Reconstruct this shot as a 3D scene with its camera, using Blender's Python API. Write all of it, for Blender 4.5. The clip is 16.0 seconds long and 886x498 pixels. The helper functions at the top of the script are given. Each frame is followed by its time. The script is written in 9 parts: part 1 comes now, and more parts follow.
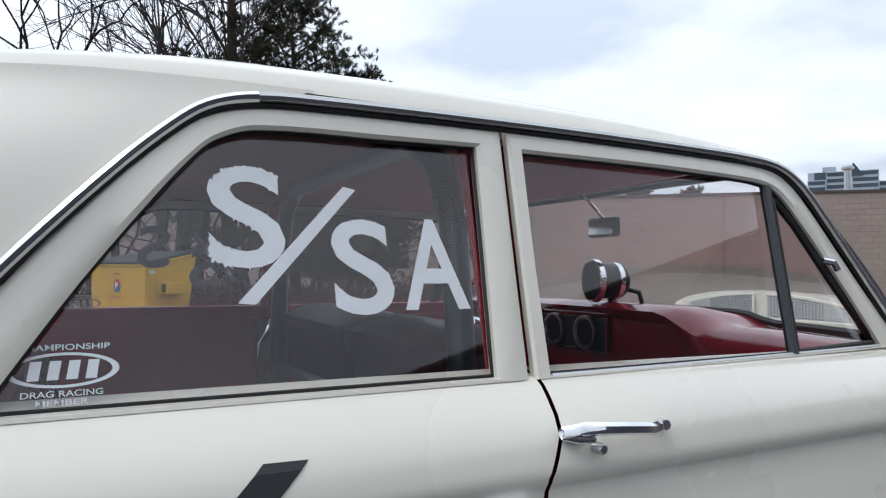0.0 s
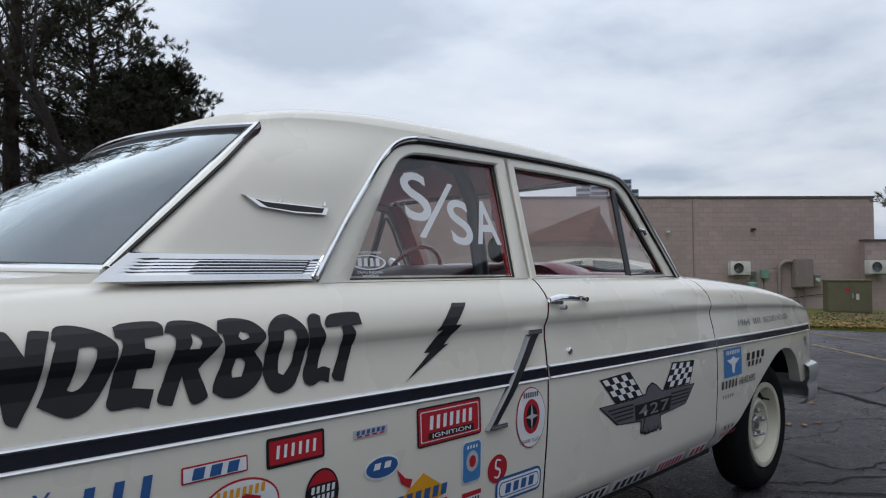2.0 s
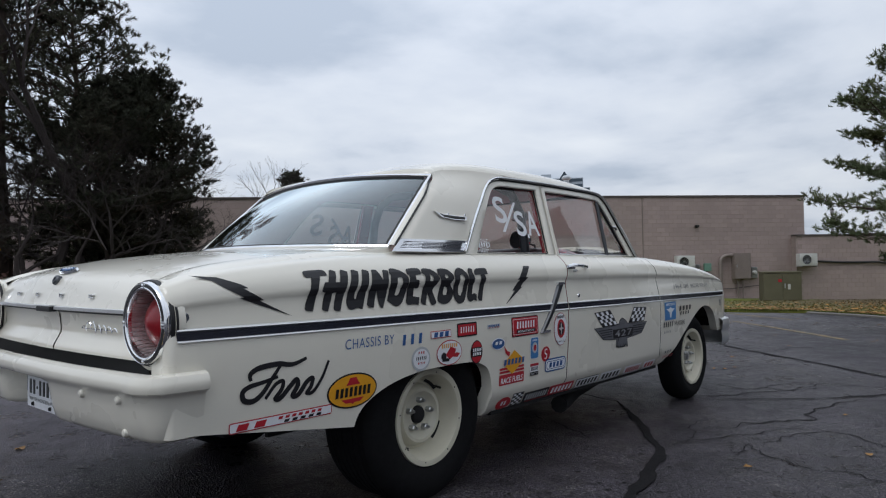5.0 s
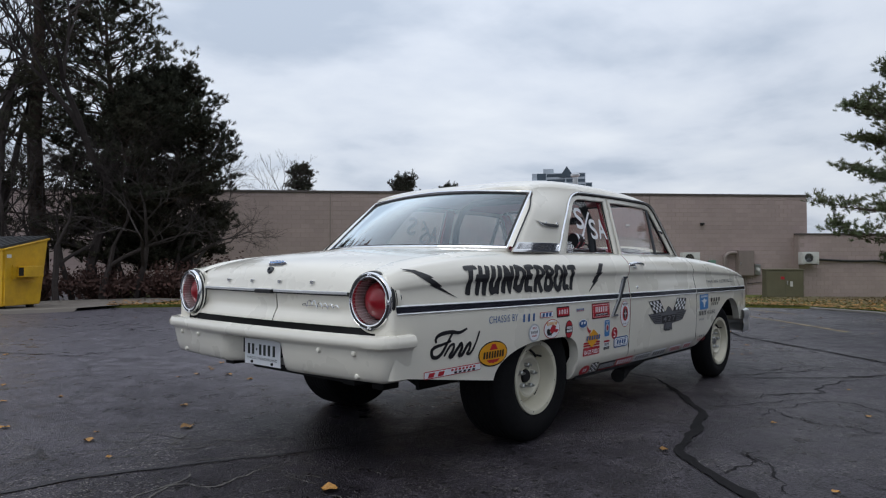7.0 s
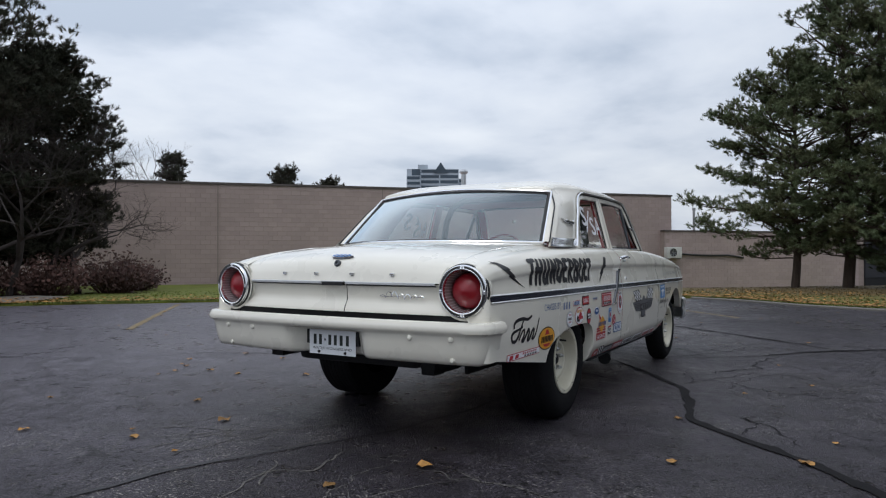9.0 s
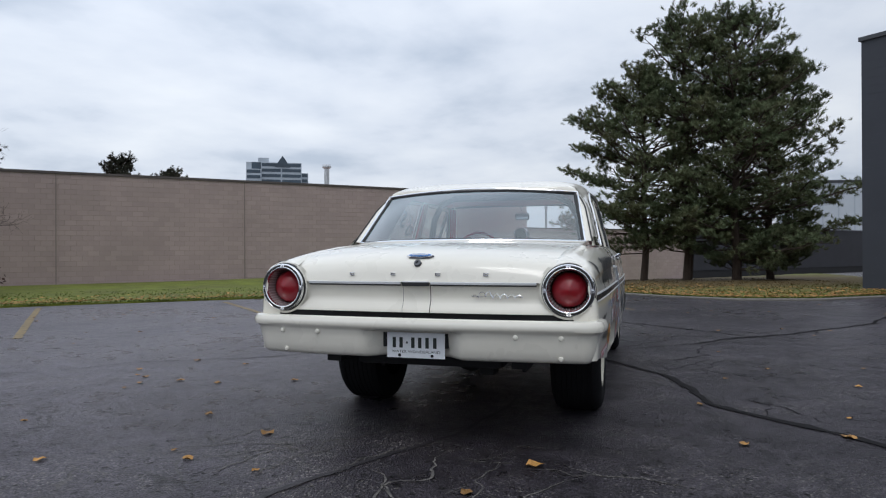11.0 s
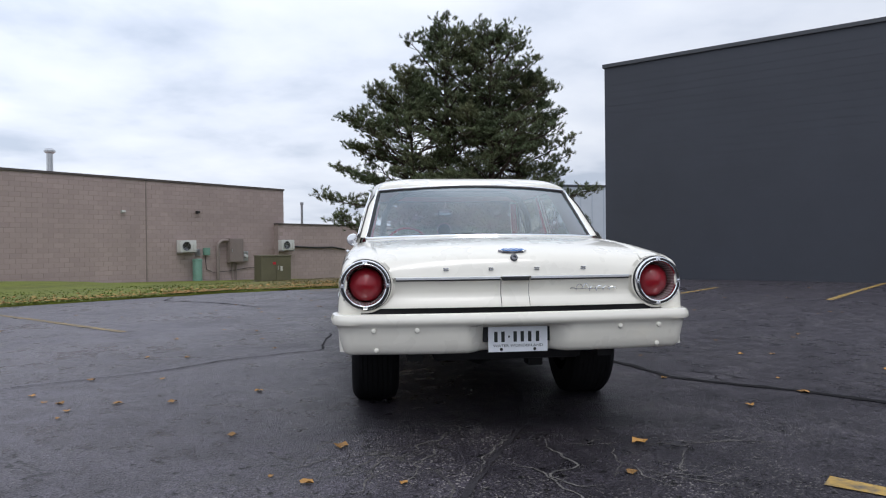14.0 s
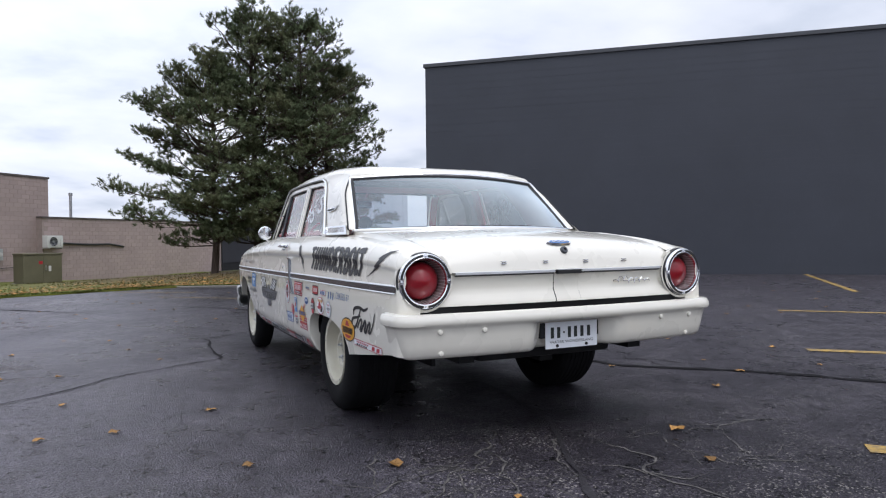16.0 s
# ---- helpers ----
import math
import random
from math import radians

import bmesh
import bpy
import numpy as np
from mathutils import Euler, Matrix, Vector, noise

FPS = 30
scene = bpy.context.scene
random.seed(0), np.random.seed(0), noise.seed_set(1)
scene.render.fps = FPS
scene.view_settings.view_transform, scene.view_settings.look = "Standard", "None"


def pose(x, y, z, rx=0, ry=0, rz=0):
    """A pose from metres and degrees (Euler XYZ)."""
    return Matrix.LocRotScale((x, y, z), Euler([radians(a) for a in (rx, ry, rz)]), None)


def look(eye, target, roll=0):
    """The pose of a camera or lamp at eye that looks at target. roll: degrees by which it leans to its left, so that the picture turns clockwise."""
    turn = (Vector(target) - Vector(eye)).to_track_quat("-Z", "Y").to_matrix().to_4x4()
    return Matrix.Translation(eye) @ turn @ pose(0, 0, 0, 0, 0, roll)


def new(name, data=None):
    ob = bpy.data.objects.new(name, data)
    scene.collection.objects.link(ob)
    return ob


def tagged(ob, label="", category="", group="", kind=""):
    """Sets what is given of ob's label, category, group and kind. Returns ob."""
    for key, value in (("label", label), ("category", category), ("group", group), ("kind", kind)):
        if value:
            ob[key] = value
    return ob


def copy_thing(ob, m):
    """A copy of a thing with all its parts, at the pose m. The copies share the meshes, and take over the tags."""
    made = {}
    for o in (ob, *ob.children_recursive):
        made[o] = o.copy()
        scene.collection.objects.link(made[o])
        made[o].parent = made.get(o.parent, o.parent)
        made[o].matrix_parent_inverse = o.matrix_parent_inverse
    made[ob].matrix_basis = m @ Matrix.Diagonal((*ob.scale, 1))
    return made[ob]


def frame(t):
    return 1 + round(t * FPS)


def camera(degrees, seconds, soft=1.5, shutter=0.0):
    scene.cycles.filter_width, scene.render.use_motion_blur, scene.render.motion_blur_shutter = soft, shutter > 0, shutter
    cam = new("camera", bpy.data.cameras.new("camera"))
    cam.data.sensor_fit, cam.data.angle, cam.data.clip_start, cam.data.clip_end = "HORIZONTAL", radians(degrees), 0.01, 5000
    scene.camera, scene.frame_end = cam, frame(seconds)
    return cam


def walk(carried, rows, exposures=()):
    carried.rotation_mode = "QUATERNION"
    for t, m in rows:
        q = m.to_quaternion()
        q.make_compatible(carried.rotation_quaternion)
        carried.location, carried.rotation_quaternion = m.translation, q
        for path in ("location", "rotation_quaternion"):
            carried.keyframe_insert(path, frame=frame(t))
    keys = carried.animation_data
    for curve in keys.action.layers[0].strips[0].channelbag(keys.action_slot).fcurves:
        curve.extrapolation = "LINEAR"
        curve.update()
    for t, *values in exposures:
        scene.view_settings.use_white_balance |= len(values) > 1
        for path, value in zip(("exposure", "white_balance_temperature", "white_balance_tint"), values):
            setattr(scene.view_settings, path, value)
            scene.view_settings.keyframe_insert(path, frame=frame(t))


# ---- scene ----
from mathutils.geometry import tessellate_polygon

cam = camera(66.8, 16.0, 1.15)
PATH = [
    (0, (0.473, -1.615, 1.175), (1.401, 0.156, 1.238), 0.35),
    (0.5, (0.224, -1.76, 1.131), (1.307, -0.079, 1.207), -0.15),
    (1, (-0.017, -1.875, 1.103), (1.157, -0.256, 1.171), -0.3),
    (1.5, (-0.313, -1.957, 1.074), (0.967, -0.422, 1.135), -0.2),
    (2, (-0.578, -2.057, 1.043), (0.835, -0.644, 1.107), -0.3),
    (2.5, (-0.841, -2.185, 1.007), (0.624, -0.825, 1.076), -0.7),
    (3, (-1.067, -2.258, 0.988), (0.418, -0.921, 1.059), -0.9),
    (3.5, (-1.355, -2.362, 0.978), (0.138, -1.032, 1.044), -0.7),
    (4, (-1.583, -2.479, 0.960), (-0.076, -1.164, 1.023), -0.75),
    (4.2, (-1.687, -2.543, 0.951), (-0.181, -1.228, 1.018), -1.0),
    (6.3, (-2.682, -2.85, 0.978), (-1.17, -1.541, 1.015), -0.3),
    (6.5, (-2.8, -2.867, 0.981), (-1.287, -1.559, 1.019), -0.2),
    (7, (-3.093, -2.86, 0.976), (-1.587, -1.545, 1.012), -0.1),
    (7.5, (-3.304, -2.816, 0.974), (-1.797, -1.502, 1.005), -0.1),
    (8, (-3.512, -2.677, 0.963), (-1.917, -1.471, 0.9945), -0.1),
    (8.5, (-3.727, -2.456, 0.977), (-2.078, -1.324, 1.001), -0.0),
    (9, (-3.874, -2.236, 0.973), (-2.146, -1.228, 0.992), -0.1),
    (9.2, (-3.909, -2.14, 0.965), (-2.164, -1.163, 0.983), -0.2),
    (11.3, (-4.394, -0.929, 0.996), (-2.465, -0.398, 1.001), -0.2),
    (11.5, (-4.436, -0.822, 0.994), (-2.501, -0.317, 0.999), -0.2),
    (12, (-4.53, -0.517, 0.997), (-2.563, -0.156, 1.002), -0.4),
    (12.5, (-4.563, -0.224, 0.986), (-2.578, 0.02, 0.986), -0.5),
    (13, (-4.565, 0.066, 1.0), (-2.566, 0.137, 0.995), -0.6),
    (13.5, (-4.556, 0.399, 1.01), (-2.559, 0.28, 1.002), -0.6),
    (14, (-4.472, 0.742, 0.999), (-2.485, 0.516, 0.988), -0.6),
    (14.5, (-4.359, 1.056, 1.0), (-2.396, 0.671, 0.983), -0.6),
    (15, (-4.228, 1.382, 0.997), (-2.317, 0.793, 0.978), -0.6),
    (15.5, (-4.048, 1.669, 0.986), (-2.182, 0.949, 0.964), -0.6),
    (16, (-3.844, 1.936, 0.988), (-2.036, 1.082, 0.961), -0.6),
]
EXPOSURES = ((0, 0.38, 6330, 11), (0.5, 0.30, 6330, 11), (1, 0.12, 6330, 11), (1.5, 0.02, 6330, 11), (2, -0.02, 6330, 11), (3.5, -0.06, 6330, 11), (6.5, -0.04, 6330, 11), (8, 0, 6330, 11), (9, 0.02, 6330, 11), (11.5, 0.12, 6330, 11), (12.5, 0.2, 6330, 11), (13, 0.24, 6330, 11), (14, 0.34, 6330, 13), (15, 0.44, 6330, 15), (16, 0.52, 6330, 15))
walk(cam, [(t, look(eye, target, roll)) for t, eye, target, roll in PATH],
     EXPOSURES)

# ---- light ----
world = bpy.data.worlds.new("world")
scene.world = world
world.use_nodes = True
wt = world.node_tree
wt.nodes.clear()


def wnode(kind, **inputs):
    n = wt.nodes.new(kind)
    for k, v in inputs.items():
        n.inputs[k.replace("_", " ")].default_value = v
    return n


w_out = wnode("ShaderNodeOutputWorld")
w_bg = wnode("ShaderNodeBackground", Strength=0.088)
w_sky = wnode("ShaderNodeTexSky")
w_sky.sky_type, w_sky.sun_disc = "NISHITA", False
w_sky.sun_elevation, w_sky.sun_rotation = radians(58), radians(235)
w_sky.air_density, w_sky.dust_density = 1.2, 2.0
w_co = wnode("ShaderNodeTexCoord")
# the cloud deck: direction flattened on a plane above, so that clouds shrink towards the horizon
w_sep = wnode("ShaderNodeSeparateXYZ")
w_z = wnode("ShaderNodeMath")
w_z.operation, w_z.inputs[1].default_value = "MAXIMUM", 0.0
w_z2 = wnode("ShaderNodeMath")
w_z2.operation, w_z2.inputs[1].default_value = "ADD", 0.16
w_dx, w_dy = wnode("ShaderNodeMath"), wnode("ShaderNodeMath")
w_dx.operation = w_dy.operation = "DIVIDE"
w_com = wnode("ShaderNodeCombineXYZ")
w_n1 = wnode("ShaderNodeTexNoise", Scale=0.95, Detail=7.0, Roughness=0.5, Distortion=0.25)
w_n2 = wnode("ShaderNodeTexNoise", Scale=2.3, Detail=5.0, Roughness=0.5)
w_mix = wnode("ShaderNodeMix")
w_mix.data_type = "FLOAT"
w_mix.inputs[0].default_value = 0.32
w_ramp = wnode("ShaderNodeValToRGB")
cr = w_ramp.color_ramp
cr.elements[0].position, cr.elements[0].color = 0.37, (5.5, 6.25, 7.3, 1)
cr.elements[1].position, cr.elements[1].color = 0.65, (9.35, 9.8, 10.25, 1)
mid = cr.elements.new(0.48)
mid.color = (7.6, 8.2, 9.05, 1)
w_m2 = wnode("ShaderNodeMix")
w_m2.data_type = "RGBA"
w_m2.inputs[0].default_value = 0.93
wl = wt.links.new
wl(w_co.outputs["Generated"], w_sep.inputs[0])
wl(w_sep.outputs[2], w_z.inputs[0])
wl(w_z.outputs[0], w_z2.inputs[0])
wl(w_sep.outputs[0], w_dx.inputs[0])
wl(w_sep.outputs[1], w_dy.inputs[0])
wl(w_z2.outputs[0], w_dx.inputs[1])
wl(w_z2.outputs[0], w_dy.inputs[1])
wl(w_dx.outputs[0], w_com.inputs[0])
wl(w_dy.outputs[0], w_com.inputs[1])
wl(w_com.outputs[0], w_n1.inputs["Vector"])
wl(w_com.outputs[0], w_n2.inputs["Vector"])
wl(w_n1.outputs[0], w_mix.inputs[2])
wl(w_n2.outputs[0], w_mix.inputs[3])
wl(w_mix.outputs[0], w_ramp.inputs[0])
wl(w_sky.outputs[0], w_m2.inputs[6])
wl(w_ramp.outputs[0], w_m2.inputs[7])
# an overcast sky is brighter overhead than at the horizon
w_g = wnode("ShaderNodeMapRange")
for i, v in enumerate((0.0, 1.0, 0.88, 1.55)):
    w_g.inputs[i + 1].default_value = v
wl(w_sep.outputs[2], w_g.inputs[0])
# the deck is thinner, and brighter, on the far side of the tan building
w_a1, w_a2, w_az = wnode("ShaderNodeMapRange"), wnode("ShaderNodeMapRange"), wnode("ShaderNodeMath")
for n, vals in ((w_a1, (-0.7, 0.05, 0.79, 0.98)), (w_a2, (0.05, 0.5, 0.0, 0.09))):
    for i, v in enumerate(vals):
        n.inputs[i + 1].default_value = v
    wl(w_sep.outputs[1], n.inputs[0])
w_az.operation = "ADD"
wl(w_a1.outputs[0], w_az.inputs[0])
wl(w_a2.outputs[0], w_az.inputs[1])
w_ga = wnode("ShaderNodeMath")
w_ga.operation = "MULTIPLY"
wl(w_g.outputs[0], w_ga.inputs[0])
wl(w_az.outputs[0], w_ga.inputs[1])
w_gc = wnode("ShaderNodeCombineXYZ")
for i in range(3):
    wl(w_ga.outputs[0], w_gc.inputs[i])
w_m3 = wnode("ShaderNodeMix")
w_m3.data_type, w_m3.blend_type = "RGBA", "MULTIPLY"
w_m3.inputs[0].default_value = 1.0
wl(w_m2.outputs[2], w_m3.inputs[6])
wl(w_gc.outputs[0], w_m3.inputs[7])
wl(w_m3.outputs[2], w_bg.inputs[0])
wl(w_bg.outputs[0], w_out.inputs[0])

sun = new("sun", bpy.data.lights.new("sun", "SUN"))
sun.data.energy, sun.data.angle, sun.data.color = 0.6, radians(25), (1.0, 0.97, 0.93)
sun.matrix_world = look((0, 0, 40), (23, 3, 0))

# ---- materials ----


def material(name, colour, rough=0.6, metal=0.0, spec=0.5, coat=0.0, noise_scale=0.0, vary=0.0, bump=0.0, bump_scale=0.0, rand=0.0, second=None, second_scale=1.0, second_amount=0.5, rough_vary=0.0, stretch=(1, 1, 1)):
    """A surface with base colour, broad stains, fine grain and relief."""
    m = bpy.data.materials.new(name)
    m.use_nodes = True
    t = m.node_tree
    b = t.nodes["Principled BSDF"]
    b.inputs["Roughness"].default_value = rough
    b.inputs["Metallic"].default_value = metal
    b.inputs["Specular IOR Level"].default_value = spec
    b.inputs["Coat Weight"].default_value = coat
    b.inputs["Coat Roughness"].default_value = 0.06
    col = (*colour, 1)
    b.inputs["Base Color"].default_value = col
    co = t.nodes.new("ShaderNodeTexCoord")
    mp = t.nodes.new("ShaderNodeMapping")
    mp.inputs["Scale"].default_value = stretch
    geo = t.nodes.new("ShaderNodeNewGeometry")
    t.links.new(geo.outputs["Position"], mp.inputs["Vector"])
    last = None

    def mixin(kind, fac, a, bcol):
        x = t.nodes.new("ShaderNodeMix")
        x.data_type, x.blend_type = "RGBA", kind
        if hasattr(fac, "links"):
            t.links.new(fac, x.inputs[0])
        else:
            x.inputs[0].default_value = fac
        for sock, v in ((x.inputs[6], a), (x.inputs[7], bcol)):
            if hasattr(v, "links"):
                t.links.new(v, sock)
            else:
                sock.default_value = v
        return x.outputs[2]

    def noise_node(scale, detail=5.0, rgh=0.6):
        n = t.nodes.new("ShaderNodeTexNoise")
        n.inputs["Scale"].default_value, n.inputs["Detail"].default_value, n.inputs["Roughness"].default_value = scale, detail, rgh
        t.links.new(mp.outputs[0], n.inputs["Vector"])
        return n.outputs[0]

    def ramp(v, lo, hi, a=0.0, c=1.0):
        r = t.nodes.new("ShaderNodeMapRange")
        t.links.new(v, r.inputs[0])
        r.inputs[1].default_value, r.inputs[2].default_value, r.inputs[3].default_value, r.inputs[4].default_value = lo, hi, a, c
        return r.outputs[0]

    if second:
        last = mixin("MIX", ramp(noise_node(second_scale, 6, 0.65), 0.42, 0.68, 0.0, second_amount), col, (*second, 1))
    if noise_scale:
        dark = ramp(noise_node(noise_scale, 8, 0.7), 0.3, 0.72, 1 - vary, 1 + vary)
        c = t.nodes.new("ShaderNodeCombineXYZ")
        for i in range(3):
            t.links.new(dark, c.inputs[i])
        last = mixin("MULTIPLY", 1.0, last or col, c.outputs[0])
    if rand:
        info = t.nodes.new("ShaderNodeObjectInfo")
        v = ramp(info.outputs["Random"], 0, 1, 1 - rand, 1 + rand)
        c = t.nodes.new("ShaderNodeCombineXYZ")
        for i in range(3):
            t.links.new(v, c.inputs[i])
        last = mixin("MULTIPLY", 1.0, last or col, c.outputs[0])
        v2 = ramp(geo.outputs["Random Per Island"], 0, 1, 1 - rand, 1 + rand)
        c2 = t.nodes.new("ShaderNodeCombineXYZ")
        for i in range(3):
            t.links.new(v2, c2.inputs[i])
        last = mixin("MULTIPLY", 1.0, last, c2.outputs[0])
    if last:
        t.links.new(last, b.inputs["Base Color"])
    if rough_vary:
        t.links.new(ramp(noise_node(noise_scale or 2.0, 4), 0.3, 0.7, rough - rough_vary, rough + rough_vary), b.inputs["Roughness"])
    if bump:
        bn = t.nodes.new("ShaderNodeBump")
        bn.inputs["Strength"].default_value, bn.inputs["Distance"].default_value = bump, 0.02
        t.links.new(noise_node(bump_scale or 40, 6, 0.65), bn.inputs["Height"])
        t.links.new(bn.outputs[0], b.inputs["Normal"])
    return m


def asphalt_material():
    """Old damp asphalt: dark binder, grit, pale stone chips showing in worn patches, pits."""
    m = material("damp_asphalt", (0.0246, 0.0216, 0.0268), 0.55, spec=0.36, noise_scale=0.5, vary=0.28, second=(0.0385, 0.0338, 0.0405), second_scale=2.1, second_amount=0.8)
    t = m.node_tree
    b = t.nodes["Principled BSDF"]
    base = b.inputs["Base Color"].links[0].from_socket
    geo = t.nodes.new("ShaderNodeNewGeometry")

    def tex(kind, scale, **kw):
        n = t.nodes.new(kind)
        n.inputs["Scale"].default_value = scale
        for k, v in kw.items():
            n.inputs[k].default_value = v
        t.links.new(geo.outputs["Position"], n.inputs["Vector"])
        return n

    def rng(v, lo, hi, a, c):
        r = t.nodes.new("ShaderNodeMapRange")
        t.links.new(v, r.inputs[0])
        for i, q in enumerate((lo, hi, a, c)):
            r.inputs[i + 1].default_value = q
        return r.outputs[0]

    def mul(a, c):
        r = t.nodes.new("ShaderNodeMath")
        r.operation = "MULTIPLY"
        t.links.new(a, r.inputs[0])
        t.links.new(c, r.inputs[1])
        return r.outputs[0]

    jit = tex("ShaderNodeTexNoise", 55.0, Detail=3.0)
    jv = t.nodes.new("ShaderNodeVectorMath")
    jv.operation, jv.inputs[1].default_value = "MULTIPLY_ADD", (0.016, 0.016, 0.0)
    t.links.new(jit.outputs["Color"], jv.inputs[0])
    t.links.new(geo.outputs["Position"], jv.inputs[2])
    chips = tex("ShaderNodeTexVoronoi", 62.0, Randomness=1.0)
    t.links.new(jv.outputs[0], chips.inputs["Vector"])
    small = tex("ShaderNodeTexVoronoi", 150.0, Randomness=1.0)
    t.links.new(jv.outputs[0], small.inputs["Vector"])
    sep2 = t.nodes.new("ShaderNodeSeparateColor")
    t.links.new(small.outputs["Color"], sep2.inputs[0])
    # paler and glossier towards +y: the sky's sheen is put into the colour
    sp = t.nodes.new("ShaderNodeSeparateXYZ")
    t.links.new(geo.outputs["Position"], sp.inputs[0])
    edge = tex("ShaderNodeTexNoise", 0.5, Detail=4.0)
    side = t.nodes.new("ShaderNodeMath")
    side.operation, side.inputs[1].default_value = "MULTIPLY_ADD", 4.0
    t.links.new(edge.outputs[0], side.inputs[0])
    t.links.new(sp.outputs[1], side.inputs[2])
    # dry: share of the painted sky sheen, with a ragged edge
    dry = rng(side.outputs[0], 2.1, 5.6, 0.0, 1.0)
    t.links.new(rng(dry, 0.0, 1.0, 0.15, 0.40), b.inputs["Specular IOR Level"])
    dm = t.nodes.new("ShaderNodeMix")
    dm.data_type = "RGBA"
    t.links.new(dry, dm.inputs[0])
    t.links.new(base, dm.inputs[6])
    dm.inputs[7].default_value = (0.086, 0.078, 0.093, 1)
    # paler bays towards the dark building
    lane = t.nodes.new("ShaderNodeMath")
    lane.operation = "MULTIPLY_ADD"
    lane.inputs[1].default_value = -1.0
    t.links.new(sp.outputs[1], lane.inputs[0])
    t.links.new(rng(edge.outputs[0], 0.0, 1.0, 0.0, 4.0), lane.inputs[2])
    lane_tone = t.nodes.new("ShaderNodeMix")
    lane_tone.data_type = "RGBA"
    t.links.new(rng(lane.outputs[0], 2.8, 5.8, 0.0, 0.75), lane_tone.inputs[0])
    t.links.new(dm.outputs[2], lane_tone.inputs[6])
    lane_tone.inputs[7].default_value = (0.058, 0.053, 0.062, 1)
    base = lane_tone.outputs[2]
    # every stone of the mix has its own shade
    shade = rng(sep2.outputs[1], 0.0, 1.0, 0.25, 1.8)
    sc = t.nodes.new("ShaderNodeCombineXYZ")
    for i in range(3):
        t.links.new(shade, sc.inputs[i])
    gm = t.nodes.new("ShaderNodeMix")
    gm.data_type, gm.blend_type = "RGBA", "MULTIPLY"
    gm.inputs[0].default_value = 1.0
    t.links.new(base, gm.inputs[6])
    t.links.new(sc.outputs[0], gm.inputs[7])
    base = gm.outputs[2]
    # small dark pits where stones have come out
    warped = t.nodes.new("ShaderNodeVectorMath")
    warped.operation, warped.inputs[1].default_value = "MULTIPLY_ADD", (0.03, 0.03, 0.0)
    t.links.new(jit.outputs["Color"], warped.inputs[0])
    t.links.new(geo.outputs["Position"], warped.inputs[2])
    pits = tex("ShaderNodeTexVoronoi", 11.0, Randomness=1.0)
    t.links.new(warped.outputs[0], pits.inputs["Vector"])
    hollow = rng(pits.outputs["Distance"], 0.12, 0.20, 0.08, 1.0)
    mottle = tex("ShaderNodeTexNoise", 5.0, Detail=5.0, Roughness=0.65)
    hollow = mul(hollow, rng(mottle.outputs[0], 0.35, 0.65, 0.72, 1.35))
    hc = t.nodes.new("ShaderNodeCombineXYZ")
    for i in range(3):
        t.links.new(hollow, hc.inputs[i])
    hm = t.nodes.new("ShaderNodeMix")
    hm.data_type, hm.blend_type = "RGBA", "MULTIPLY"
    hm.inputs[0].default_value = 1.0
    t.links.new(base, hm.inputs[6])
    t.links.new(hc.outputs[0], hm.inputs[7])
    base = hm.outputs[2]
    sep = t.nodes.new("ShaderNodeSeparateColor")
    t.links.new(chips.outputs["Color"], sep.inputs[0])
    patch = tex("ShaderNodeTexNoise", 1.1, Detail=6.0, Roughness=0.7)
    fleck = mul(rng(sep.outputs[0], 0.80, 0.85, 0.0, 1.0), rng(patch.outputs[0], 0.47, 0.62, 0.14, 1.0))
    fleck = mul(fleck, rng(chips.outputs["Distance"], 0.22, 0.42, 1.0, 0.0))
    fleck = mul(fleck, rng(sep.outputs[1], 0.0, 1.0, 0.25, 1.0))
    # the stretch behind the car is worn down to the stone
    far = t.nodes.new("ShaderNodeVectorMath")
    far.operation, far.inputs[1].default_value = "DISTANCE", (-1.7, 0.1, 0.0)
    t.links.new(geo.outputs["Position"], far.inputs[0])
    bald = rng(far.outputs["Value"], 0.7, 1.9, 1.0, 0.50)
    fleck = mul(fleck, bald)
    dust = mul(rng(sep2.outputs[0], 0.91, 0.95, 0.0, 0.6), rng(patch.outputs[0], 0.45, 0.60, 0.12, 1.0))
    dust = mul(dust, bald)
    both = t.nodes.new("ShaderNodeMath")
    both.operation = "MAXIMUM"
    t.links.new(fleck, both.inputs[0])
    t.links.new(dust, both.inputs[1])
    fleck = both.outputs[0]
    fleck = mul(fleck, rng(dry, 0.0, 1.0, 1.0, 0.6))
    mx = t.nodes.new("ShaderNodeMix")
    mx.data_type = "RGBA"
    t.links.new(fleck, mx.inputs[0])
    t.links.new(base, mx.inputs[6])
    mx.inputs[7].default_value = (0.50, 0.465, 0.42, 1)
    t.links.new(mx.outputs[2], b.inputs["Base Color"])
    # fine crazing in the worn patches
    warp = tex("ShaderNodeTexNoise", 1.6, Detail=4.0)
    wv = t.nodes.new("ShaderNodeVectorMath")
    wv.operation = "MULTIPLY_ADD"
    wv.inputs[1].default_value = (0.55, 0.55, 0.0)
    t.links.new(warp.outputs["Color"], wv.inputs[0])
    t.links.new(geo.outputs["Position"], wv.inputs[2])
    craze = t.nodes.new("ShaderNodeTexVoronoi")
    craze.feature = "DISTANCE_TO_EDGE"
    craze.inputs["Scale"].default_value = 3.1
    t.links.new(wv.outputs[0], craze.inputs["Vector"])
    worn = tex("ShaderNodeTexNoise", 0.62, Detail=3.0)
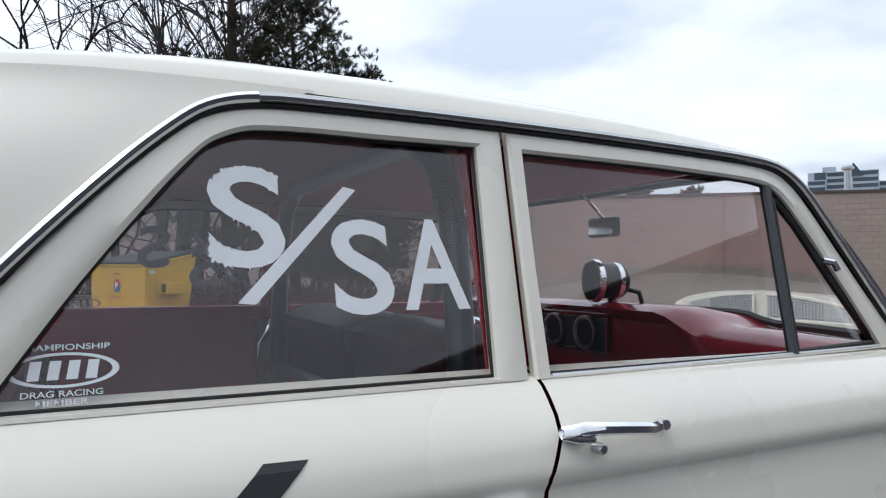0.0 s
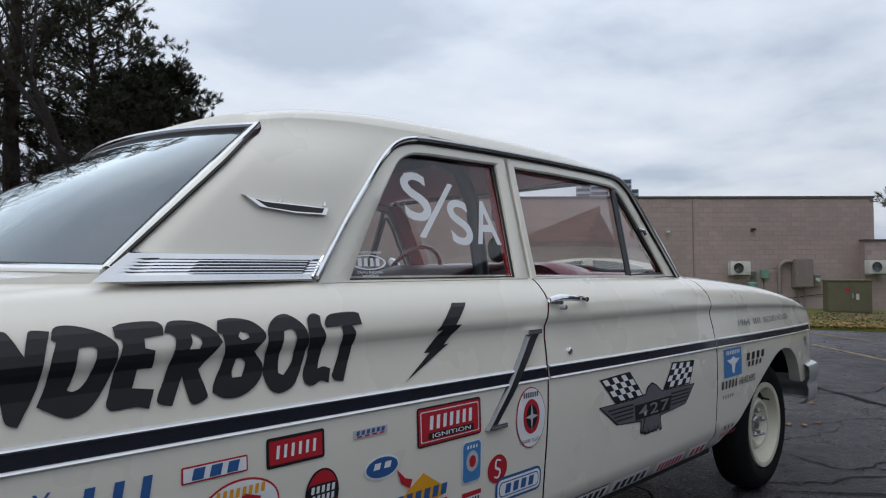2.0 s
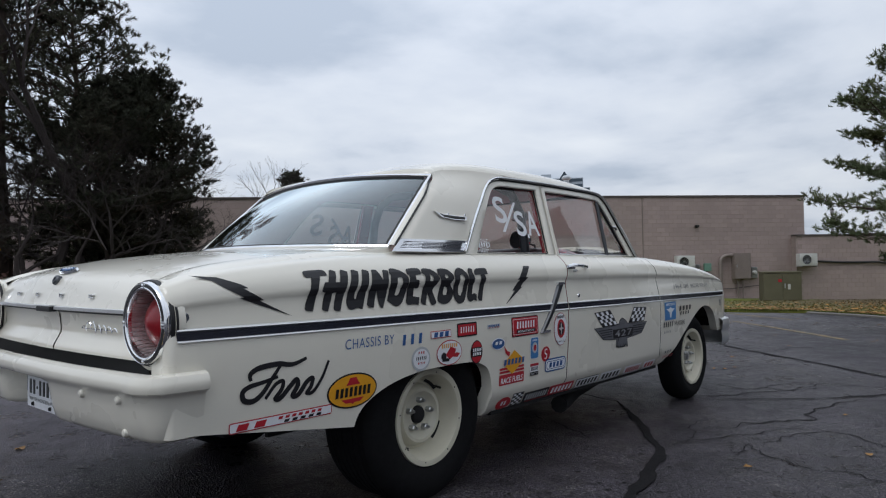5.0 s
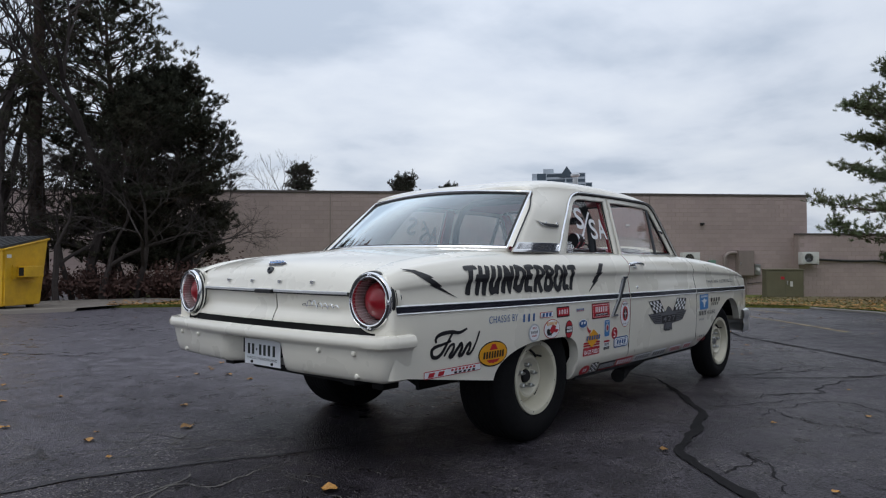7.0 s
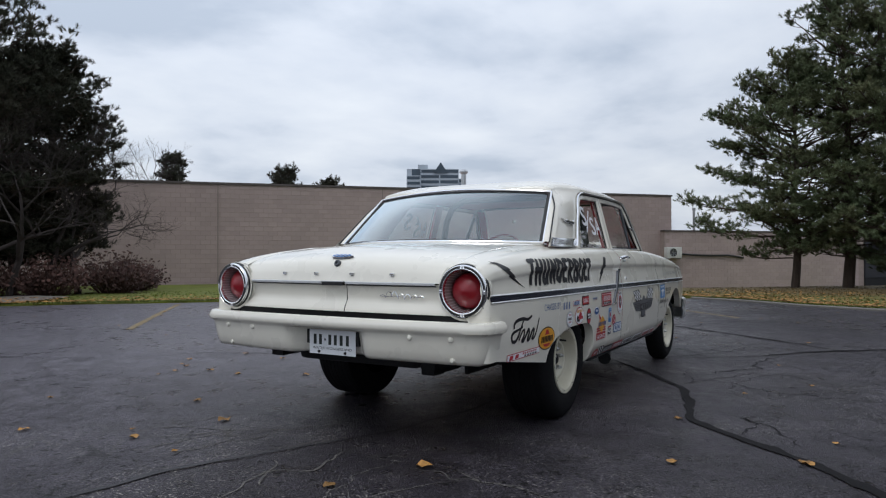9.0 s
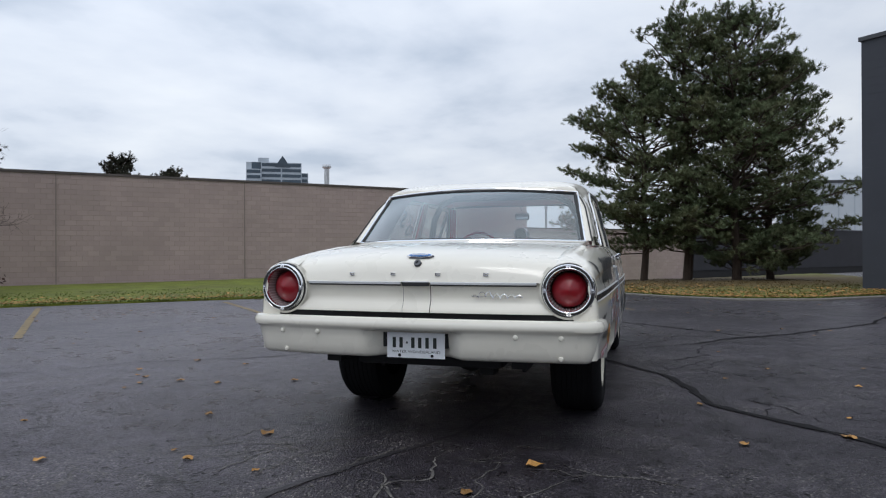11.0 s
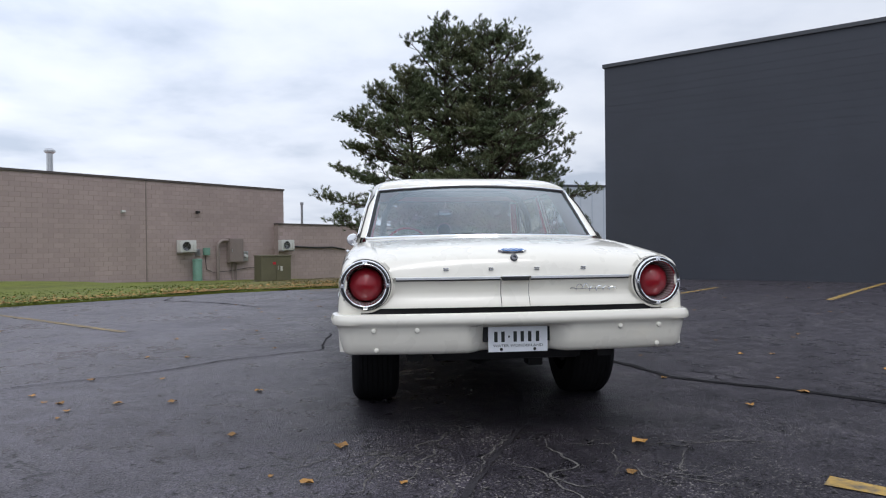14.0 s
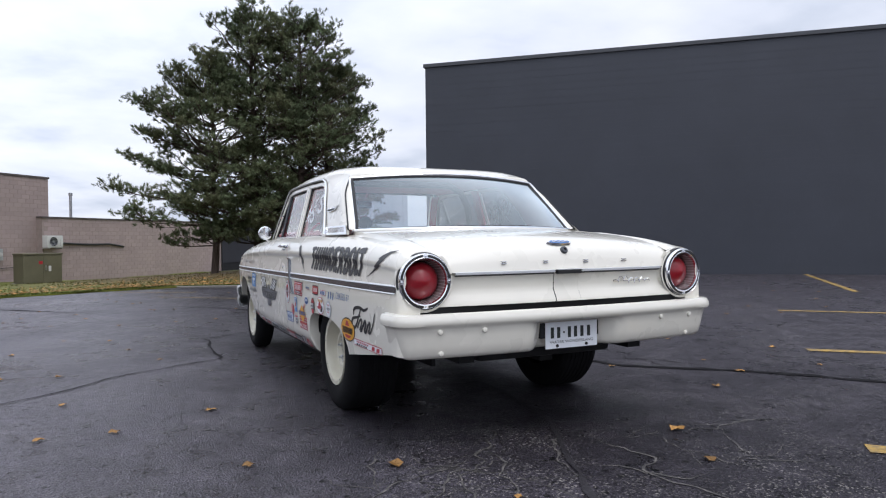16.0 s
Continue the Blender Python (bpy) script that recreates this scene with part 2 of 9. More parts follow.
    line = mul(rng(craze.outputs["Distance"], 0.006, 0.017, 1.0, 0.0), rng(worn.outputs[0], 0.50, 0.60, 0.0, 0.65))
    line = mul(line, rng(patch.outputs[0], 0.40, 0.55, 0.1, 1.0))
    mx2 = t.nodes.new("ShaderNodeMix")
    mx2.data_type = "RGBA"
    t.links.new(line, mx2.inputs[0])
    t.links.new(mx.outputs[2], mx2.inputs[6])
    mx2.inputs[7].default_value = (0.085, 0.08, 0.072, 1)
    t.links.new(mx2.outputs[2], b.inputs["Base Color"])
    web = t.nodes.new("ShaderNodeTexVoronoi")
    web.feature = "DISTANCE_TO_EDGE"
    web.inputs["Scale"].default_value = 2.2
    wv2 = t.nodes.new("ShaderNodeVectorMath")
    wv2.operation, wv2.inputs[1].default_value = "MULTIPLY_ADD", (0.9, 0.9, 0.0)
    t.links.new(warp.outputs["Color"], wv2.inputs[0])
    t.links.new(jv.outputs[0], wv2.inputs[2])
    t.links.new(wv2.outputs[0], web.inputs["Vector"])
    thin = tex("ShaderNodeTexNoise", 0.9, Detail=4.0)
    gap = mul(rng(web.outputs["Distance"], 0.004, 0.013, 1.0, 0.0), rng(thin.outputs[0], 0.47, 0.56, 0.0, 0.85))
    mx3 = t.nodes.new("ShaderNodeMix")
    mx3.data_type = "RGBA"
    t.links.new(gap, mx3.inputs[0])
    t.links.new(mx2.outputs[2], mx3.inputs[6])
    mx3.inputs[7].default_value = (0.008, 0.0075, 0.008, 1)
    t.links.new(mx3.outputs[2], b.inputs["Base Color"])
    grit = tex("ShaderNodeTexVoronoi", 105.0)
    fine = tex("ShaderNodeTexNoise", 75.0, Detail=4.0, Roughness=0.7)
    add = t.nodes.new("ShaderNodeMath")
    add.operation = "ADD"
    t.links.new(grit.outputs["Distance"], add.inputs[0])
    t.links.new(fine.outputs[0], add.inputs[1])
    bn = t.nodes.new("ShaderNodeBump")
    bn.inputs["Strength"].default_value, bn.inputs["Distance"].default_value = 0.75, 0.008
    sunk = t.nodes.new("ShaderNodeMath")
    sunk.operation, sunk.inputs[1].default_value = "MULTIPLY_ADD", 0.9
    t.links.new(rng(pits.outputs["Distance"], 0.09, 0.17, 0.0, 1.0), sunk.inputs[0])
    t.links.new(add.outputs[0], sunk.inputs[2])
    t.links.new(sunk.outputs[0], bn.inputs["Height"])
    t.links.new(bn.outputs[0], b.inputs["Normal"])
    wet = tex("ShaderNodeTexNoise", 0.45, Detail=5.0, Roughness=0.6)
    # damp and drying spots change the gloss from hand to hand's width
    spot = t.nodes.new("ShaderNodeMath")
    spot.operation = "ADD"
    t.links.new(rng(wet.outputs[0], 0.35, 0.65, 0.24, 0.44), spot.inputs[0])
    t.links.new(rng(mottle.outputs[0], 0.35, 0.65, -0.08, 0.14), spot.inputs[1])
    t.links.new(spot.outputs[0], b.inputs["Roughness"])
    return m


M_PAINT = material("cream_paint", (0.77, 0.740, 0.650), 0.28, spec=0.5, coat=0.8, noise_scale=1.7, vary=0.035, bump=0.01, bump_scale=2.2, rough_vary=0.05)
M_WHEELP = material("cream_wheel_paint", (0.60, 0.57, 0.46), 0.4, coat=0.3, noise_scale=9, vary=0.06)
M_CHROME = material("chrome", (0.82, 0.83, 0.85), 0.09, metal=1.0, noise_scale=14, vary=0.06)
M_DULL = material("brushed_metal", (0.52, 0.53, 0.54), 0.3, metal=1.0, noise_scale=20, vary=0.1)
M_BLACKD = material("black_vinyl_film", (0.012, 0.012, 0.015), 0.42, noise_scale=6, vary=0.2)
M_RUBBER = material("tyre_rubber", (0.0085, 0.0085, 0.0095), 0.8, spec=0.15, noise_scale=30, vary=0.25, bump=0.12, bump_scale=90)
M_UNDER = material("underbody_black", (0.010, 0.010, 0.011), 0.8, noise_scale=8, vary=0.3)
M_GASKET = material("black_gasket", (0.012, 0.012, 0.013), 0.5)
M_STRIPE = material("dark_stripe_paint", (0.012, 0.013, 0.022), 0.25, coat=0.4, noise_scale=5, vary=0.15)
M_REDINT = material("red_vinyl", (0.34, 0.012, 0.026), 0.38, coat=0.15, noise_scale=12, vary=0.15, bump=0.06, bump_scale=220)
M_REDMET = material("red_painted_metal", (0.36, 0.012, 0.026), 0.22, coat=0.6, noise_scale=4, vary=0.08)
M_SEAT = material("dark_oxblood_vinyl", (0.050, 0.012, 0.014), 0.33, coat=0.15, noise_scale=10, vary=0.25, bump=0.08, bump_scale=60)
M_BAR = material("dark_roll_bar_paint", (0.018, 0.021, 0.026), 0.3, coat=0.2, noise_scale=8, vary=0.15)
M_HEADL = material("maroon_headliner", (0.52, 0.29, 0.32), 0.8, noise_scale=30, vary=0.1)
M_WHITE = material("white_vinyl_film", (0.78, 0.80, 0.83), 0.4, noise_scale=20, vary=0.05)
M_DRED = material("red_decal", (0.46, 0.018, 0.030), 0.35, coat=0.2, noise_scale=25, vary=0.08)
M_DBLUE = material("blue_decal", (0.030, 0.105, 0.30), 0.4, noise_scale=25, vary=0.1)
M_DLBLUE = material("light_blue_decal", (0.06, 0.22, 0.50), 0.4, noise_scale=25, vary=0.1)
M_DYEL = material("yellow_decal", (0.78, 0.36, 0.018), 0.35, coat=0.2, noise_scale=25, vary=0.06)
M_MIDGREY = material("mid_grey_decal", (0.20, 0.205, 0.22), 0.4, noise_scale=25, vary=0.1)
M_INK = material("dark_green_black_enamel", (0.012, 0.018, 0.016), 0.4)
M_DISH = material("pale_ribbed_reflector", (0.62, 0.56, 0.56), 0.22, metal=0.6, noise_scale=30, vary=0.1)
M_DGREY = material("grey_decal", (0.13, 0.135, 0.15), 0.4, noise_scale=25, vary=0.1)
M_DSILV = material("pale_grey_decal", (0.48, 0.50, 0.52), 0.4, noise_scale=25, vary=0.06)
M_LENS = material("red_lens", (0.24, 0.004, 0.011), 0.32, coat=0.1, noise_scale=60, vary=0.12)
M_BLUEENAMEL = material("blue_enamel", (0.03, 0.15, 0.42), 0.2, coat=0.6)
M_ASPHALT = asphalt_material()
M_TAR = material("tar_crack_filler", (0.0085, 0.0078, 0.0088), 0.72, spec=0.10, noise_scale=6, vary=0.3, bump=0.25, bump_scale=30)
M_OPENCRACK = material("open_crack", (0.0155, 0.0142, 0.0160), 0.75, spec=0.12, noise_scale=9, vary=0.5)
M_TARFAINT = material("worn_tar_seam", (0.034, 0.0315, 0.035), 0.5, spec=0.25, noise_scale=6, vary=0.4, bump=0.25, bump_scale=30)
M_YLINE = material("worn_yellow_line_paint", (0.40, 0.25, 0.055), 0.65, noise_scale=9, vary=0.4, second=(0.075, 0.07, 0.06), second_scale=14, second_amount=0.95)
M_YFAINT = material("faded_yellow_line_paint", (0.25, 0.175, 0.07), 0.65, noise_scale=9, vary=0.4, second=(0.035, 0.034, 0.033), second_scale=11, second_amount=1.0)
M_SILVER = material("dull_silver_plate", (0.72, 0.73, 0.74), 0.34, metal=0.7, noise_scale=8, vary=0.08)
M_GUN = material("dark_gunmetal_trim", (0.11, 0.115, 0.125), 0.42, metal=1.0, noise_scale=20, vary=0.1)
M_SCUFF = material("pale_crack_edge", (0.125, 0.115, 0.105), 0.8, noise_scale=20, vary=0.5, second=(0.020, 0.0195, 0.022), second_scale=17, second_amount=1.0)
M_GRASS = material("autumn_grass", (0.115, 0.140, 0.010), 0.9, noise_scale=1.3, vary=0.35, bump=0.5, bump_scale=25, second=(0.070, 0.050, 0.019), second_scale=0.5, second_amount=0.45)
M_BLADE = material("grass_blade", (0.110, 0.140, 0.011), 0.8, rand=0.35)
for m in (M_GRASS, M_BLADE):
    # brown needles and leaves lie thick round the foot of the big pine
    nt = m.node_tree
    bs = nt.nodes["Principled BSDF"]
    g_pos, g_far, g_amt, g_mix = (nt.nodes.new(k) for k in ("ShaderNodeNewGeometry", "ShaderNodeVectorMath", "ShaderNodeMapRange", "ShaderNodeMix"))
    g_far.operation, g_far.inputs[1].default_value = "DISTANCE", (22.3, -2.75, -0.5)
    for i, v in enumerate((5.0, 11.0, 0.85, 0.0)):
        g_amt.inputs[i + 1].default_value = v
    g_mix.data_type, g_mix.inputs[7].default_value = "RGBA", (0.088, 0.050, 0.017, 1)
    nt.links.new(g_pos.outputs["Position"], g_far.inputs[0])
    nt.links.new(g_far.outputs["Value"], g_amt.inputs[0])
    nt.links.new(g_amt.outputs[0], g_mix.inputs[0])
    if bs.inputs["Base Color"].links:
        nt.links.new(bs.inputs["Base Color"].links[0].from_socket, g_mix.inputs[6])
    else:
        g_mix.inputs[6].default_value = bs.inputs["Base Color"].default_value
    nt.links.new(g_mix.outputs[2], bs.inputs["Base Color"])
M_KERB = material("concrete_kerb", (0.15, 0.14, 0.125), 0.85, noise_scale=3, vary=0.2, bump=0.2, bump_scale=40)
M_PAVE = material("concrete_pavement", (0.17, 0.15, 0.13), 0.9, noise_scale=1.2, vary=0.2, bump=0.2, bump_scale=50)
M_BLOCK = material("painted_tan_block", (0.400, 0.314, 0.295), 0.85, noise_scale=1.1, vary=0.09, bump=0.35, bump_scale=28, rand=0.06, second=(0.320, 0.256, 0.236), second_scale=0.55, second_amount=0.7)
M_MORTAR = material("painted_mortar_joint", (0.315, 0.252, 0.228), 0.95, noise_scale=4, vary=0.15)
M_COPING = material("dark_metal_coping", (0.085, 0.070, 0.065), 0.5, noise_scale=2, vary=0.2)
M_DARKW = material("dark_grey_painted_wall", (0.035, 0.039, 0.051), 0.6, noise_scale=0.45, vary=0.12, bump=0.15, bump_scale=12, second=(0.040, 0.044, 0.056), second_scale=0.35, second_amount=0.6, rand=0.012)
M_DARKTRIM = material("dark_grey_trim", (0.05, 0.053, 0.06), 0.45)
M_YELLOW = material("yellow_painted_steel", (0.62, 0.36, 0.012), 0.42, noise_scale=3, vary=0.14, second=(0.40, 0.22, 0.02), second_scale=2.4, second_amount=0.5, bump=0.05, bump_scale=9)
M_LID = material("black_plastic_lid", (0.020, 0.021, 0.024), 0.5, noise_scale=5, vary=0.2)
M_ACW = material("white_enamel", (0.60, 0.60, 0.57), 0.45, noise_scale=5, vary=0.08)
M_OLIVE = material("olive_green_steel", (0.128, 0.118, 0.072), 0.5, noise_scale=2, vary=0.12)
M_GREENP = material("pale_green_paint", (0.16, 0.30, 0.235), 0.5, noise_scale=4, vary=0.15)
M_TANBOX = material("tan_painted_metal", (0.24, 0.195, 0.175), 0.5, noise_scale=3, vary=0.1)
M_BARK = material("pine_bark", (0.060, 0.042, 0.032), 0.95, noise_scale=5, vary=0.4, bump=0.6, bump_scale=22, stretch=(1, 1, 0.35))
M_BARE = material("bare_bark", (0.038, 0.030, 0.028), 0.95, noise_scale=6, vary=0.3)
M_NEEDLE = material("pine_needles", (0.098, 0.124, 0.066), 0.8, spec=0.12, rand=0.45, noise_scale=0.5, vary=0.35, second=(0.115, 0.072, 0.036), second_scale=0.8, second_amount=0.4)
M_NEEDLED = material("dark_pine_needles", (0.062, 0.068, 0.046), 0.8, spec=0.15, rand=0.45, noise_scale=0.5, vary=0.3, second=(0.095, 0.062, 0.044), second_scale=0.7, second_amount=0.4)
M_FARWALL = material("pale_metal_cladding", (0.50, 0.54, 0.58), 0.5, noise_scale=0.5, vary=0.06)
M_LOWWALL = material("charcoal_low_wall", (0.022, 0.022, 0.028), 0.7, noise_scale=0.6, vary=0.2, bump=0.15, bump_scale=15)
M_SHRUB = material("red_brown_shrub", (0.085, 0.042, 0.034), 0.9, rand=0.4)
M_LEAF = material("fallen_leaf", (0.38, 0.195, 0.050), 0.7, rand=0.4, noise_scale=60, vary=0.25)
M_TOWERG = material("tower_glass", (0.05, 0.075, 0.10), 0.25, noise_scale=0.1, vary=0.3)
M_TOWERW = material("tower_panel", (0.40, 0.45, 0.50), 0.6, noise_scale=0.15, vary=0.1)


def glass_material(name, tint, mirror=1.0, power=4.0, gain=0.9, sheen=(1, 1, 1)):
    m = bpy.data.materials.new(name)
    m.use_nodes = True
    t = m.node_tree
    t.nodes.clear()
    o = t.nodes.new("ShaderNodeOutputMaterial")
    tr = t.nodes.new("ShaderNodeBsdfTransparent")
    tr.inputs[0].default_value = (*tint, 1)
    gl = t.nodes.new("ShaderNodeBsdfGlossy")
    gl.inputs["Roughness"].default_value = 0.015
    gl.inputs["Color"].default_value = (*sheen, 1)
    fr = t.nodes.new("ShaderNodeLayerWeight")
    fr.inputs[0].default_value = 0.5
    p5 = t.nodes.new("ShaderNodeMath")
    p5.operation, p5.inputs[1].default_value = "POWER", power
    k = t.nodes.new("ShaderNodeMath")
    k.operation, k.use_clamp = "MULTIPLY_ADD", True
    k.inputs[1].default_value, k.inputs[2].default_value = gain, 0.06 * mirror
    t.links.new(fr.outputs["Facing"], p5.inputs[0])
    mx = t.nodes.new("ShaderNodeMixShader")
    t.links.new(p5.outputs[0], k.inputs[0])
    t.links.new(k.outputs[0], mx.inputs[0])
    t.links.new(tr.outputs[0], mx.inputs[1])
    t.links.new(gl.outputs[0], mx.inputs[2])
    t.links.new(mx.outputs[0], o.inputs[0])
    return m


M_GLASS = glass_material("window_glass", (0.92, 0.92, 0.925), 1.15, 4.5)
M_SCREEN = glass_material("screen_glass", (0.74, 0.81, 0.85), 2.7, 5.5, 3.2, (0.88, 0.97, 1.0))
M_LENSCLEAR = glass_material("clear_lens", (0.9, 0.9, 0.9), 1.5)

# ---- mesh tools ----




def part(name, bm, mat, parent=None, label="", smooth=False, at=None):
    """Links a bmesh as one mesh object, under a thing or a part."""
    me = bpy.data.meshes.new(name)
    bmesh.ops.recalc_face_normals(bm, faces=bm.faces)
    bm.to_mesh(me)
    bm.free()
    me.materials.append(mat)
    if smooth:
        for p in me.polygons:
            p.use_smooth = True
        me.set_sharp_from_angle(angle=radians(38))
    ob = new(name, me)
    if parent is not None:
        ob.parent = parent
    if at is not None:
        ob.location = at
    return tagged(ob, label)


def thing(name, label, category, at=(0, 0, 0), turn=0.0, group="", kind=""):
    ob = new(name)
    ob.empty_display_size = 0.1
    ob.matrix_basis = pose(*at, 0, 0, turn)
    return tagged(ob, label, category, group, kind)


def alone(name, bm, mat, label, category, at=(0, 0, 0), turn=0.0, group="", kind="", smooth=False):
    ob = part(name, bm, mat, smooth=smooth)
    ob.matrix_basis = pose(*at, 0, 0, turn)
    return tagged(ob, label, category, group, kind)


def add_box(bm, x0, x1, y0, y1, z0, z1, bevel=0.0, m=None):
    r = bmesh.ops.create_cube(bm, size=1.0)
    vs = r["verts"]
    for v in vs:
        v.co = Vector(((x0 + x1) / 2 + v.co.x * (x1 - x0), (y0 + y1) / 2 + v.co.y * (y1 - y0), (z0 + z1) / 2 + v.co.z * (z1 - z0)))
    if bevel:
        es = {e for v in vs for e in v.link_edges}
        out = bmesh.ops.bevel(bm, geom=list(es), offset=bevel, segments=2, affect="EDGES", profile=0.6)
        vs = list({v for f in out["faces"] for v in f.verts} | {v for v in vs if v.is_valid})
    if m is not None:
        for v in vs:
            v.co = m @ v.co
    return vs


def box(x0, x1, y0, y1, z0, z1, bevel=0.0):
    bm = bmesh.new()
    add_box(bm, x0, x1, y0, y1, z0, z1, bevel)
    return bm


def add_tube(bm, pts, radii, seg=8, cap=True):
    """A tapered tube along points."""
    pts = [Vector(p) for p in pts]
    if not isinstance(radii, (list, tuple)):
        radii = [radii] * len(pts)
    rings, ref = [], None
    for i, p in enumerate(pts):
        d = (pts[min(i + 1, len(pts) - 1)] - pts[max(i - 1, 0)]).normalized()
        if ref is None:
            ref = d.orthogonal().normalized()
        ref = (ref - d * ref.dot(d)).normalized()
        side = d.cross(ref)
        rings.append([bm.verts.new(p + (ref * math.cos(2 * math.pi * k / seg) + side * math.sin(2 * math.pi * k / seg)) * radii[i]) for k in range(seg)])
    for a, b in zip(rings, rings[1:]):
        for k in range(seg):
            bm.faces.new((a[k], a[(k + 1) % seg], b[(k + 1) % seg], b[k]))
    if cap:
        bm.faces.new(rings[0])
        bm.faces.new(rings[-1])


def tube(pts, radii, seg=8):
    bm = bmesh.new()
    add_tube(bm, pts, radii, seg)
    return bm


def add_lathe(bm, profile, seg=32, m=None, close=False):
    """Spins (radius, along) round the y axis."""
    rings = []
    for r, y in profile:
        rings.append([bm.verts.new(Vector((r * math.cos(2 * math.pi * k / seg), y, r * math.sin(2 * math.pi * k / seg)))) for k in range(seg)])
    for a, b in zip(rings, rings[1:]):
        for k in range(seg):
            bm.faces.new((a[k], a[(k + 1) % seg], b[(k + 1) % seg], b[k]))
    if close:
        bm.faces.new(rings[0])
        bm.faces.new(rings[-1])
    if m is not None:
        for ring in rings:
            for v in ring:
                v.co = m @ v.co


def lathe(profile, seg=32, m=None, close=False):
    bm = bmesh.new()
    add_lathe(bm, profile, seg, m, close)
    return bm


def grid(rows):
    """A sheet through rows of points."""
    bm = bmesh.new()
    vs = [[bm.verts.new(p) for p in row] for row in rows]
    for a, b in zip(vs, vs[1:]):
        for i in range(len(a) - 1):
            bm.faces.new((a[i], a[i + 1], b[i + 1], b[i]))
    return bm


def lerp_table(table, x):
    if x <= table[0][0]:
        return table[0][1]
    for (a, va), (b, vb) in zip(table, table[1:]):
        if x <= b:
            k = (x - a) / (b - a)
            return va + (vb - va) * k
    return table[-1][1]


def smooth_table(table, x):
    """Like lerp_table, through a cubic with no overshoot at the ends."""
    xs = [a for a, _ in table]
    if x <= xs[0]:
        return table[0][1]
    if x >= xs[-1]:
        return table[-1][1]
    i = max(k for k in range(len(xs) - 1) if xs[k] <= x)

    def slope(k):
        if k == 0 or k == len(xs) - 1:
            return 0.0 if len(xs) < 3 else (table[min(k + 1, len(xs) - 1)][1] - table[max(k - 1, 0)][1]) / (xs[min(k + 1, len(xs) - 1)] - xs[max(k - 1, 0)])
        a = (table[k][1] - table[k - 1][1]) / (xs[k] - xs[k - 1])
        b = (table[k + 1][1] - table[k][1]) / (xs[k + 1] - xs[k])
        return 0.0 if a * b <= 0 else 2 * a * b / (a + b)
    h = xs[i + 1] - xs[i]
    s = (x - xs[i]) / h
    a, b = table[i][1], table[i + 1][1]
    return (2 * s**3 - 3 * s**2 + 1) * a + (s**3 - 2 * s**2 + s) * h * slope(i) + (-2 * s**3 + 3 * s**2) * b + (s**3 - s**2) * h * slope(i + 1)


def curve_through(pts, n=4, closed=False, sharp=40.0):
    """Points along a smooth curve through 2D points; corners sharper than the angle stay corners."""
    out, m = [], len(pts)

    def turn(i):
        if not closed and (i == 0 or i == m - 1):
            return 180.0
        a, b, c = (Vector(pts[(i + k) % m]) for k in (-1, 0, 1))
        return math.degrees((b - a).angle(c - b))
    for i in range(m if closed else m - 1):
        p1, p2 = Vector(pts[i]), Vector(pts[(i + 1) % m])
        p0 = Vector(pts[(i - 1) % m]) if turn(i) < sharp else p1 * 2 - p2
        p3 = Vector(pts[(i + 2) % m]) if turn((i + 1) % m) < sharp else p2 * 2 - p1
        l = (p2 - p1).length
        t1 = (p2 - p0).normalized() * l
        t2 = (p3 - p1).normalized() * l
        for k in range(n):
            f = k / n
            out.append(tuple(p1 * (2 * f**3 - 3 * f**2 + 1) + t1 * (f**3 - 2 * f**2 + f) + p2 * (-2 * f**3 + 3 * f**2) + t2 * (f**3 - f**2)))
    if not closed:
        out.append(tuple(pts[-1]))
    return out


def step01(v):
    v = min(1.0, max(0.0, v))
    return v * v * (3 - 2 * v)


def steps(a, b, n):
    return [a + (b - a) * i / n for i in range(n + 1)]

# ---- ground ----
WALL_A = Vector((32.8, 5.2, 0))      # corner of the tan building
WALL_U = Vector((-0.73, 0.683, 0)).normalized()   # along its wall
WALL_N = Vector((WALL_U.y, -WALL_U.x, 0)) * -1    # into the building
if WALL_N.x < 0:
    WALL_N = -WALL_N
DARK_A = Vector((14.6, -6.25, 0))
DARK_U = Vector((-0.664, -0.748, 0)).normalized()
DARK_N = Vector((0.748, -0.664, 0)).normalized()


def ground_z(x, y):
    p = max(0.0, 0.683 * x + 0.73 * y)
    s = (x - WALL_A.x) * WALL_U.x + (y - WALL_A.y) * WALL_U.y
    z = -0.0008 * min(p, 14) ** 2 - 0.03 * step01((x - 0.5) / 2.5) * (1 - step01((abs(y) - 3) / 6))
    amp = 0.60 - 0.027 * min(18.0, max(-3.0, s))
    return z - amp * step01((p - 13.5) / 11.0)


def on_ground(x, y, up=0.0):
    return Vector((x, y, ground_z(x, y) + up))


def axis(fine0, fine1, step):
    out, v, k = [], fine0, step
    while v > -3200:
        v -= k
        k *= 1.45
        out.append(v)
    out.reverse()
    v = fine0
    while v <= fine1:
        out.append(v)
        v += step
    k = step
    while v < 3200:
        out.append(v)
        v += k
        k *= 1.45
    return out


ground = part("ground", grid([[on_ground(x, y) for x in axis(-8, 34, 0.6)] for y in axis(-16, 30, 0.6)]), M_ASPHALT, smooth=True)
tagged(ground, "damp dark grey cracked asphalt parking lot with pale worn patches", "asphalt", kind="structure")

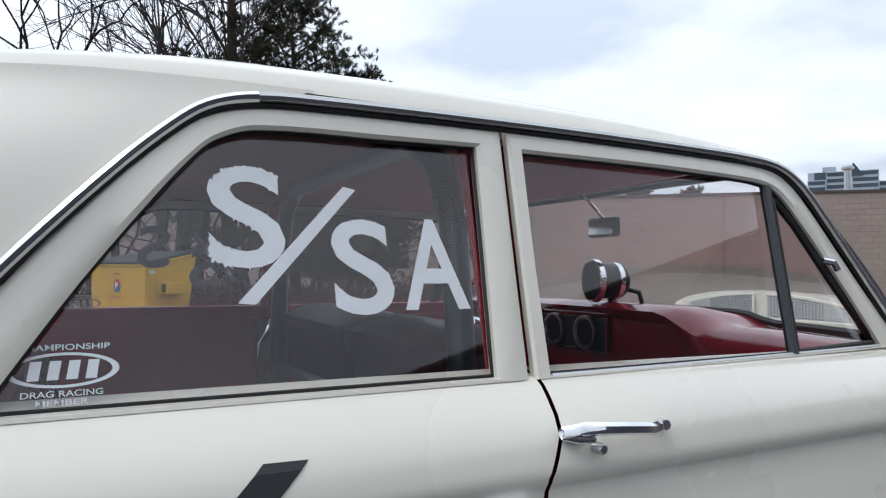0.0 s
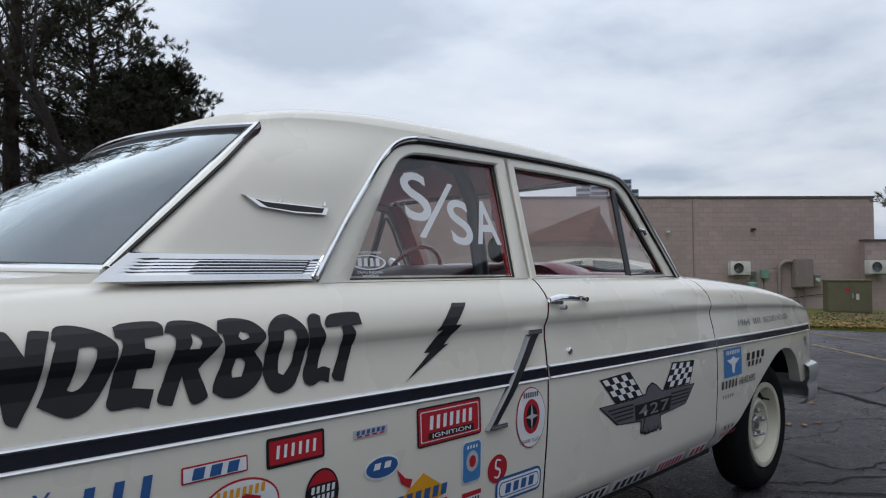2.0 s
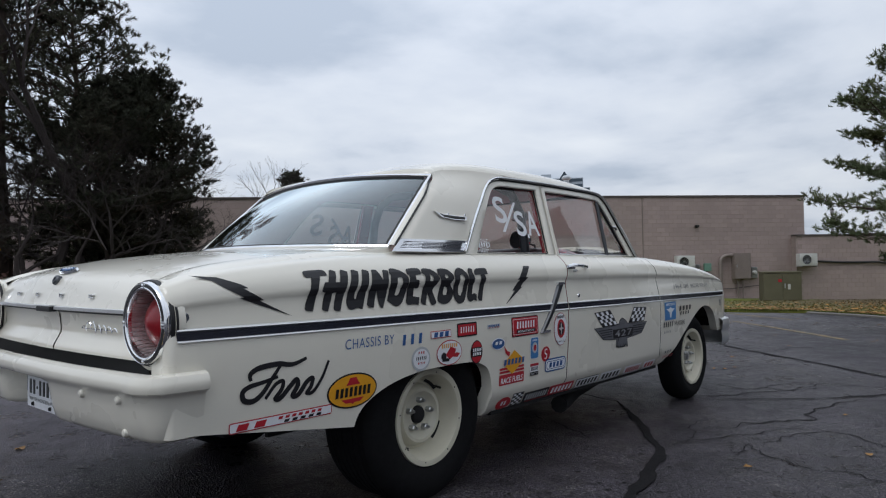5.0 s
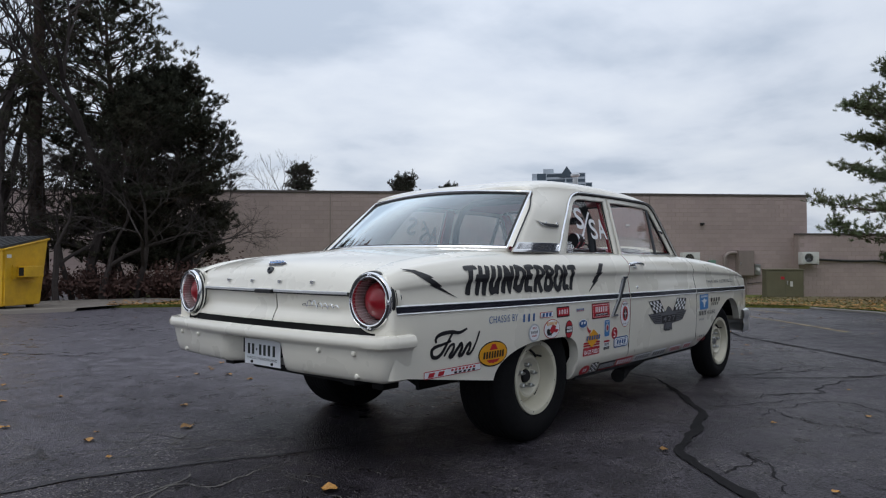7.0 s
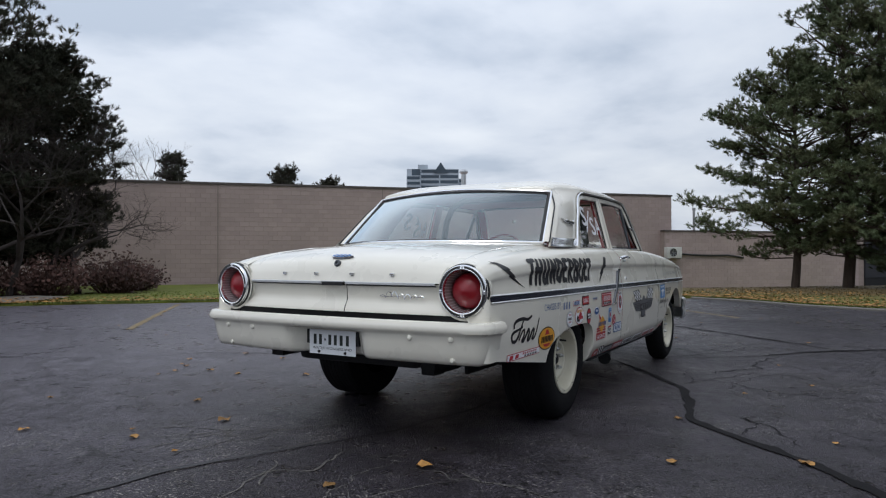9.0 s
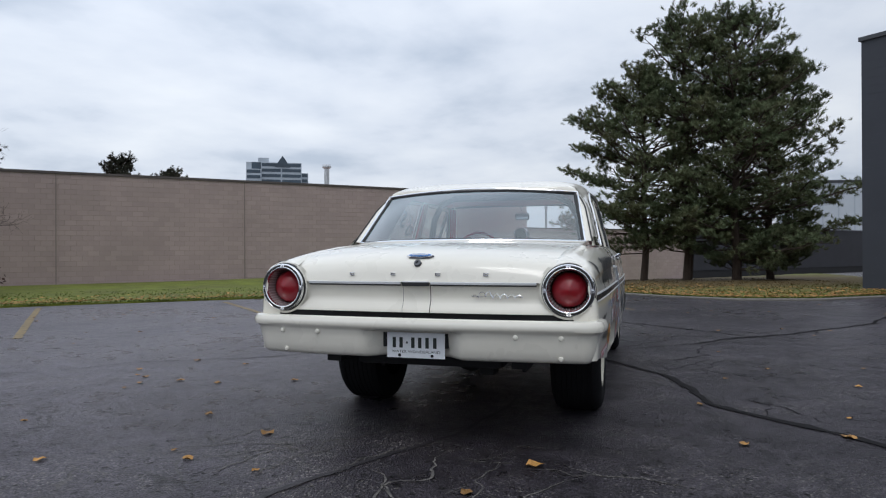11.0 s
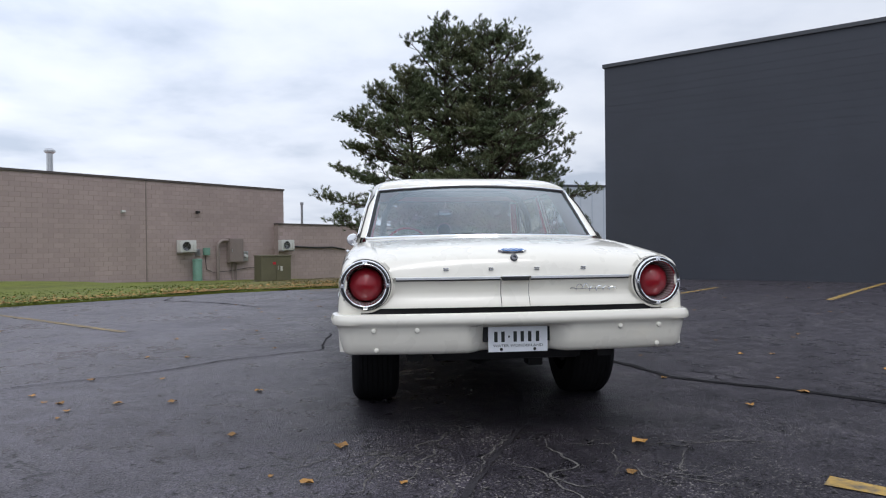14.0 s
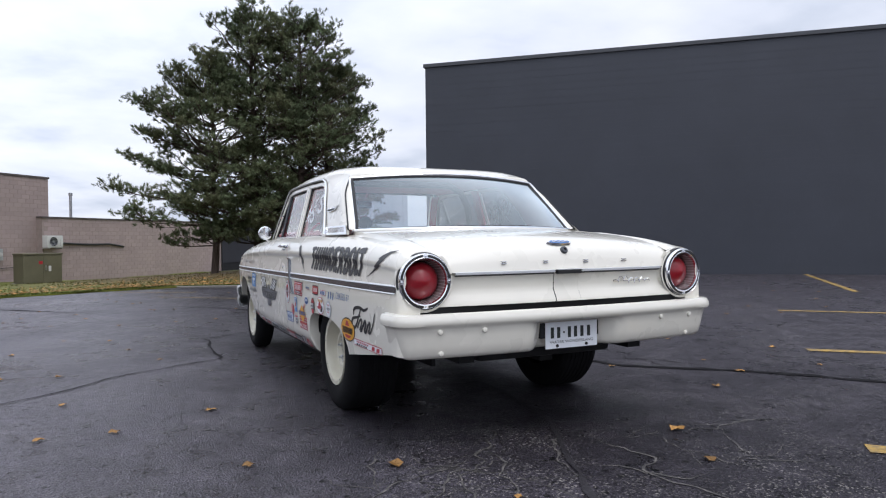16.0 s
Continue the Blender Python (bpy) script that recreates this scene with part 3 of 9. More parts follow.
# edge of the lot, from the bin's corner round to the dark building
EDGE = [(3.7, 13.7), (5.3, 12.4), (7.3, 10.3), (9.9, 7.4), (11.9, 5.3), (12.9, 4.2), (13.5, 2.4), (13.7, 0.9), (12.8, -0.4), (11.5, -1.6), (10.7, -2.9), (10.9, -4.4), (12.0, -5.9), (13.3, -7.6)]
BACK = [(9.6, 26.6), (10.8, 25.5), (14.6, 21.9), (19.5, 17.3), (24.5, 12.7), (29.0, 8.5), (32.5, 5.2), (36.0, 1.8), (40.0, -2.0), (41.0, -5.0), (38, -8), (32, -9), (24, -9), (16, -8.6)]


def resample(pts, n):
    pts = [Vector((*p, 0)) for p in pts]
    d = [0.0]
    for a, b in zip(pts, pts[1:]):
        d.append(d[-1] + (b - a).length)
    out = []
    for i in range(n + 1):
        s = d[-1] * i / n
        k = max(j for j in range(len(d) - 1) if d[j] <= s + 1e-9)
        f = (s - d[k]) / (d[k + 1] - d[k])
        out.append(pts[k].lerp(pts[k + 1], f))
    return out


def grass_rows():
    rows = []
    for i in range(len(EDGE) - 1):
        for j in range(8):
            f = j / 8
            a = Vector((*EDGE[i], 0)).lerp(Vector((*EDGE[i + 1], 0)), f)
            b = Vector((*BACK[i], 0)).lerp(Vector((*BACK[i + 1], 0)), f)
            wob = 0.10 * noise.noise(Vector((a.x * 1.7, a.y * 1.7, 3)))
            row = []
            for k in range(27):
                g = 0 if k == 0 else ((k - 1) / 25) ** 1.3
                q = a.lerp(b, g)
                if g < 0.05:
                    q = q + (a - b).normalized() * wob
                s_w = (q - WALL_A).dot(WALL_U)
                d_w = -(q - WALL_A).dot(WALL_N)
                mound = 0.24 * math.exp(-((s_w - 14.5) / 3.6) ** 2 - ((d_w - 3.0) / 2.6) ** 2)
                up = -0.02 if k == 0 else 0.035 + mound + 0.02 * noise.noise(q * 0.8) + 0.02 * noise.noise(q * 2.9)
                row.append(on_ground(q.x, q.y, up))
            rows.append(row)
    return rows


lawn = part("lawn", grid(grass_rows()), M_GRASS, smooth=True)
tagged(lawn, "short green grass verge strewn with yellow leaves", "grass", kind="structure")


def blades(count, seed, mat, name, label, category, reach=(0.0, 0.5), size=(0.02, 0.045), flat=False):
    rnd = random.Random(seed)
    bm = bmesh.new()
    for _ in range(count):
        i = rnd.uniform(0, len(EDGE) - 1.001)
        k, f = int(i), i - int(i)
        a = Vector((*EDGE[k], 0)).lerp(Vector((*EDGE[k + 1], 0)), f)
        b = Vector((*BACK[k], 0)).lerp(Vector((*BACK[k + 1], 0)), f)
        q = a.lerp(b, reach[0] + (reach[1] - reach[0]) * rnd.random() ** 2.2)
        h, w, turn = rnd.uniform(*size), rnd.uniform(0.012, 0.03), rnd.uniform(0, 6.28)
        base = on_ground(q.x, q.y, 0.03)
        dx = Vector((math.cos(turn), math.sin(turn), 0))
        if flat:
            dy = Vector((-dx.y, dx.x, rnd.uniform(-0.5, 0.5)))
            base.z += 0.05
            bm.faces.new([bm.verts.new(base + dx * h * c + dy * h * 0.7 * s) for c, s in ((-1, 0), (-0.2, -0.8), (1, 0), (0.1, 0.8))])
        else:
            lean = Vector((rnd.uniform(-0.5, 0.5), rnd.uniform(-0.5, 0.5), 1)) * h
            bm.faces.new([bm.verts.new(base - dx * w), bm.verts.new(base + dx * w), bm.verts.new(base + lean)])
    alone(name, bm, mat, label, category, kind="stuff")


blades(16000, 5, M_BLADE, "grass_blades", "short green grass blades along the verge", "grass")
blades(5200, 6, M_LEAF, "leaf_litter", "yellow and brown fallen leaves lying on the grass verge", "leaves", reach=(0.0, 0.20), size=(0.022, 0.05), flat=True)


blades(3600, 7, M_LEAF, "leaf_litter", "brown and orange fallen leaves heaped along the kerb", "leaves", reach=(0.0, 0.07), size=(0.02, 0.045), flat=True)


def strip(path, width, up=0.004, taper=False, wobble=0.0, seed=0):
    """A thin flat band along a path on the ground."""
    pts = resample(path, max(6, int(sum((Vector(b) - Vector(a)).length for a, b in zip(path, path[1:])) / (0.03 if wobble > 0.6 else 0.07 if wobble > 0.3 else 0.22))))
    rows = []
    for i, p in enumerate(pts):
        d = (pts[min(i + 1, len(pts) - 1)] - pts[max(0, i - 1)]).normalized()
        n = Vector((-d.y, d.x, 0))
        w = width * max(0.25, 1 + wobble * (1.2 * noise.noise(p * 2.3 + Vector((0, 0, seed))) + 1.3 * noise.noise(p * 11 + Vector((0, 3, seed))))) / 2
        if taper:
            w *= 0.15 + 0.85 * min(1, 4 * min(i, len(pts) - 1 - i) / len(pts))
        c = p + n * wobble * (0.07 * noise.noise(p * 1.6 + Vector((9, 0, seed))) + 0.05 * noise.noise(p * 5.5 + Vector((5, 0, seed))))
        row = []
        for s in (-1, 0, 1):
            q = c + n * w * s
            row.append(on_ground(q.x, q.y, up))
        rows.append(row)
    return grid(rows)


def crack(path, width, seed, mat=None):
    tagged(part("tar_crack", strip(path, width, 0.006, True, 0.55, seed), mat or M_TAR, smooth=True), "black tar-filled crack snaking over the asphalt", "crack", "cracks in the lot", kind="structure")


crack([(2.6, 0.09), (2.42, -0.45), (2.0, -0.76), (1.45, -1.13), (1.24, -1.28), (0.75, -1.40), (0.43, -1.48), (0.28, -1.53), (-0.06, -1.84), (-0.40, -2.19), (-0.58, -2.36), (-1.1, -2.72), (-2.6, -3.4)], 0.054, 1)
crack([(-4.2, 1.3), (-2.4, 0.46), (-1.9, 0.37), (-1.39, 0.18), (-0.92, -0.08), (-0.2, -0.25), (0.9, -0.3)], 0.026, 2, M_TARFAINT)
crack([(0.08, 3.70), (0.71, 3.33), (1.22, 2.47), (1.82, 1.96), (2.3, 1.2), (3.7, 1.2), (4.6, -0.2)], 0.020, 3)
crack([(-2.2, 8.5), (-0.6, 5.2), (0.08, 3.70)], 0.018, 4)
crack([(2.9, -0.88), (3.38, -1.55), (3.95, -1.97), (4.59, -2.69), (5.29, -3.28), (6.14, -4.07), (7.5, -4.65)], 0.05, 5)
crack([(8.3, 1.5), (7.05, 0.45), (6.38, 0.1), (5.7, -0.68), (4.9, -1.6), (3.9, -2.7)], 0.04, 6)
crack([(7.76, 2.61), (9.2, 3.7), (10.3, 5.0), (11.6, 5.2)], 0.05, 7)


def yellow_line(a, b, width=0.10, mat=None):
    tagged(part("parking_line", strip([a, b], width, 0.005, False, 0.12, a[0]), mat or M_YLINE), "worn faded yellow parking bay line on asphalt", "parking line", "parking lines", kind="structure")


yellow_line((7.9, -0.9), (10.6, 1.40), 0.09, M_YFAINT)
yellow_line((8.4, 7.76), (4.4, 3.8), 0.10, M_YFAINT)
yellow_line((6.2, 10.5), (1.9, 6.1), 0.10, M_YFAINT)
yellow_line((7.69, -4.68), (9.73, -7.02), 0.11)
yellow_line((6.17, -7.08), (10.08, -11.41), 0.11)
yellow_line((3.71, -9.64), (7.85, -13.93), 0.11)
yellow_line((2.41, -6.01), (0.6, -7.5), 0.11)
yellow_line((0.07, -3.39), (-1.3, -4.75), 0.11)
yellow_line((-1.88, -1.15), (-3.4, -2.6), 0.11)
yellow_line((11.4, 0.6), (12.9, 2.2), 0.10, M_YFAINT)
yellow_line((1.5, 13.0), (-1.6, 9.4), 0.10, M_YFAINT)

# pale branching cracks behind the car
rs = random.Random(12)


def jagged(path, seed, rounds=3):
    """A broken line through the path: each round sets the middles aside."""
    rj = random.Random(seed)
    pts = [Vector((x, y, 0)) for x, y in path]
    for k in range(rounds):
        out = [pts[0]]
        for a, b in zip(pts, pts[1:]):
            d = b - a
            out += [a.lerp(b, rj.uniform(0.4, 0.6)) + Vector((-d.y, d.x, 0)) * rj.gauss(0, 0.13), b]
        pts = out
    return [(p.x, p.y) for p in pts]


def branch_crack(x, y, ang, n, w, seed):
    pth = [(x, y)]
    for k in range(n):
        ang += rs.uniform(-0.55, 0.55)
        pth.append((pth[-1][0] + 0.11 * math.cos(ang), pth[-1][1] + 0.11 * math.sin(ang)))
    tagged(part("surface_crack", strip(jagged(pth, seed, 2), w, 0.003, True, 0.7, seed), M_SCUFF), "fine pale crack in worn asphalt", "crack", "fine cracks", kind="structure")
    return pth


def fine_crack(path, w, mat, label, seed):
    tagged(part("surface_crack", strip(jagged(path, seed), w, 0.0035, True, 0.7, seed), mat), label, "crack", "fine cracks", kind="structure")


PALE, DARK = "fine pale crack in worn asphalt", "fine dark open crack in asphalt"
for i, path in enumerate((
        [(-0.66, 0.14), (-1.04, 0.38), (-1.24, 0.53), (-1.51, 0.74), (-1.9, 0.92)],
        [(-1.11, 0.43), (-1.35, 0.48), (-1.53, 0.55), (-1.75, 0.58)],
        [(-0.91, -0.10), (-1.19, 0.09), (-1.48, 0.22), (-1.80, 0.34)],
        [(-1.12, -0.18), (-1.41, -0.14), (-1.77, -0.04), (-2.1, -0.10)],
        [(-1.24, 0.42), (-1.30, 0.70), (-1.52, 0.98)],
        [(-1.48, 0.22), (-1.55, 0.02), (-1.80, -0.22)])):
    fine_crack(path, 0.011, M_SCUFF, PALE, i)
for i, path in enumerate((
        [(0.61, -1.78), (0.33, -1.96), (0.14, -2.06), (-0.03, -2.12)],
        [(0.05, -1.78), (0.24, -1.79), (0.37, -1.83), (0.52, -1.75)],
        [(1.94, -1.21), (2.32, -1.45), (2.68, -1.67), (3.12, -1.63), (3.6, -1.9)],
        [(2.76, -0.80), (3.06, -0.94), (3.43, -1.12), (3.83, -1.31), (4.33, -1.62)],
        [(3.75, -0.43), (3.55, -0.80), (3.62, -1.21), (3.96, -1.50)],
        [(5.51, 0.30), (5.89, -0.24), (6.58, -0.57), (7.64, -1.15)])):
    fine_crack(path, 0.014, M_OPENCRACK, DARK, i + 20)
for i in range(34):
    x, y = rs.uniform(1.0, 7.5), rs.uniform(-4.6, 0.4)
    ang = rs.choice((-0.75, 0.85, 2.35, -2.3)) + rs.uniform(-0.3, 0.3)
    path = [(x, y)]
    for k in range(rs.randint(4, 8)):
        ang += rs.uniform(-0.5, 0.5)
        path.append((path[-1][0] + 0.17 * math.cos(ang), path[-1][1] + 0.17 * math.sin(ang)))
    fine_crack(path, rs.uniform(0.006, 0.011), M_OPENCRACK, DARK, i + 60)
for i in range(7):
    p = branch_crack(rs.uniform(-2.9, -1.1), rs.uniform(-1.5, 1.3), rs.uniform(0, 6.28), rs.randint(4, 9), rs.uniform(0.006, 0.011), i)
    for k in range(rs.randint(1, 3)):
        q = rs.choice(p[1:-1])
        branch_crack(q[0], q[1], rs.uniform(0, 6.28), rs.randint(2, 5), rs.uniform(0.004, 0.007), i + 40)


def kerb(path):
    pts = resample(path, 26)
    bm = bmesh.new()
    rings = []
    for i, p in enumerate(pts):
        d = (pts[min(i + 1, len(pts) - 1)] - pts[max(0, i - 1)]).normalized()
        n = Vector((-d.y, d.x, 0))
        g = ground_z(p.x, p.y)
        rings.append([bm.verts.new(Vector((p.x + n.x * o, p.y + n.y * o, g + h))) for o, h in ((-0.08, -0.1), (-0.08, 0.030), (-0.05, 0.045), (0.05, 0.045), (0.08, 0.030), (0.08, -0.1))])
    for a, b in zip(rings, rings[1:]):
        for k in range(5):
            bm.faces.new((a[k], a[k + 1], b[k + 1], b[k]))
    tagged(part("kerb", bm, M_KERB, smooth=True), "weathered low concrete kerb along the grass", "kerb", kind="structure")


kerb([(13.6, 0.8), (12.75, -0.45), (11.45, -1.65), (10.62, -2.95), (10.82, -4.4), (11.9, -5.9)])

pave = part("pavement", grid([[on_ground(x, y, 0.07 if y > 12.75 else -0.02) for x in steps(-9, 6.5 if y > 15.2 else 2.6 + (y - 12.7) * 1.6, 16)] for y in [12.7] + steps(12.76, 17.4, 14)]), M_PAVE, smooth=True)
tagged(pave, "pale concrete pavement pad beside the yellow bin", "pavement", kind="structure")

# ---- tan block building ----
BLOCK_H, BLOCK_L = 0.2, 0.4


def wall_at(s, d, z):
    """s along the wall from its corner, d out of it, z up."""
    q = WALL_A + WALL_U * s - WALL_N * d
    return Vector((q.x, q.y, z))


def prism(corners, z0, z1):
    bm = bmesh.new()
    lo = [bm.verts.new((c.x, c.y, z0)) for c in corners]
    hi = [bm.verts.new((c.x, c.y, z1)) for c in corners]
    bm.faces.new(lo[::-1])
    bm.faces.new(hi)
    for i in range(len(corners)):
        j = (i + 1) % len(corners)
        bm.faces.new((lo[i], lo[j], hi[j], hi[i]))
    return bm


wall_tan = part("wall_tan", prism([wall_at(0.005, -0.001, 0), wall_at(46, -0.001, 0), wall_at(46, -16, 0), wall_at(0.005, -16, 0)], -1.3, 4.06), M_MORTAR)
tagged(wall_tan, "long tan painted concrete-block wall of a low building", "wall", kind="structure")
tagged(part("wall_coping", prism([wall_at(-0.03, 0.05, 0), wall_at(46, 0.05, 0), wall_at(46, -0.3, 0), wall_at(-0.03, -0.3, 0)], 4.05, 4.14), M_COPING, wall_tan), "thin dark metal coping")
for s in (7.87, 15.5, 22.7, 30.2):
    part("control_joint", prism([wall_at(s - 0.02, 0.028, 0), wall_at(s + 0.02, 0.028, 0), wall_at(s + 0.02, -0.02, 0), wall_at(s - 0.02, -0.02, 0)], -1.2, 4.04), M_TANBOX, wall_tan)
wall_annex = part("wall_annex", prism([wall_at(0.68, 0.36, 0), wall_at(-12.6, 0.36, 0), wall_at(-12.6, -14, 0), wall_at(0.68, -14 + 13.99, 0)], -1.4, 2.20), M_MORTAR)
tagged(wall_annex, "lower tan block wall of the annex", "wall", kind="structure")
part("wall_coping", prism([wall_at(0.72, 0.41, 0), wall_at(-12.6, 0.41, 0), wall_at(-12.6, 0.05, 0), wall_at(0.72, 0.05, 0)], 2.20, 2.27), M_COPING, wall_annex)
wall_low = part("wall_low", prism([wall_at(-12.605, 0.45, 0), wall_at(-38, 0.45, 0), wall_at(-38, -8, 0), wall_at(-12.605, -8, 0)], -0.35, 2.40), M_LOWWALL)
tagged(wall_low, "low charcoal painted wall behind the pine", "wall", kind="structure")
part("wall_coping", prism([wall_at(-12.605, 0.50, 0), wall_at(-38, 0.50, 0), wall_at(-38, 0.1, 0), wall_at(-12.605, 0.1, 0)], 2.40, 2.48), M_DARKTRIM, wall_low)
part("plinth", prism([wall_at(-12.605, 0.42, 0), wall_at(-38, 0.42, 0), wall_at(-38, -7, 0), wall_at(-12.605, -7, 0)], -1.4, -0.35), M_UNDER, wall_low, "black plinth")

# ---- dark grey building ----


def dark_at(s, d, z=0.0):
    q = DARK_A + DARK_U * s - DARK_N * d
    return Vector((q.x, q.y, z))


wall_dark = part("wall_dark", prism([dark_at(0, 0), dark_at(42, 0), dark_at(42, -20), dark_at(0, -20)], -0.6, 6.14), M_DARKW)
tagged(wall_dark, "tall dark charcoal painted block wall of a plain building", "wall", kind="structure")
part("wall_coping", prism([dark_at(-0.05, 0.05), dark_at(42, 0.05), dark_at(42, -0.3), dark_at(-0.05, -0.3)], 6.14, 6.24), M_DARKTRIM, wall_dark)

# ---- the car ----
# x forward, y to its left, rear axle over the origin
car = thing("racing_sedan", "cream white vintage two-door racing sedan with black lettering and sponsor stickers", "car")

W_TAB = [(-1.16, 0.884), (-0.9, 0.892), (-0.4, 0.900), (0.5, 0.903), (1.5, 0.908), (2.2, 0.903), (2.9, 0.886), (3.45, 0.856), (3.53, 0.845)]
BELT_TAB = [(-1.16, 0.905), (-1.05, 0.935), (-0.8, 0.968), (-0.4, 1.000), (0.0, 1.016), (0.4, 1.020), (1.2, 1.016), (2.0, 1.003), (2.4, 0.982), (2.9, 0.945), (3.3, 0.896), (3.45, 0.862), (3.53, 0.838)]
INSET = [(0.24, 0.13), (0.28, 0.085), (0.31, 0.050), (0.35, 0.030), (0.365, 0.024), (0.375, 0.014), (0.45, 0.008), (0.56, 0.002), (0.65, 0.000), (0.73, 0.003), (0.80, 0.016), (0.85, 0.027), (0.880, 0.0295), (0.893, 0.024), (0.906, 0.0215), (0.925, 0.026), (0.950, 0.035), (0.975, 0.052), (0.995, 0.072), (1.010, 0.090), (1.018, 0.104)]
TOPK = [(-1.16, 0.40), (-0.8, 0.60), (-0.2, 0.95), (0.2, 1.0), (2.1, 1.0), (2.6, 0.9), (3.4, 0.7)]


def z_out(x, zb):
    """Height at x of the profile's height zb."""
    return zb if zb <= 0.80 else 0.80 + (zb - 0.80) * (smooth_table(BELT_TAB, x) - 0.80) / 0.218


def z_back(x, z):
    return z if z <= 0.80 else 0.80 + (z - 0.80) * 0.218 / (smooth_table(BELT_TAB, x) - 0.80)


def side_y(x, z):
    zb = z_back(x, z)
    ins = lerp_table(INSET, zb)
    if zb > 0.80:
        ins = 0.016 + (ins - 0.016) * smooth_table(TOPK, x)
    return smooth_table(W_TAB, x) - ins


def low_z(x):
    """The lower edge of the body side, with the wheel arches cut in."""
    if x < 0.36 and x > -0.46:
        d = x + 0.03
        if d >= 0:
            return 0.285 + 0.27 * max(0.0, 1 - (d / 0.372) ** 5.0) ** 0.2 if d < 0.372 else 0.285
        return 0.395 + 0.160 * math.sqrt(max(0.0, 1 - (d / 0.43) ** 2))
    if x <= -0.46:
        return 0.395 + 0.085 * min(1, (-0.46 - x) / 0.6)
    if 2.15 < x < 3.31:
        return smooth_table([(2.15, 0.275), (2.24, 0.305), (2.31, 0.34), (2.46, 0.42), (2.63, 0.52), (2.80, 0.602), (2.90, 0.638), (2.98, 0.65), (3.07, 0.642), (3.16, 0.61), (3.24, 0.54), (3.31, 0.44)], x)
    if x >= 3.31:
        return 0.44
    return 0.285 - 0.006 * (x - 0.36)


def gap_shift(z):
    """The rear door gap leans forward above the crease."""
    return lerp_table([(0.25, -0.005), (0.45, -0.005), (0.72, 0.012), (0.86, 0.030), (0.90, 0.036), (0.95, 0.062), (1.02, 0.072)], z)


XGAP_R, XGAP_F = 0.985, 2.15
LEVELS_UP = [0.62, 0.65, 0.69, 0.73, 0.765, 0.80, 0.825, 0.85, 0.865, 0.880, 0.8865, 0.893, 0.8995, 0.906, 0.915, 0.925, 0.9375, 0.950, 0.9625, 0.975, 0.985, 0.995, 1.003, 1.010, 1.018]


def panel_rows(xs, sgn, top=()):
    rows = []
    for x, shift in xs:
        lo = low_z(x)
        lev = []
        for k in range(15):
            f = k / 14
            lev.append(lo + (0.62 - lo) * f if lo < 0.615 else lo + (0.62 - lo) * f)
        lev = lev[:-1] + [z_out(x, v) for v in LEVELS_UP]
        if lo > 0.62:
            lev = [max(v, lo + 0.0005 * i) for i, v in enumerate(lev)]
        row = [Vector((x + shift * gap_shift(lo), sgn * (side_y(x, lo) - 0.055), lo + 0.004))]
        for z in lev:
            row.append(Vector((x + shift * gap_shift(z), sgn * side_y(x, z), z)))
        for dy, dz in top:
            p = row[-1]
            row.append(Vector((p.x, sgn * (abs(p.y) - dy), p.z + dz)))
        rows.append(row)
    return rows


def xs_between(a, b, extra=(), n=24):
    out = set(round(v, 4) for v in steps(a, b, n))
    out |= {round(v, 4) for v in extra if a < v < b}
    return sorted(out)


def near(c, spread, n=9):
    return [c + spread * (2 * i / n - 1) for i in range(n + 1)]


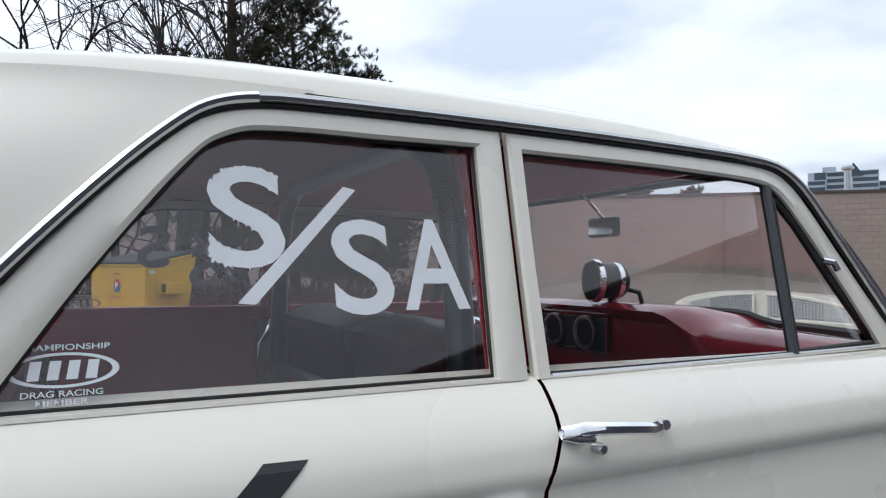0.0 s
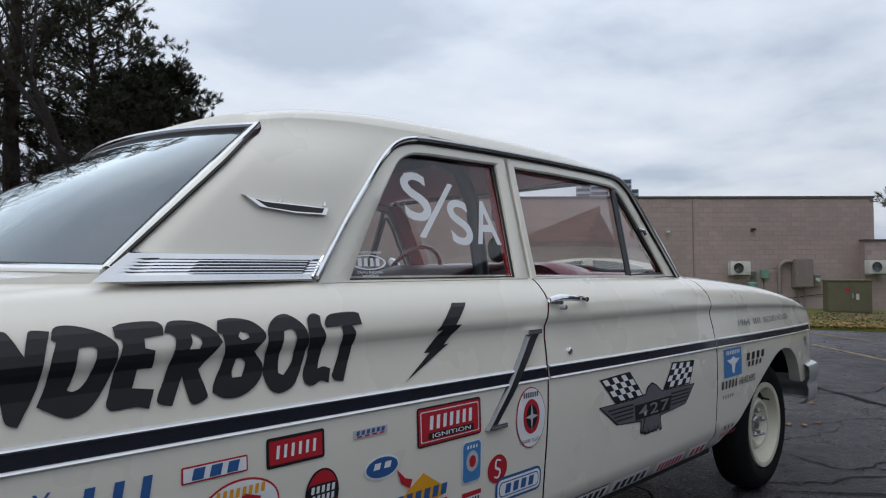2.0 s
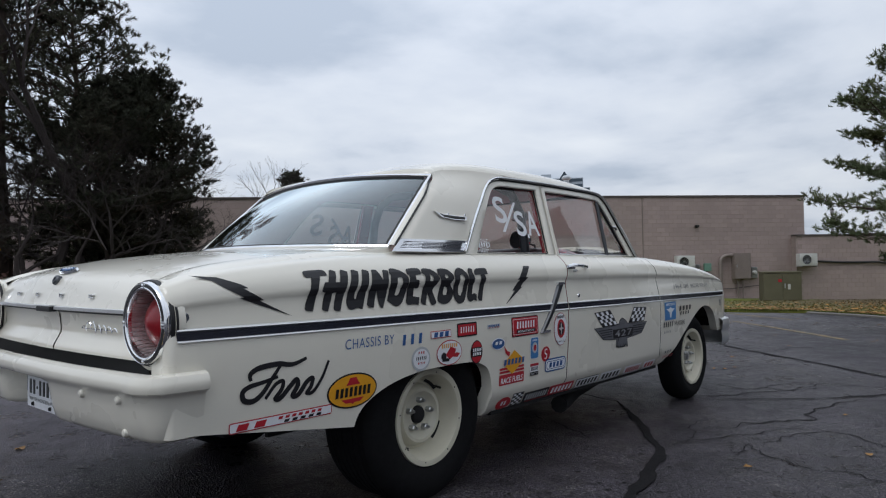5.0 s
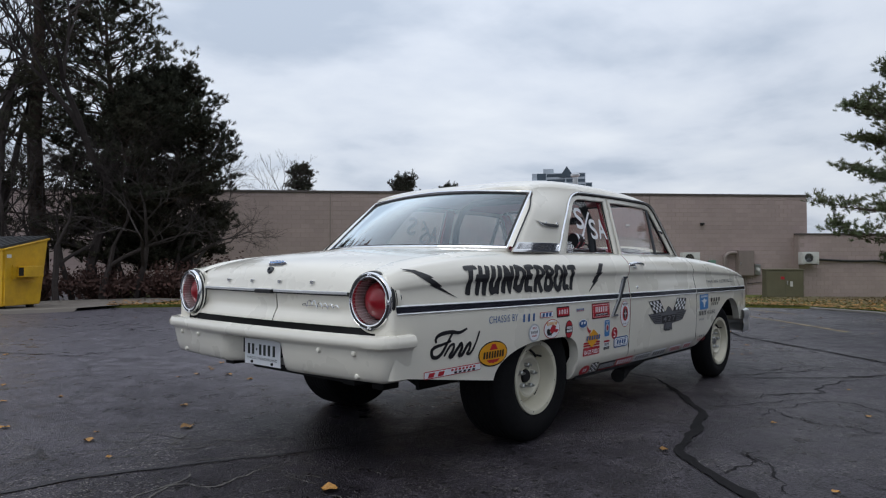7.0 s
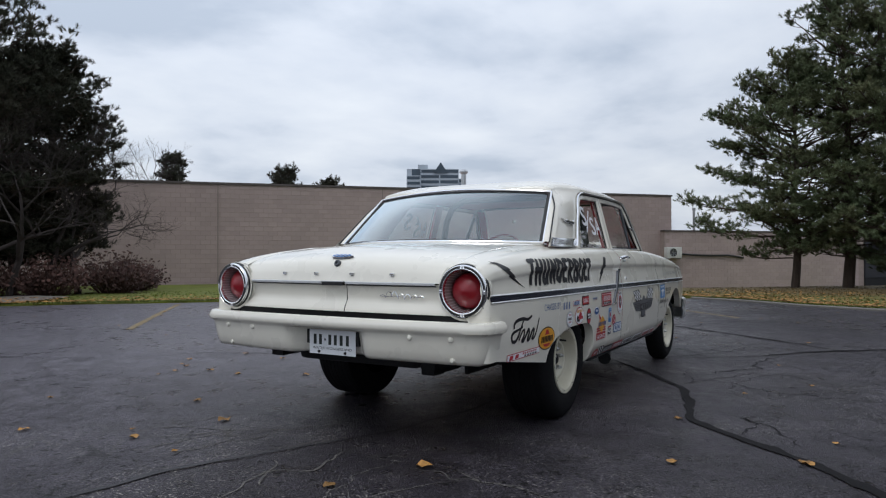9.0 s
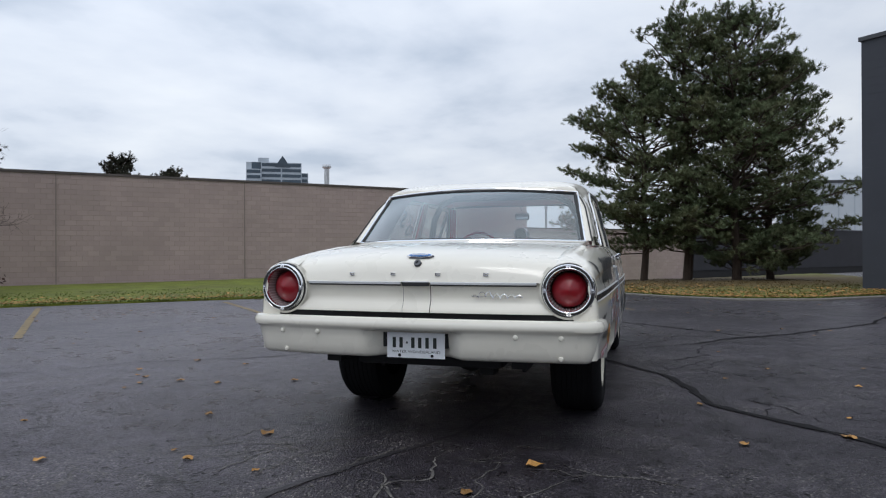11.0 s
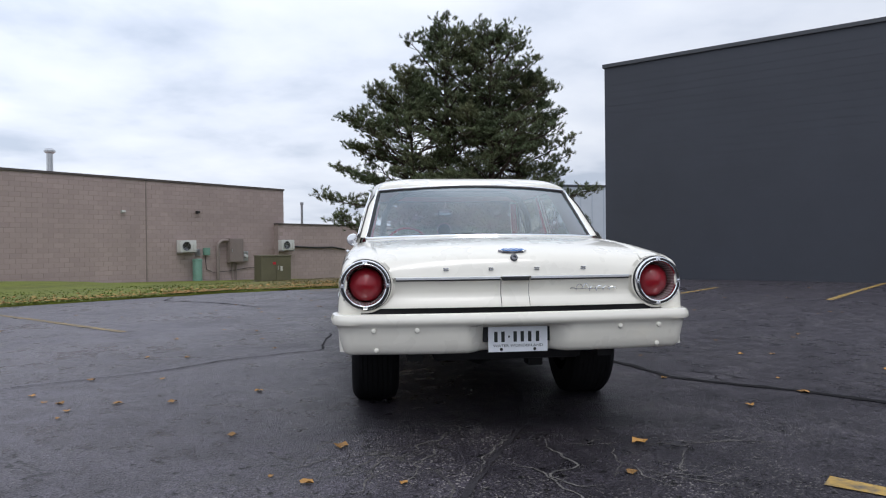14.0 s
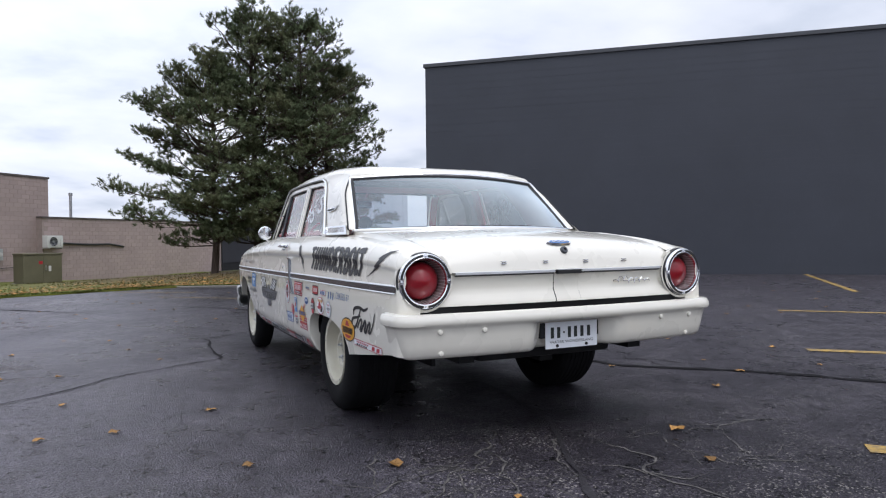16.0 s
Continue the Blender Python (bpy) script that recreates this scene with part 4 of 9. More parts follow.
SIDES = (-1, 1)
QUARTER = {}
for sgn in SIDES:
    arch = near(0.33, 0.03, 12) + near(-0.44, 0.03, 10) + near(-0.30, 0.14, 8) + steps(-0.25, 0.32, 16)
    xs = [(x, step01((x - 0.45) / 0.5)) for x in xs_between(-1.125, XGAP_R - 0.003, arch, 34)]
    rows = panel_rows(xs, sgn, top=((0.012, 0.004), (0.03, 0.007)))
    # rounded rear end
    for i, (ins, dx) in enumerate(((0.0, 0.0), (0.004, -0.010), (0.012, -0.018), (0.024, -0.022))):
        if i:
            rows.insert(0, [Vector((base.x + dx, sgn * (abs(base.y) - ins), base.z if base.z < 0.8 else base.z - ins * 0.8)) for base in QUARTER[sgn]])
        else:
            QUARTER[sgn] = rows[0]
    end = rows[0]
    # the end closes round the lamp's ring
    ring_row = []
    for p in end:
        d = Vector((0, abs(p.y) - 0.752, p.z - 0.806)).normalized() * 0.1235
        ring_row.append(Vector((-1.140, sgn * (0.752 + d.y), 0.806 + d.z)))
    rows.insert(0, [a.lerp(b, 0.5) + Vector((-0.003, 0, 0)) for a, b in zip(ring_row, end)])
    rows.insert(0, ring_row)
    part("lamp_surround", grid([[Vector((-1.139 + 0.012 * (r - 0.1235) / 0.05, sgn * (0.752 - r * math.cos(a)), 0.806 + r * math.sin(a))) for r in (0.1215, 0.127, 0.139)] for a in steps(-1.75, 0.95, 26)]), M_PAINT, car, smooth=True)
    part("lamp_surround", grid([[Vector((-1.122 + 0.2 * (r - 0.121), sgn * (0.749 + r * math.cos(a)), 0.806 + r * math.sin(a))) for r in (0.119, 0.125, 0.132)] for a in steps(0, 2 * math.pi, 48)]), M_PAINT, car, smooth=True)
    part("quarter_panel", grid(rows), M_PAINT, car, smooth=True)
    xs = [(x, 1 - step01((x - 1.0) / 0.5)) for x in xs_between(XGAP_R + 0.004, XGAP_F - 0.003, (), 26)]
    door = part("car_door", grid(panel_rows(xs, sgn, top=((0.012, 0.004), (0.03, 0.007)))), M_PAINT, car, "closed cream painted door", smooth=True)
    if sgn == -1:
        DOOR_R = door
    else:
        DOOR_L = door
    xs = [(x, 0.0) for x in xs_between(XGAP_F + 0.004, 3.53, near(2.2, 0.03, 12) + near(3.27, 0.03, 8) + steps(2.2, 3.2, 24), 26)]
    rows = panel_rows(xs, sgn, top=((0.03, 0.010), (0.08, 0.012)))
    for ins, dx in ((0.012, 0.012), (0.04, 0.020)):
        rows.append([Vector((p.x + dx, sgn * (abs(p.y) - ins), p.z - ins * 0.5)) for p in rows[-1]])
    rows.append([Vector((p.x, sgn * 0.5, p.z)) for p in rows[-1]])
    part("front_wing", grid(rows), M_PAINT, car, smooth=True)
    # black rub stripe with bright edges
    for name, za, zb, proud, mat in (("side_stripe", 0.0045, 0.0305, 0.003, M_STRIPE), ("stripe_trim", 0.030, 0.0375, 0.006, M_SILVER), ("stripe_trim", -0.002, 0.005, 0.006, M_SILVER)):
        for a, b, sh in ((-1.118, XGAP_R - 0.004, 0), (XGAP_R + 0.008, XGAP_F - 0.004, 0), (XGAP_F + 0.006, 3.47, 0)):
            rr = []
            for x in steps(a, b, 22):
                zc = lerp_table([(-1.12, 0.752), (-0.33, 0.744), (2.12, 0.722), (3.4, 0.706)], x)
                sh = gap_shift(zc) * (step01((x - 0.45) / 0.5) if x < 1 else 1 - step01((x - 1.0) / 0.5))
                prof = ((za, -0.004), (za, proud), (zb, proud), (zb, -0.004)) if mat is M_STRIPE else ((za - 0.001, -0.004), (za, 0.003), ((za + zb) / 2, 0.0075), (zb - 0.001, 0.006), (zb + 0.002, 0.001), (zb + 0.002, -0.004))
                rr.append([Vector((x + sh, sgn * (side_y(x, zc + d) + h), zc + d)) for d, h in prof])
            part(name, grid(rr), mat, car, "" if mat is M_STRIPE else "thin bright trim", smooth=mat is not M_STRIPE)
    # slanted scoop trim ahead of the wheel
    pa, pb = (0.970, 0.872), (0.740, 0.632)
    rr = []
    for f in steps(0, 1, 10):
        x, z = pa[0] + (pb[0] - pa[0]) * f, pa[1] + (pb[1] - pa[1]) * f
        w = 0.030 - 0.012 * f
        rr.append([Vector((x + o, sgn * (side_y(x, z) + h), z)) for o, h in ((-w, 0.0), (-w * 0.7, 0.012), (w * 0.5, 0.012), (w, 0.0))])
    part("slanted_trim", grid(rr), M_GUN, car, "slanted bright metal trim bar", smooth=True)
    for x, z in ((0.955, 0.868), (0.765, 0.637)):
        bmx = bmesh.new()
        add_box(bmx, x - 0.028, x + 0.036, sgn * side_y(x, z) - 0.014, sgn * side_y(x, z) + 0.014, z - 0.007, z + 0.007, 0.004)
        part("trim_tip", bmx, M_CHROME, car)

# rear deck, lid and tail panel


def deck_point(x, z, y, lim=0.70):
    k = (y / lim) ** 2
    return Vector((x + (0.030 * k if x < -0.95 else 0.030 * k * step01((-0.6 - x) / 0.35)), y, z - (0.028 * k if z > 0.9 else 0.012 * k * max(0, (z - 0.84) / 0.06))))


LID = [(-0.44, 1.052), (-0.55, 1.045), (-0.7, 1.033), (-0.85, 1.017), (-0.97, 0.997), (-1.05, 0.976), (-1.095, 0.957), (-1.122, 0.936), (-1.137, 0.912), (-1.147, 0.885), (-1.155, 0.855), (-1.160, 0.838)]
LID_W = [(0.83, 0.632), (0.885, 0.638), (0.912, 0.662), (0.936, 0.690), (0.957, 0.702), (1.06, 0.702)]
part("trunk_lid", grid([[deck_point(x, z, y * lerp_table(LID_W, z)) for y in steps(-1, 1, 28)] for x, z in LID]), M_PAINT, car, smooth=True)
TAIL = [(-1.158, 0.833), (-1.147, 0.826), (-1.141, 0.80), (-1.138, 0.765), (-1.139, 0.748), (-1.146, 0.734), (-1.158, 0.712), (-1.164, 0.697), (-1.164, 0.688), (-1.12, 0.684)]
TAIL_W = [(0.684, 0.700), (0.72, 0.690), (0.76, 0.655), (0.80, 0.628), (0.84, 0.625)]
for a, b, nm in ((-1.0, -0.0735, "tail_panel"), (-0.0705, 0.0705, "filler_door"), (0.0735, 1.0, "tail_panel")):
    rr = []
    for x, z in TAIL:
        lim = lerp_table(TAIL_W, z)
        ends = [v * lim if abs(v) == 1.0 else v for v in (a, b)]
        rr.append([deck_point(x - (0.003 if nm == "filler_door" else 0), z, y) for y in steps(*ends, 16)])
    part(nm, grid(rr), M_PAINT, car, smooth=True)
part("fuel_filler_handle", box(-1.178, -1.150, -0.068, 0.068, 0.820, 0.838, 0.004), M_GASKET, car, "dark filler flap handle")
part("handle_edge", box(-1.180, -1.150, -0.069, 0.069, 0.8385, 0.8435, 0.0015), M_SILVER, car, "bright upper edge of filler flap")
for a, b in ((-0.60, -0.078), (0.078, 0.60)):
    rr = [[deck_point(x, z, y) for x, z in ((-1.158, 0.842), (-1.168, 0.839), (-1.168, 0.829), (-1.155, 0.826))] for y in steps(a, b, 10)]
    part("tail_trim", grid(rr), M_SILVER, car, "thin bright trim across the tail")
# thin black strip that draws the shade line below the trim
for a, b in ((-0.60, -0.078), (0.078, 0.60)):
    part("trim_groove", grid([[deck_point(x, z, y) for x, z in ((-1.150, 0.828), (-1.160, 0.827), (-1.158, 0.822), (-1.148, 0.820))] for y in steps(a, b, 10)]), M_GASKET, car, "dark line of shade under trim")
# black box added to give the dark of the gap above the bumper
part("tail_gap", box(-1.125, -0.95, -0.72, 0.72, 0.48, 0.687), M_UNDER, car, "black filler for the shade behind bumper")
rr = []
for u in steps(-1.0, 1.0, 24):
    a = deck_point(-0.4365, 1.052, 0.745 * u, 0.74)
    b = Vector((-0.408 + 0.255 * u * u, 0.744 * u, 1.0535 - 0.012 * u * u))
    rr.append([a + Vector((0, 0, -0.010)), a, a.lerp(b, 0.5) + Vector((0, 0, 0.001)), b, b + Vector((0.03, 0, -0.004))])
rr.insert(0, [p + Vector((0, -0.014, -0.040)) for p in rr[0]])
rr.append([p + Vector((0, 0.014, -0.040)) for p in rr[-1]])
part("shelf_panel", grid(rr), M_PAINT, car, smooth=True)
for sgn in SIDES:
    rows = []
    for x in xs_between(-1.10, 0.30, (), 24):
        by = side_y(x, smooth_table(BELT_TAB, x)) - 0.03
        bz = smooth_table(BELT_TAB, x) + 0.007
        lz = smooth_table([(-1.16, 0.90), (-1.095, 0.932), (-1.05, 0.950), (-0.97, 0.971), (-0.85, 0.990), (-0.7, 1.006), (-0.44, 1.026), (-0.1, 1.022), (0.3, 1.026)], x)
        iy = 0.7055 if x < -0.43 else 0.74
        rows.append([Vector((x, sgn * (by + (iy - by) * f), bz + (lz - bz) * (1 - (1 - f) ** 2))) for f in steps(-0.02, 1, 7)] + [Vector((x, sgn * (iy - 0.022), lz - 0.010))])
    part("deck_side", grid(rows), M_PAINT, car, smooth=True)

# round tail lamps
for sgn in SIDES:
    m = Matrix.Translation((-1.114, sgn * 0.749, 0.806)) @ Matrix.Rotation(radians(90 - sgn * 3), 4, "Z")
    lamp = part("tail_lamp", lathe([(0.098, 0.0), (0.0985, 0.036), (0.1005, 0.042), (0.1045, 0.044), (0.1070, 0.0425), (0.1175, 0.0410), (0.1190, 0.0425), (0.1225, 0.039), (0.1245, 0.031), (0.124, 0.02), (0.120, -0.06)], 56, m), M_CHROME, car, "round chrome-ringed tail lamp", smooth=True)
    part("reflector_dish", lathe([(0.100, 0.036), (0.096, 0.010), (0.088, -0.050)], 40, m), M_DISH, lamp, "ribbed bright dish", smooth=True)
    part("lamp_surround", lathe([(0.120, 0.010), (0.126, 0.005), (0.1295, -0.008), (0.1285, -0.02)], 48, m), M_PAINT, lamp, "painted lamp surround", smooth=True)
    part("lamp_seal", lathe([(0.1240, 0.024), (0.1275, 0.025), (0.1290, 0.016), (0.1280, 0.002)], 48, m), M_GASKET, lamp, "black rubber lamp seal", smooth=True)
    part("lens", lathe([(0.085, -0.045), (0.082, -0.024), (0.072, -0.006), (0.056, 0.007), (0.040, 0.015), (0.026, 0.022), (0.013, 0.028), (0.0005, 0.030)], 40, m), M_LENS, lamp, "domed red lens", smooth=True)
    bm = bmesh.new()
    for k in range(40):
        a = 2 * math.pi * k / 40
        add_tube(bm, [m @ Vector((r * math.cos(a), y, r * math.sin(a))) for r, y in ((0.088, -0.048), (0.0985, 0.034))], 0.0011, 4, False)
    part("rib", bm, M_DULL, lamp, "radial ribs of dish")
    for k in range(4):
        a0 = math.pi / 2 * k + 0.10
        part("ring_inlay", grid([[m @ Vector((r * math.cos(a), y, r * math.sin(a))) for r, y in ((0.1072, 0.0420), (0.1076, 0.0440), (0.1166, 0.0425), (0.1172, 0.0405))] for a in steps(a0, a0 + math.pi / 2 - 0.20, 12)]), M_GASKET, lamp, "black inlay segment of ring")
    for k in range(4):
        a = math.pi / 2 * k
        part("screw", lathe([(0.005, 0.044), (0.004, 0.047), (0.0005, 0.048)], 8, m @ Matrix.Translation((0.1118 * math.cos(a), -0.001, 0.1118 * math.sin(a)))), M_CHROME, lamp)

for sgn in SIDES:
    m = Matrix.Translation((-1.114, sgn * 0.749, 0.806)) @ Matrix.Rotation(radians(90 - sgn * 3), 4, "Z")
    fan = [radians(a if sgn > 0 else 180 - a) for a in steps(130, 242, 16)]
    part("lamp_panel", grid([[m @ Vector((r * math.cos(a), 0.004 - (r - 0.113) * 0.15, r * math.sin(a))) for r in (0.119, 0.131, 0.146)] for a in fan]), M_PAINT, car, smooth=True)

# lock, badge and letters on the lid
part("trunk_lock", lathe([(0.019, -0.02), (0.019, 0.006), (0.015, 0.011), (0.008, 0.011), (0.007, 0.004), (0.0005, 0.004)], 24, Matrix.Translation((-1.128, 0, 0.932)) @ Matrix.Rotation(radians(90), 4, "Z") @ Matrix.Rotation(radians(25), 4, "X")), M_GUN, car, smooth=True)
bm = bmesh.new()
tilt = Matrix.Translation((-1.088, 0, 0.968)) @ Matrix.Rotation(radians(-28), 4, "Y")
ol = [(0.0, -0.075), (0.016, -0.055), (0.020, 0.0), (0.016, 0.055), (0.0, 0.075), (-0.016, 0.055), (-0.022, 0.0), (-0.016, -0.055)]
lo = [bm.verts.new(tilt @ Vector((x, y, -0.004))) for x, y in ol]
hi = [bm.verts.new(tilt @ Vector((x * 0.9, y * 0.95, 0.006))) for x, y in ol]
bm.faces.new(hi)
for i in range(8):
    bm.faces.new((lo[i], lo[(i + 1) % 8], hi[(i + 1) % 8], hi[i]))
badge = part("badge", bm, M_CHROME, car, "blue and chrome lozenge badge")
bm = bmesh.new()
bm.faces.new([bm.verts.new(tilt @ Vector((x * 0.72, y * 0.82, 0.0075))) for x, y in ol])
part("badge_enamel", bm, M_BLUEENAMEL, badge, "blue enamel field")
bm = bmesh.new()
add_tube(bm, [tilt @ Vector((0.004 * math.sin(k * 1.9), -0.042 + 0.0084 * k, 0.009)) for k in range(11)], 0.0028, 5)
part("badge_script", bm, M_WHITE, badge, "white squiggle")
for y, w in ((0.350, 0.026), (0.123, 0.024), (-0.112, 0.026), (-0.355, 0.026)):
    m = Matrix.Translation((deck_point(-1.151, 0.879, y).x - 0.001, y, 0.879))
    bm = bmesh.new()
    add_box(bm, -0.006, 0.006, -w / 2, w / 2, -0.0065, -0.0025, 0.0012, m)
    add_box(bm, -0.006, 0.006, -w / 2, w / 2, 0.0025, 0.0065, 0.0012, m)
    add_box(bm, -0.006, 0.006, w / 2 - 0.005, w / 2, -0.0065, 0.0065, 0.0012, m)
    part("chrome_mark", bm, M_CHROME, car, "small chrome mark on lid edge")
# script emblem on the tail as a plain looped flourish
pts = []
for k in range(60):
    f = k / 59
    y = -0.29 - 0.24 * f
    a = 0.014 * math.sin(f * 42) * (0.4 + 0.6 * math.sin(math.pi * f)) + (0.012 if 0.15 < f < 0.35 else 0)
    pts.append((deck_point(-1.147, 0.772, y).x - 0.006, y + 0.006 * math.cos(f * 42), 0.772 + a))
part("script_emblem", tube(pts, 0.0022, 5), M_CHROME, car, "chrome looped script flourish")
part("script_emblem_bar", tube([(deck_point(-1.147, 0.77, y).x - 0.006, y, 0.771) for y in steps(-0.285, -0.53, 8)], 0.0018, 5), M_CHROME, car, "chrome underline")

# rear bumper: swept along a rounded path
BUMP_SEC = [(-0.060, 0.648), (-0.032, 0.666), (-0.008, 0.669), (0.006, 0.663), (0.015, 0.646), (0.017, 0.630), (0.013, 0.618), (0.002, 0.609), (-0.004, 0.598), (-0.010, 0.565), (-0.018, 0.525), (-0.028, 0.487), (-0.040, 0.471), (-0.058, 0.465), (-0.09, 0.467)]


def bumper_rows(path, sec, dent=False):
    rows = []
    pts = [Vector((x, y, 0)) for x, y in path]
    for i, p in enumerate(pts):
        d = (pts[min(i + 1, len(pts) - 1)] - pts[max(i - 1, 0)]).normalized()
        n = Vector((d.y, -d.x, 0))
        row = []
        for o, z in sec:
            o2 = o
            e = abs(p.y)
            if dent and z < 0.605:
                o2 -= 0.088 * (1 - step01((e - 0.148) / 0.12))
            if dent and z < 0.612:
                o2 -= 0.003 * step01((e - 0.72) / 0.16) * (0.612 - z) / 0.145
            elif dent and z < 0.664:
                o2 += 0.007 * step01((e - 0.70) / 0.16)
            zz = z
            row.append(Vector((p.x + n.x * o2, p.y + n.y * o2, zz)))
        rows.append(row)
    return rows


path = []
for y in steps(-0.80, 0.80, 64):
    path.append((-1.255 + 0.045 * (abs(y) / 0.80) ** 2.5, y))
corner = [(-1.210 + 0.075 * (1 - math.cos(a)), 0.80 + 0.092 * math.sin(a)) for a in steps(0, math.pi / 2, 10)][1:]
corner += [(-1.11, 0.896), (-1.08, 0.900), (-1.06, 0.902), (-1.040, 0.902)]
path = [(x, -y) for x, y in reversed(corner)] + path + corner
path.reverse()
rows = bumper_rows(path, BUMP_SEC, True)
rear_bumper = part("rear_bumper", grid(rows), M_PAINT, car, "white painted rear bumper with domed bolts", smooth=True)
for sgn in SIDES:
    end = rows[0] if rows[0][0].y * sgn > 0 else rows[-1]
    bm = bmesh.new()
    bm.faces.new([bm.verts.new(p) for p in end])
    part("bumper_end", bm, M_PAINT, rear_bumper)


def rear_face_x(y):
    return -1.250 + 0.045 * (abs(y) / 0.80) ** 2.5


for y, z in ((0.712, 0.588), (0.504, 0.588), (0.70, 0.490), (-0.515, 0.588), (-0.724, 0.588), (-0.72, 0.490)):
    part("bolt", lathe([(0.013, -0.004), (0.0125, 0.005), (0.009, 0.010), (0.0005, 0.012)], 14, Matrix.Translation((rear_face_x(y) + (0.024 if z < 0.55 else 0.001), y, z)) @ Matrix.Rotation(radians(90), 4, "Z")), M_PAINT, rear_bumper, smooth=True)
for sgn in SIDES:
    part("plate_slot", box(-1.1745, -1.12, sgn * 0.156 - 0.013, sgn * 0.156 + 0.013, 0.515, 0.588, 0.002), M_UNDER, rear_bumper, "dark slot in bumper")

plate = part("number_plate", box(-1.180, -1.177, -0.156, 0.146, 0.464, 0.590, 0.0012), M_WHITE, car, "white number plate with dark markings")
for y, h in ((0.112, 0.026), (0.076, 0.026), (0.046, 0.005), (0.014, 0.026), (-0.022, 0.026), (-0.060, 0.026), (-0.100, 0.026)):
    part("plate_mark", box(-1.1822, -1.180, y - 0.013 if h > 0.01 else y - 0.009, y + 0.004 if h > 0.01 else y - 0.001, 0.540 - h, 0.540 + h), M_INK, plate, "plain dark bar")
for y in (0.085, -0.085):
    part("plate_bolt", lathe([(0.008, 0), (0.006, 0.006), (0.0005, 0.007)], 10, Matrix.Translation((-1.1805, y - 0.005, 0.477)) @ Matrix.Rotation(radians(90), 4, "Z")), M_UNDER, plate, "dark plate bolt")

# front bumper
path = [(3.70 - 0.10 * (abs(y) / 0.80) ** 2.2, y) for y in steps(-0.78, 0.78, 30)]
corner = [(3.605 - 0.08 * (1 - math.cos(a)), 0.78 + 0.085 * math.sin(a)) for a in steps(0, math.pi / 2, 7)][1:] + [(3.36, 0.872)]
path = [(x, -y) for x, y in reversed(corner)] + path + corner
FB = [(-0.06, 0.524), (-0.01, 0.530), (0.008, 0.520), (0.014, 0.500), (0.012, 0.455), (0.002, 0.435), (0.002, 0.415), (0.008, 0.400), (0.004, 0.345), (-0.010, 0.318), (-0.05, 0.312)]
part("front_bumper", grid(bumper_rows(path, FB)), M_SILVER, car, "bright silver front bumper", smooth=True)
part("grille", box(3.46, 3.49, -0.78, 0.78, 0.46, 0.82), M_GASKET, car)
for y in (-0.68, -0.50, 0.50, 0.68):
    part("headlamp", lathe([(0.088, 0), (0.085, 0.02), (0.06, 0.034), (0.0005, 0.04)], 24, Matrix.Translation((3.49, y, 0.67)) @ Matrix.Rotation(radians(-90), 4, "Z")), M_LENSCLEAR, car, smooth=True)

# bonnet with its teardrop bulge
part("bonnet", grid([[Vector((x - 0.05 * (y / 0.75) ** 2, y, smooth_table([(2.2, 1.018), (2.6, 0.992), (3.0, 0.955), (3.3, 0.905), (3.44, 0.868), (3.53, 0.842)], x) - 0.022 * (y / 0.75) ** 2)) for y in steps(-0.76, 0.76, 20)] for x in steps(2.24, 3.55, 20)]), M_PAINT, car, smooth=True)
part("cowl", grid([[Vector((x - 0.16 * (y / 0.75) ** 2, y, 1.010 - 0.008 * (y / 0.75) ** 2)) for y in steps(-0.77, 0.77, 16)] for x in (2.02, 2.16, 2.40)]), M_PAINT, car, smooth=True)
rows = []
for f in steps(0, 1, 16):
    x = 2.62 + 0.80 * f
    w = 0.43 * (1 - 0.45 * f ** 1.5)
    base = smooth_table([(2.2, 1.018), (2.6, 0.992), (3.0, 0.955), (3.3, 0.905), (3.44, 0.850)], x)
    h = 0.128 * (0.92 + 0.2 * f if f < 0.4 else math.cos((f - 0.4) / 0.6 * math.pi / 2)) + 0.001
    rows.append([Vector((x, w * math.sin(a), base - 0.03 + (h + 0.03) * math.cos(a) ** 0.6)) for a in steps(-math.pi / 2, math.pi / 2, 20)])
scoop = part("bonnet_bulge", grid(rows), M_PAINT, car, "teardrop bonnet bulge with mesh screens", smooth=True)
for sgn in SIDES:
    def mesh_at(f, g, x):
        """f outwards, g up the opening."""
        return Vector((x + 0.012 * f, sgn * (0.028 + 0.30 * f), 1.008 + (0.088 - 0.040 * f ** 2) * g))
    part("mesh_screen", grid([[mesh_at(f, g, 2.612) for g in (0.0, 0.33, 0.66, 1.0)] for f in steps(0, 1, 8)]), M_DGREY, scoop, "dark mesh air screen")
    bm = bmesh.new()
    for f in steps(0, 1, 26):
        add_tube(bm, [mesh_at(f, 0, 2.607), mesh_at(f, 1, 2.607)], 0.0016, 3, False)
    for g in steps(0.1, 0.95, 8):
        add_tube(bm, [mesh_at(f, g, 2.607) for f in steps(0, 1, 6)], 0.0016, 3, False)
    part("screen_wire", bm, M_DSILV, scoop, "pale wire mesh")
    part("screen_rim", tube([mesh_at(f, g, 2.608) for f, g in ((0, 0), (0.5, 0), (1, 0), (1, 1), (0.75, 1), (0.5, 1), (0.25, 1), (0, 1), (0, 0))], 0.006, 6), M_PAINT, scoop, smooth=True)
# back face of the bulge
rr = [[Vector((2.62, 0.43 * math.sin(a), 0.98 + (rows[0][10].z - 0.98) * g * math.cos(a) ** 0.6)) for a in steps(-1.5, 1.5, 16)] for g in (0.0, 0.5, 1.0)]
part("bulge_back", grid(rr), M_PAINT, scoop, smooth=True)

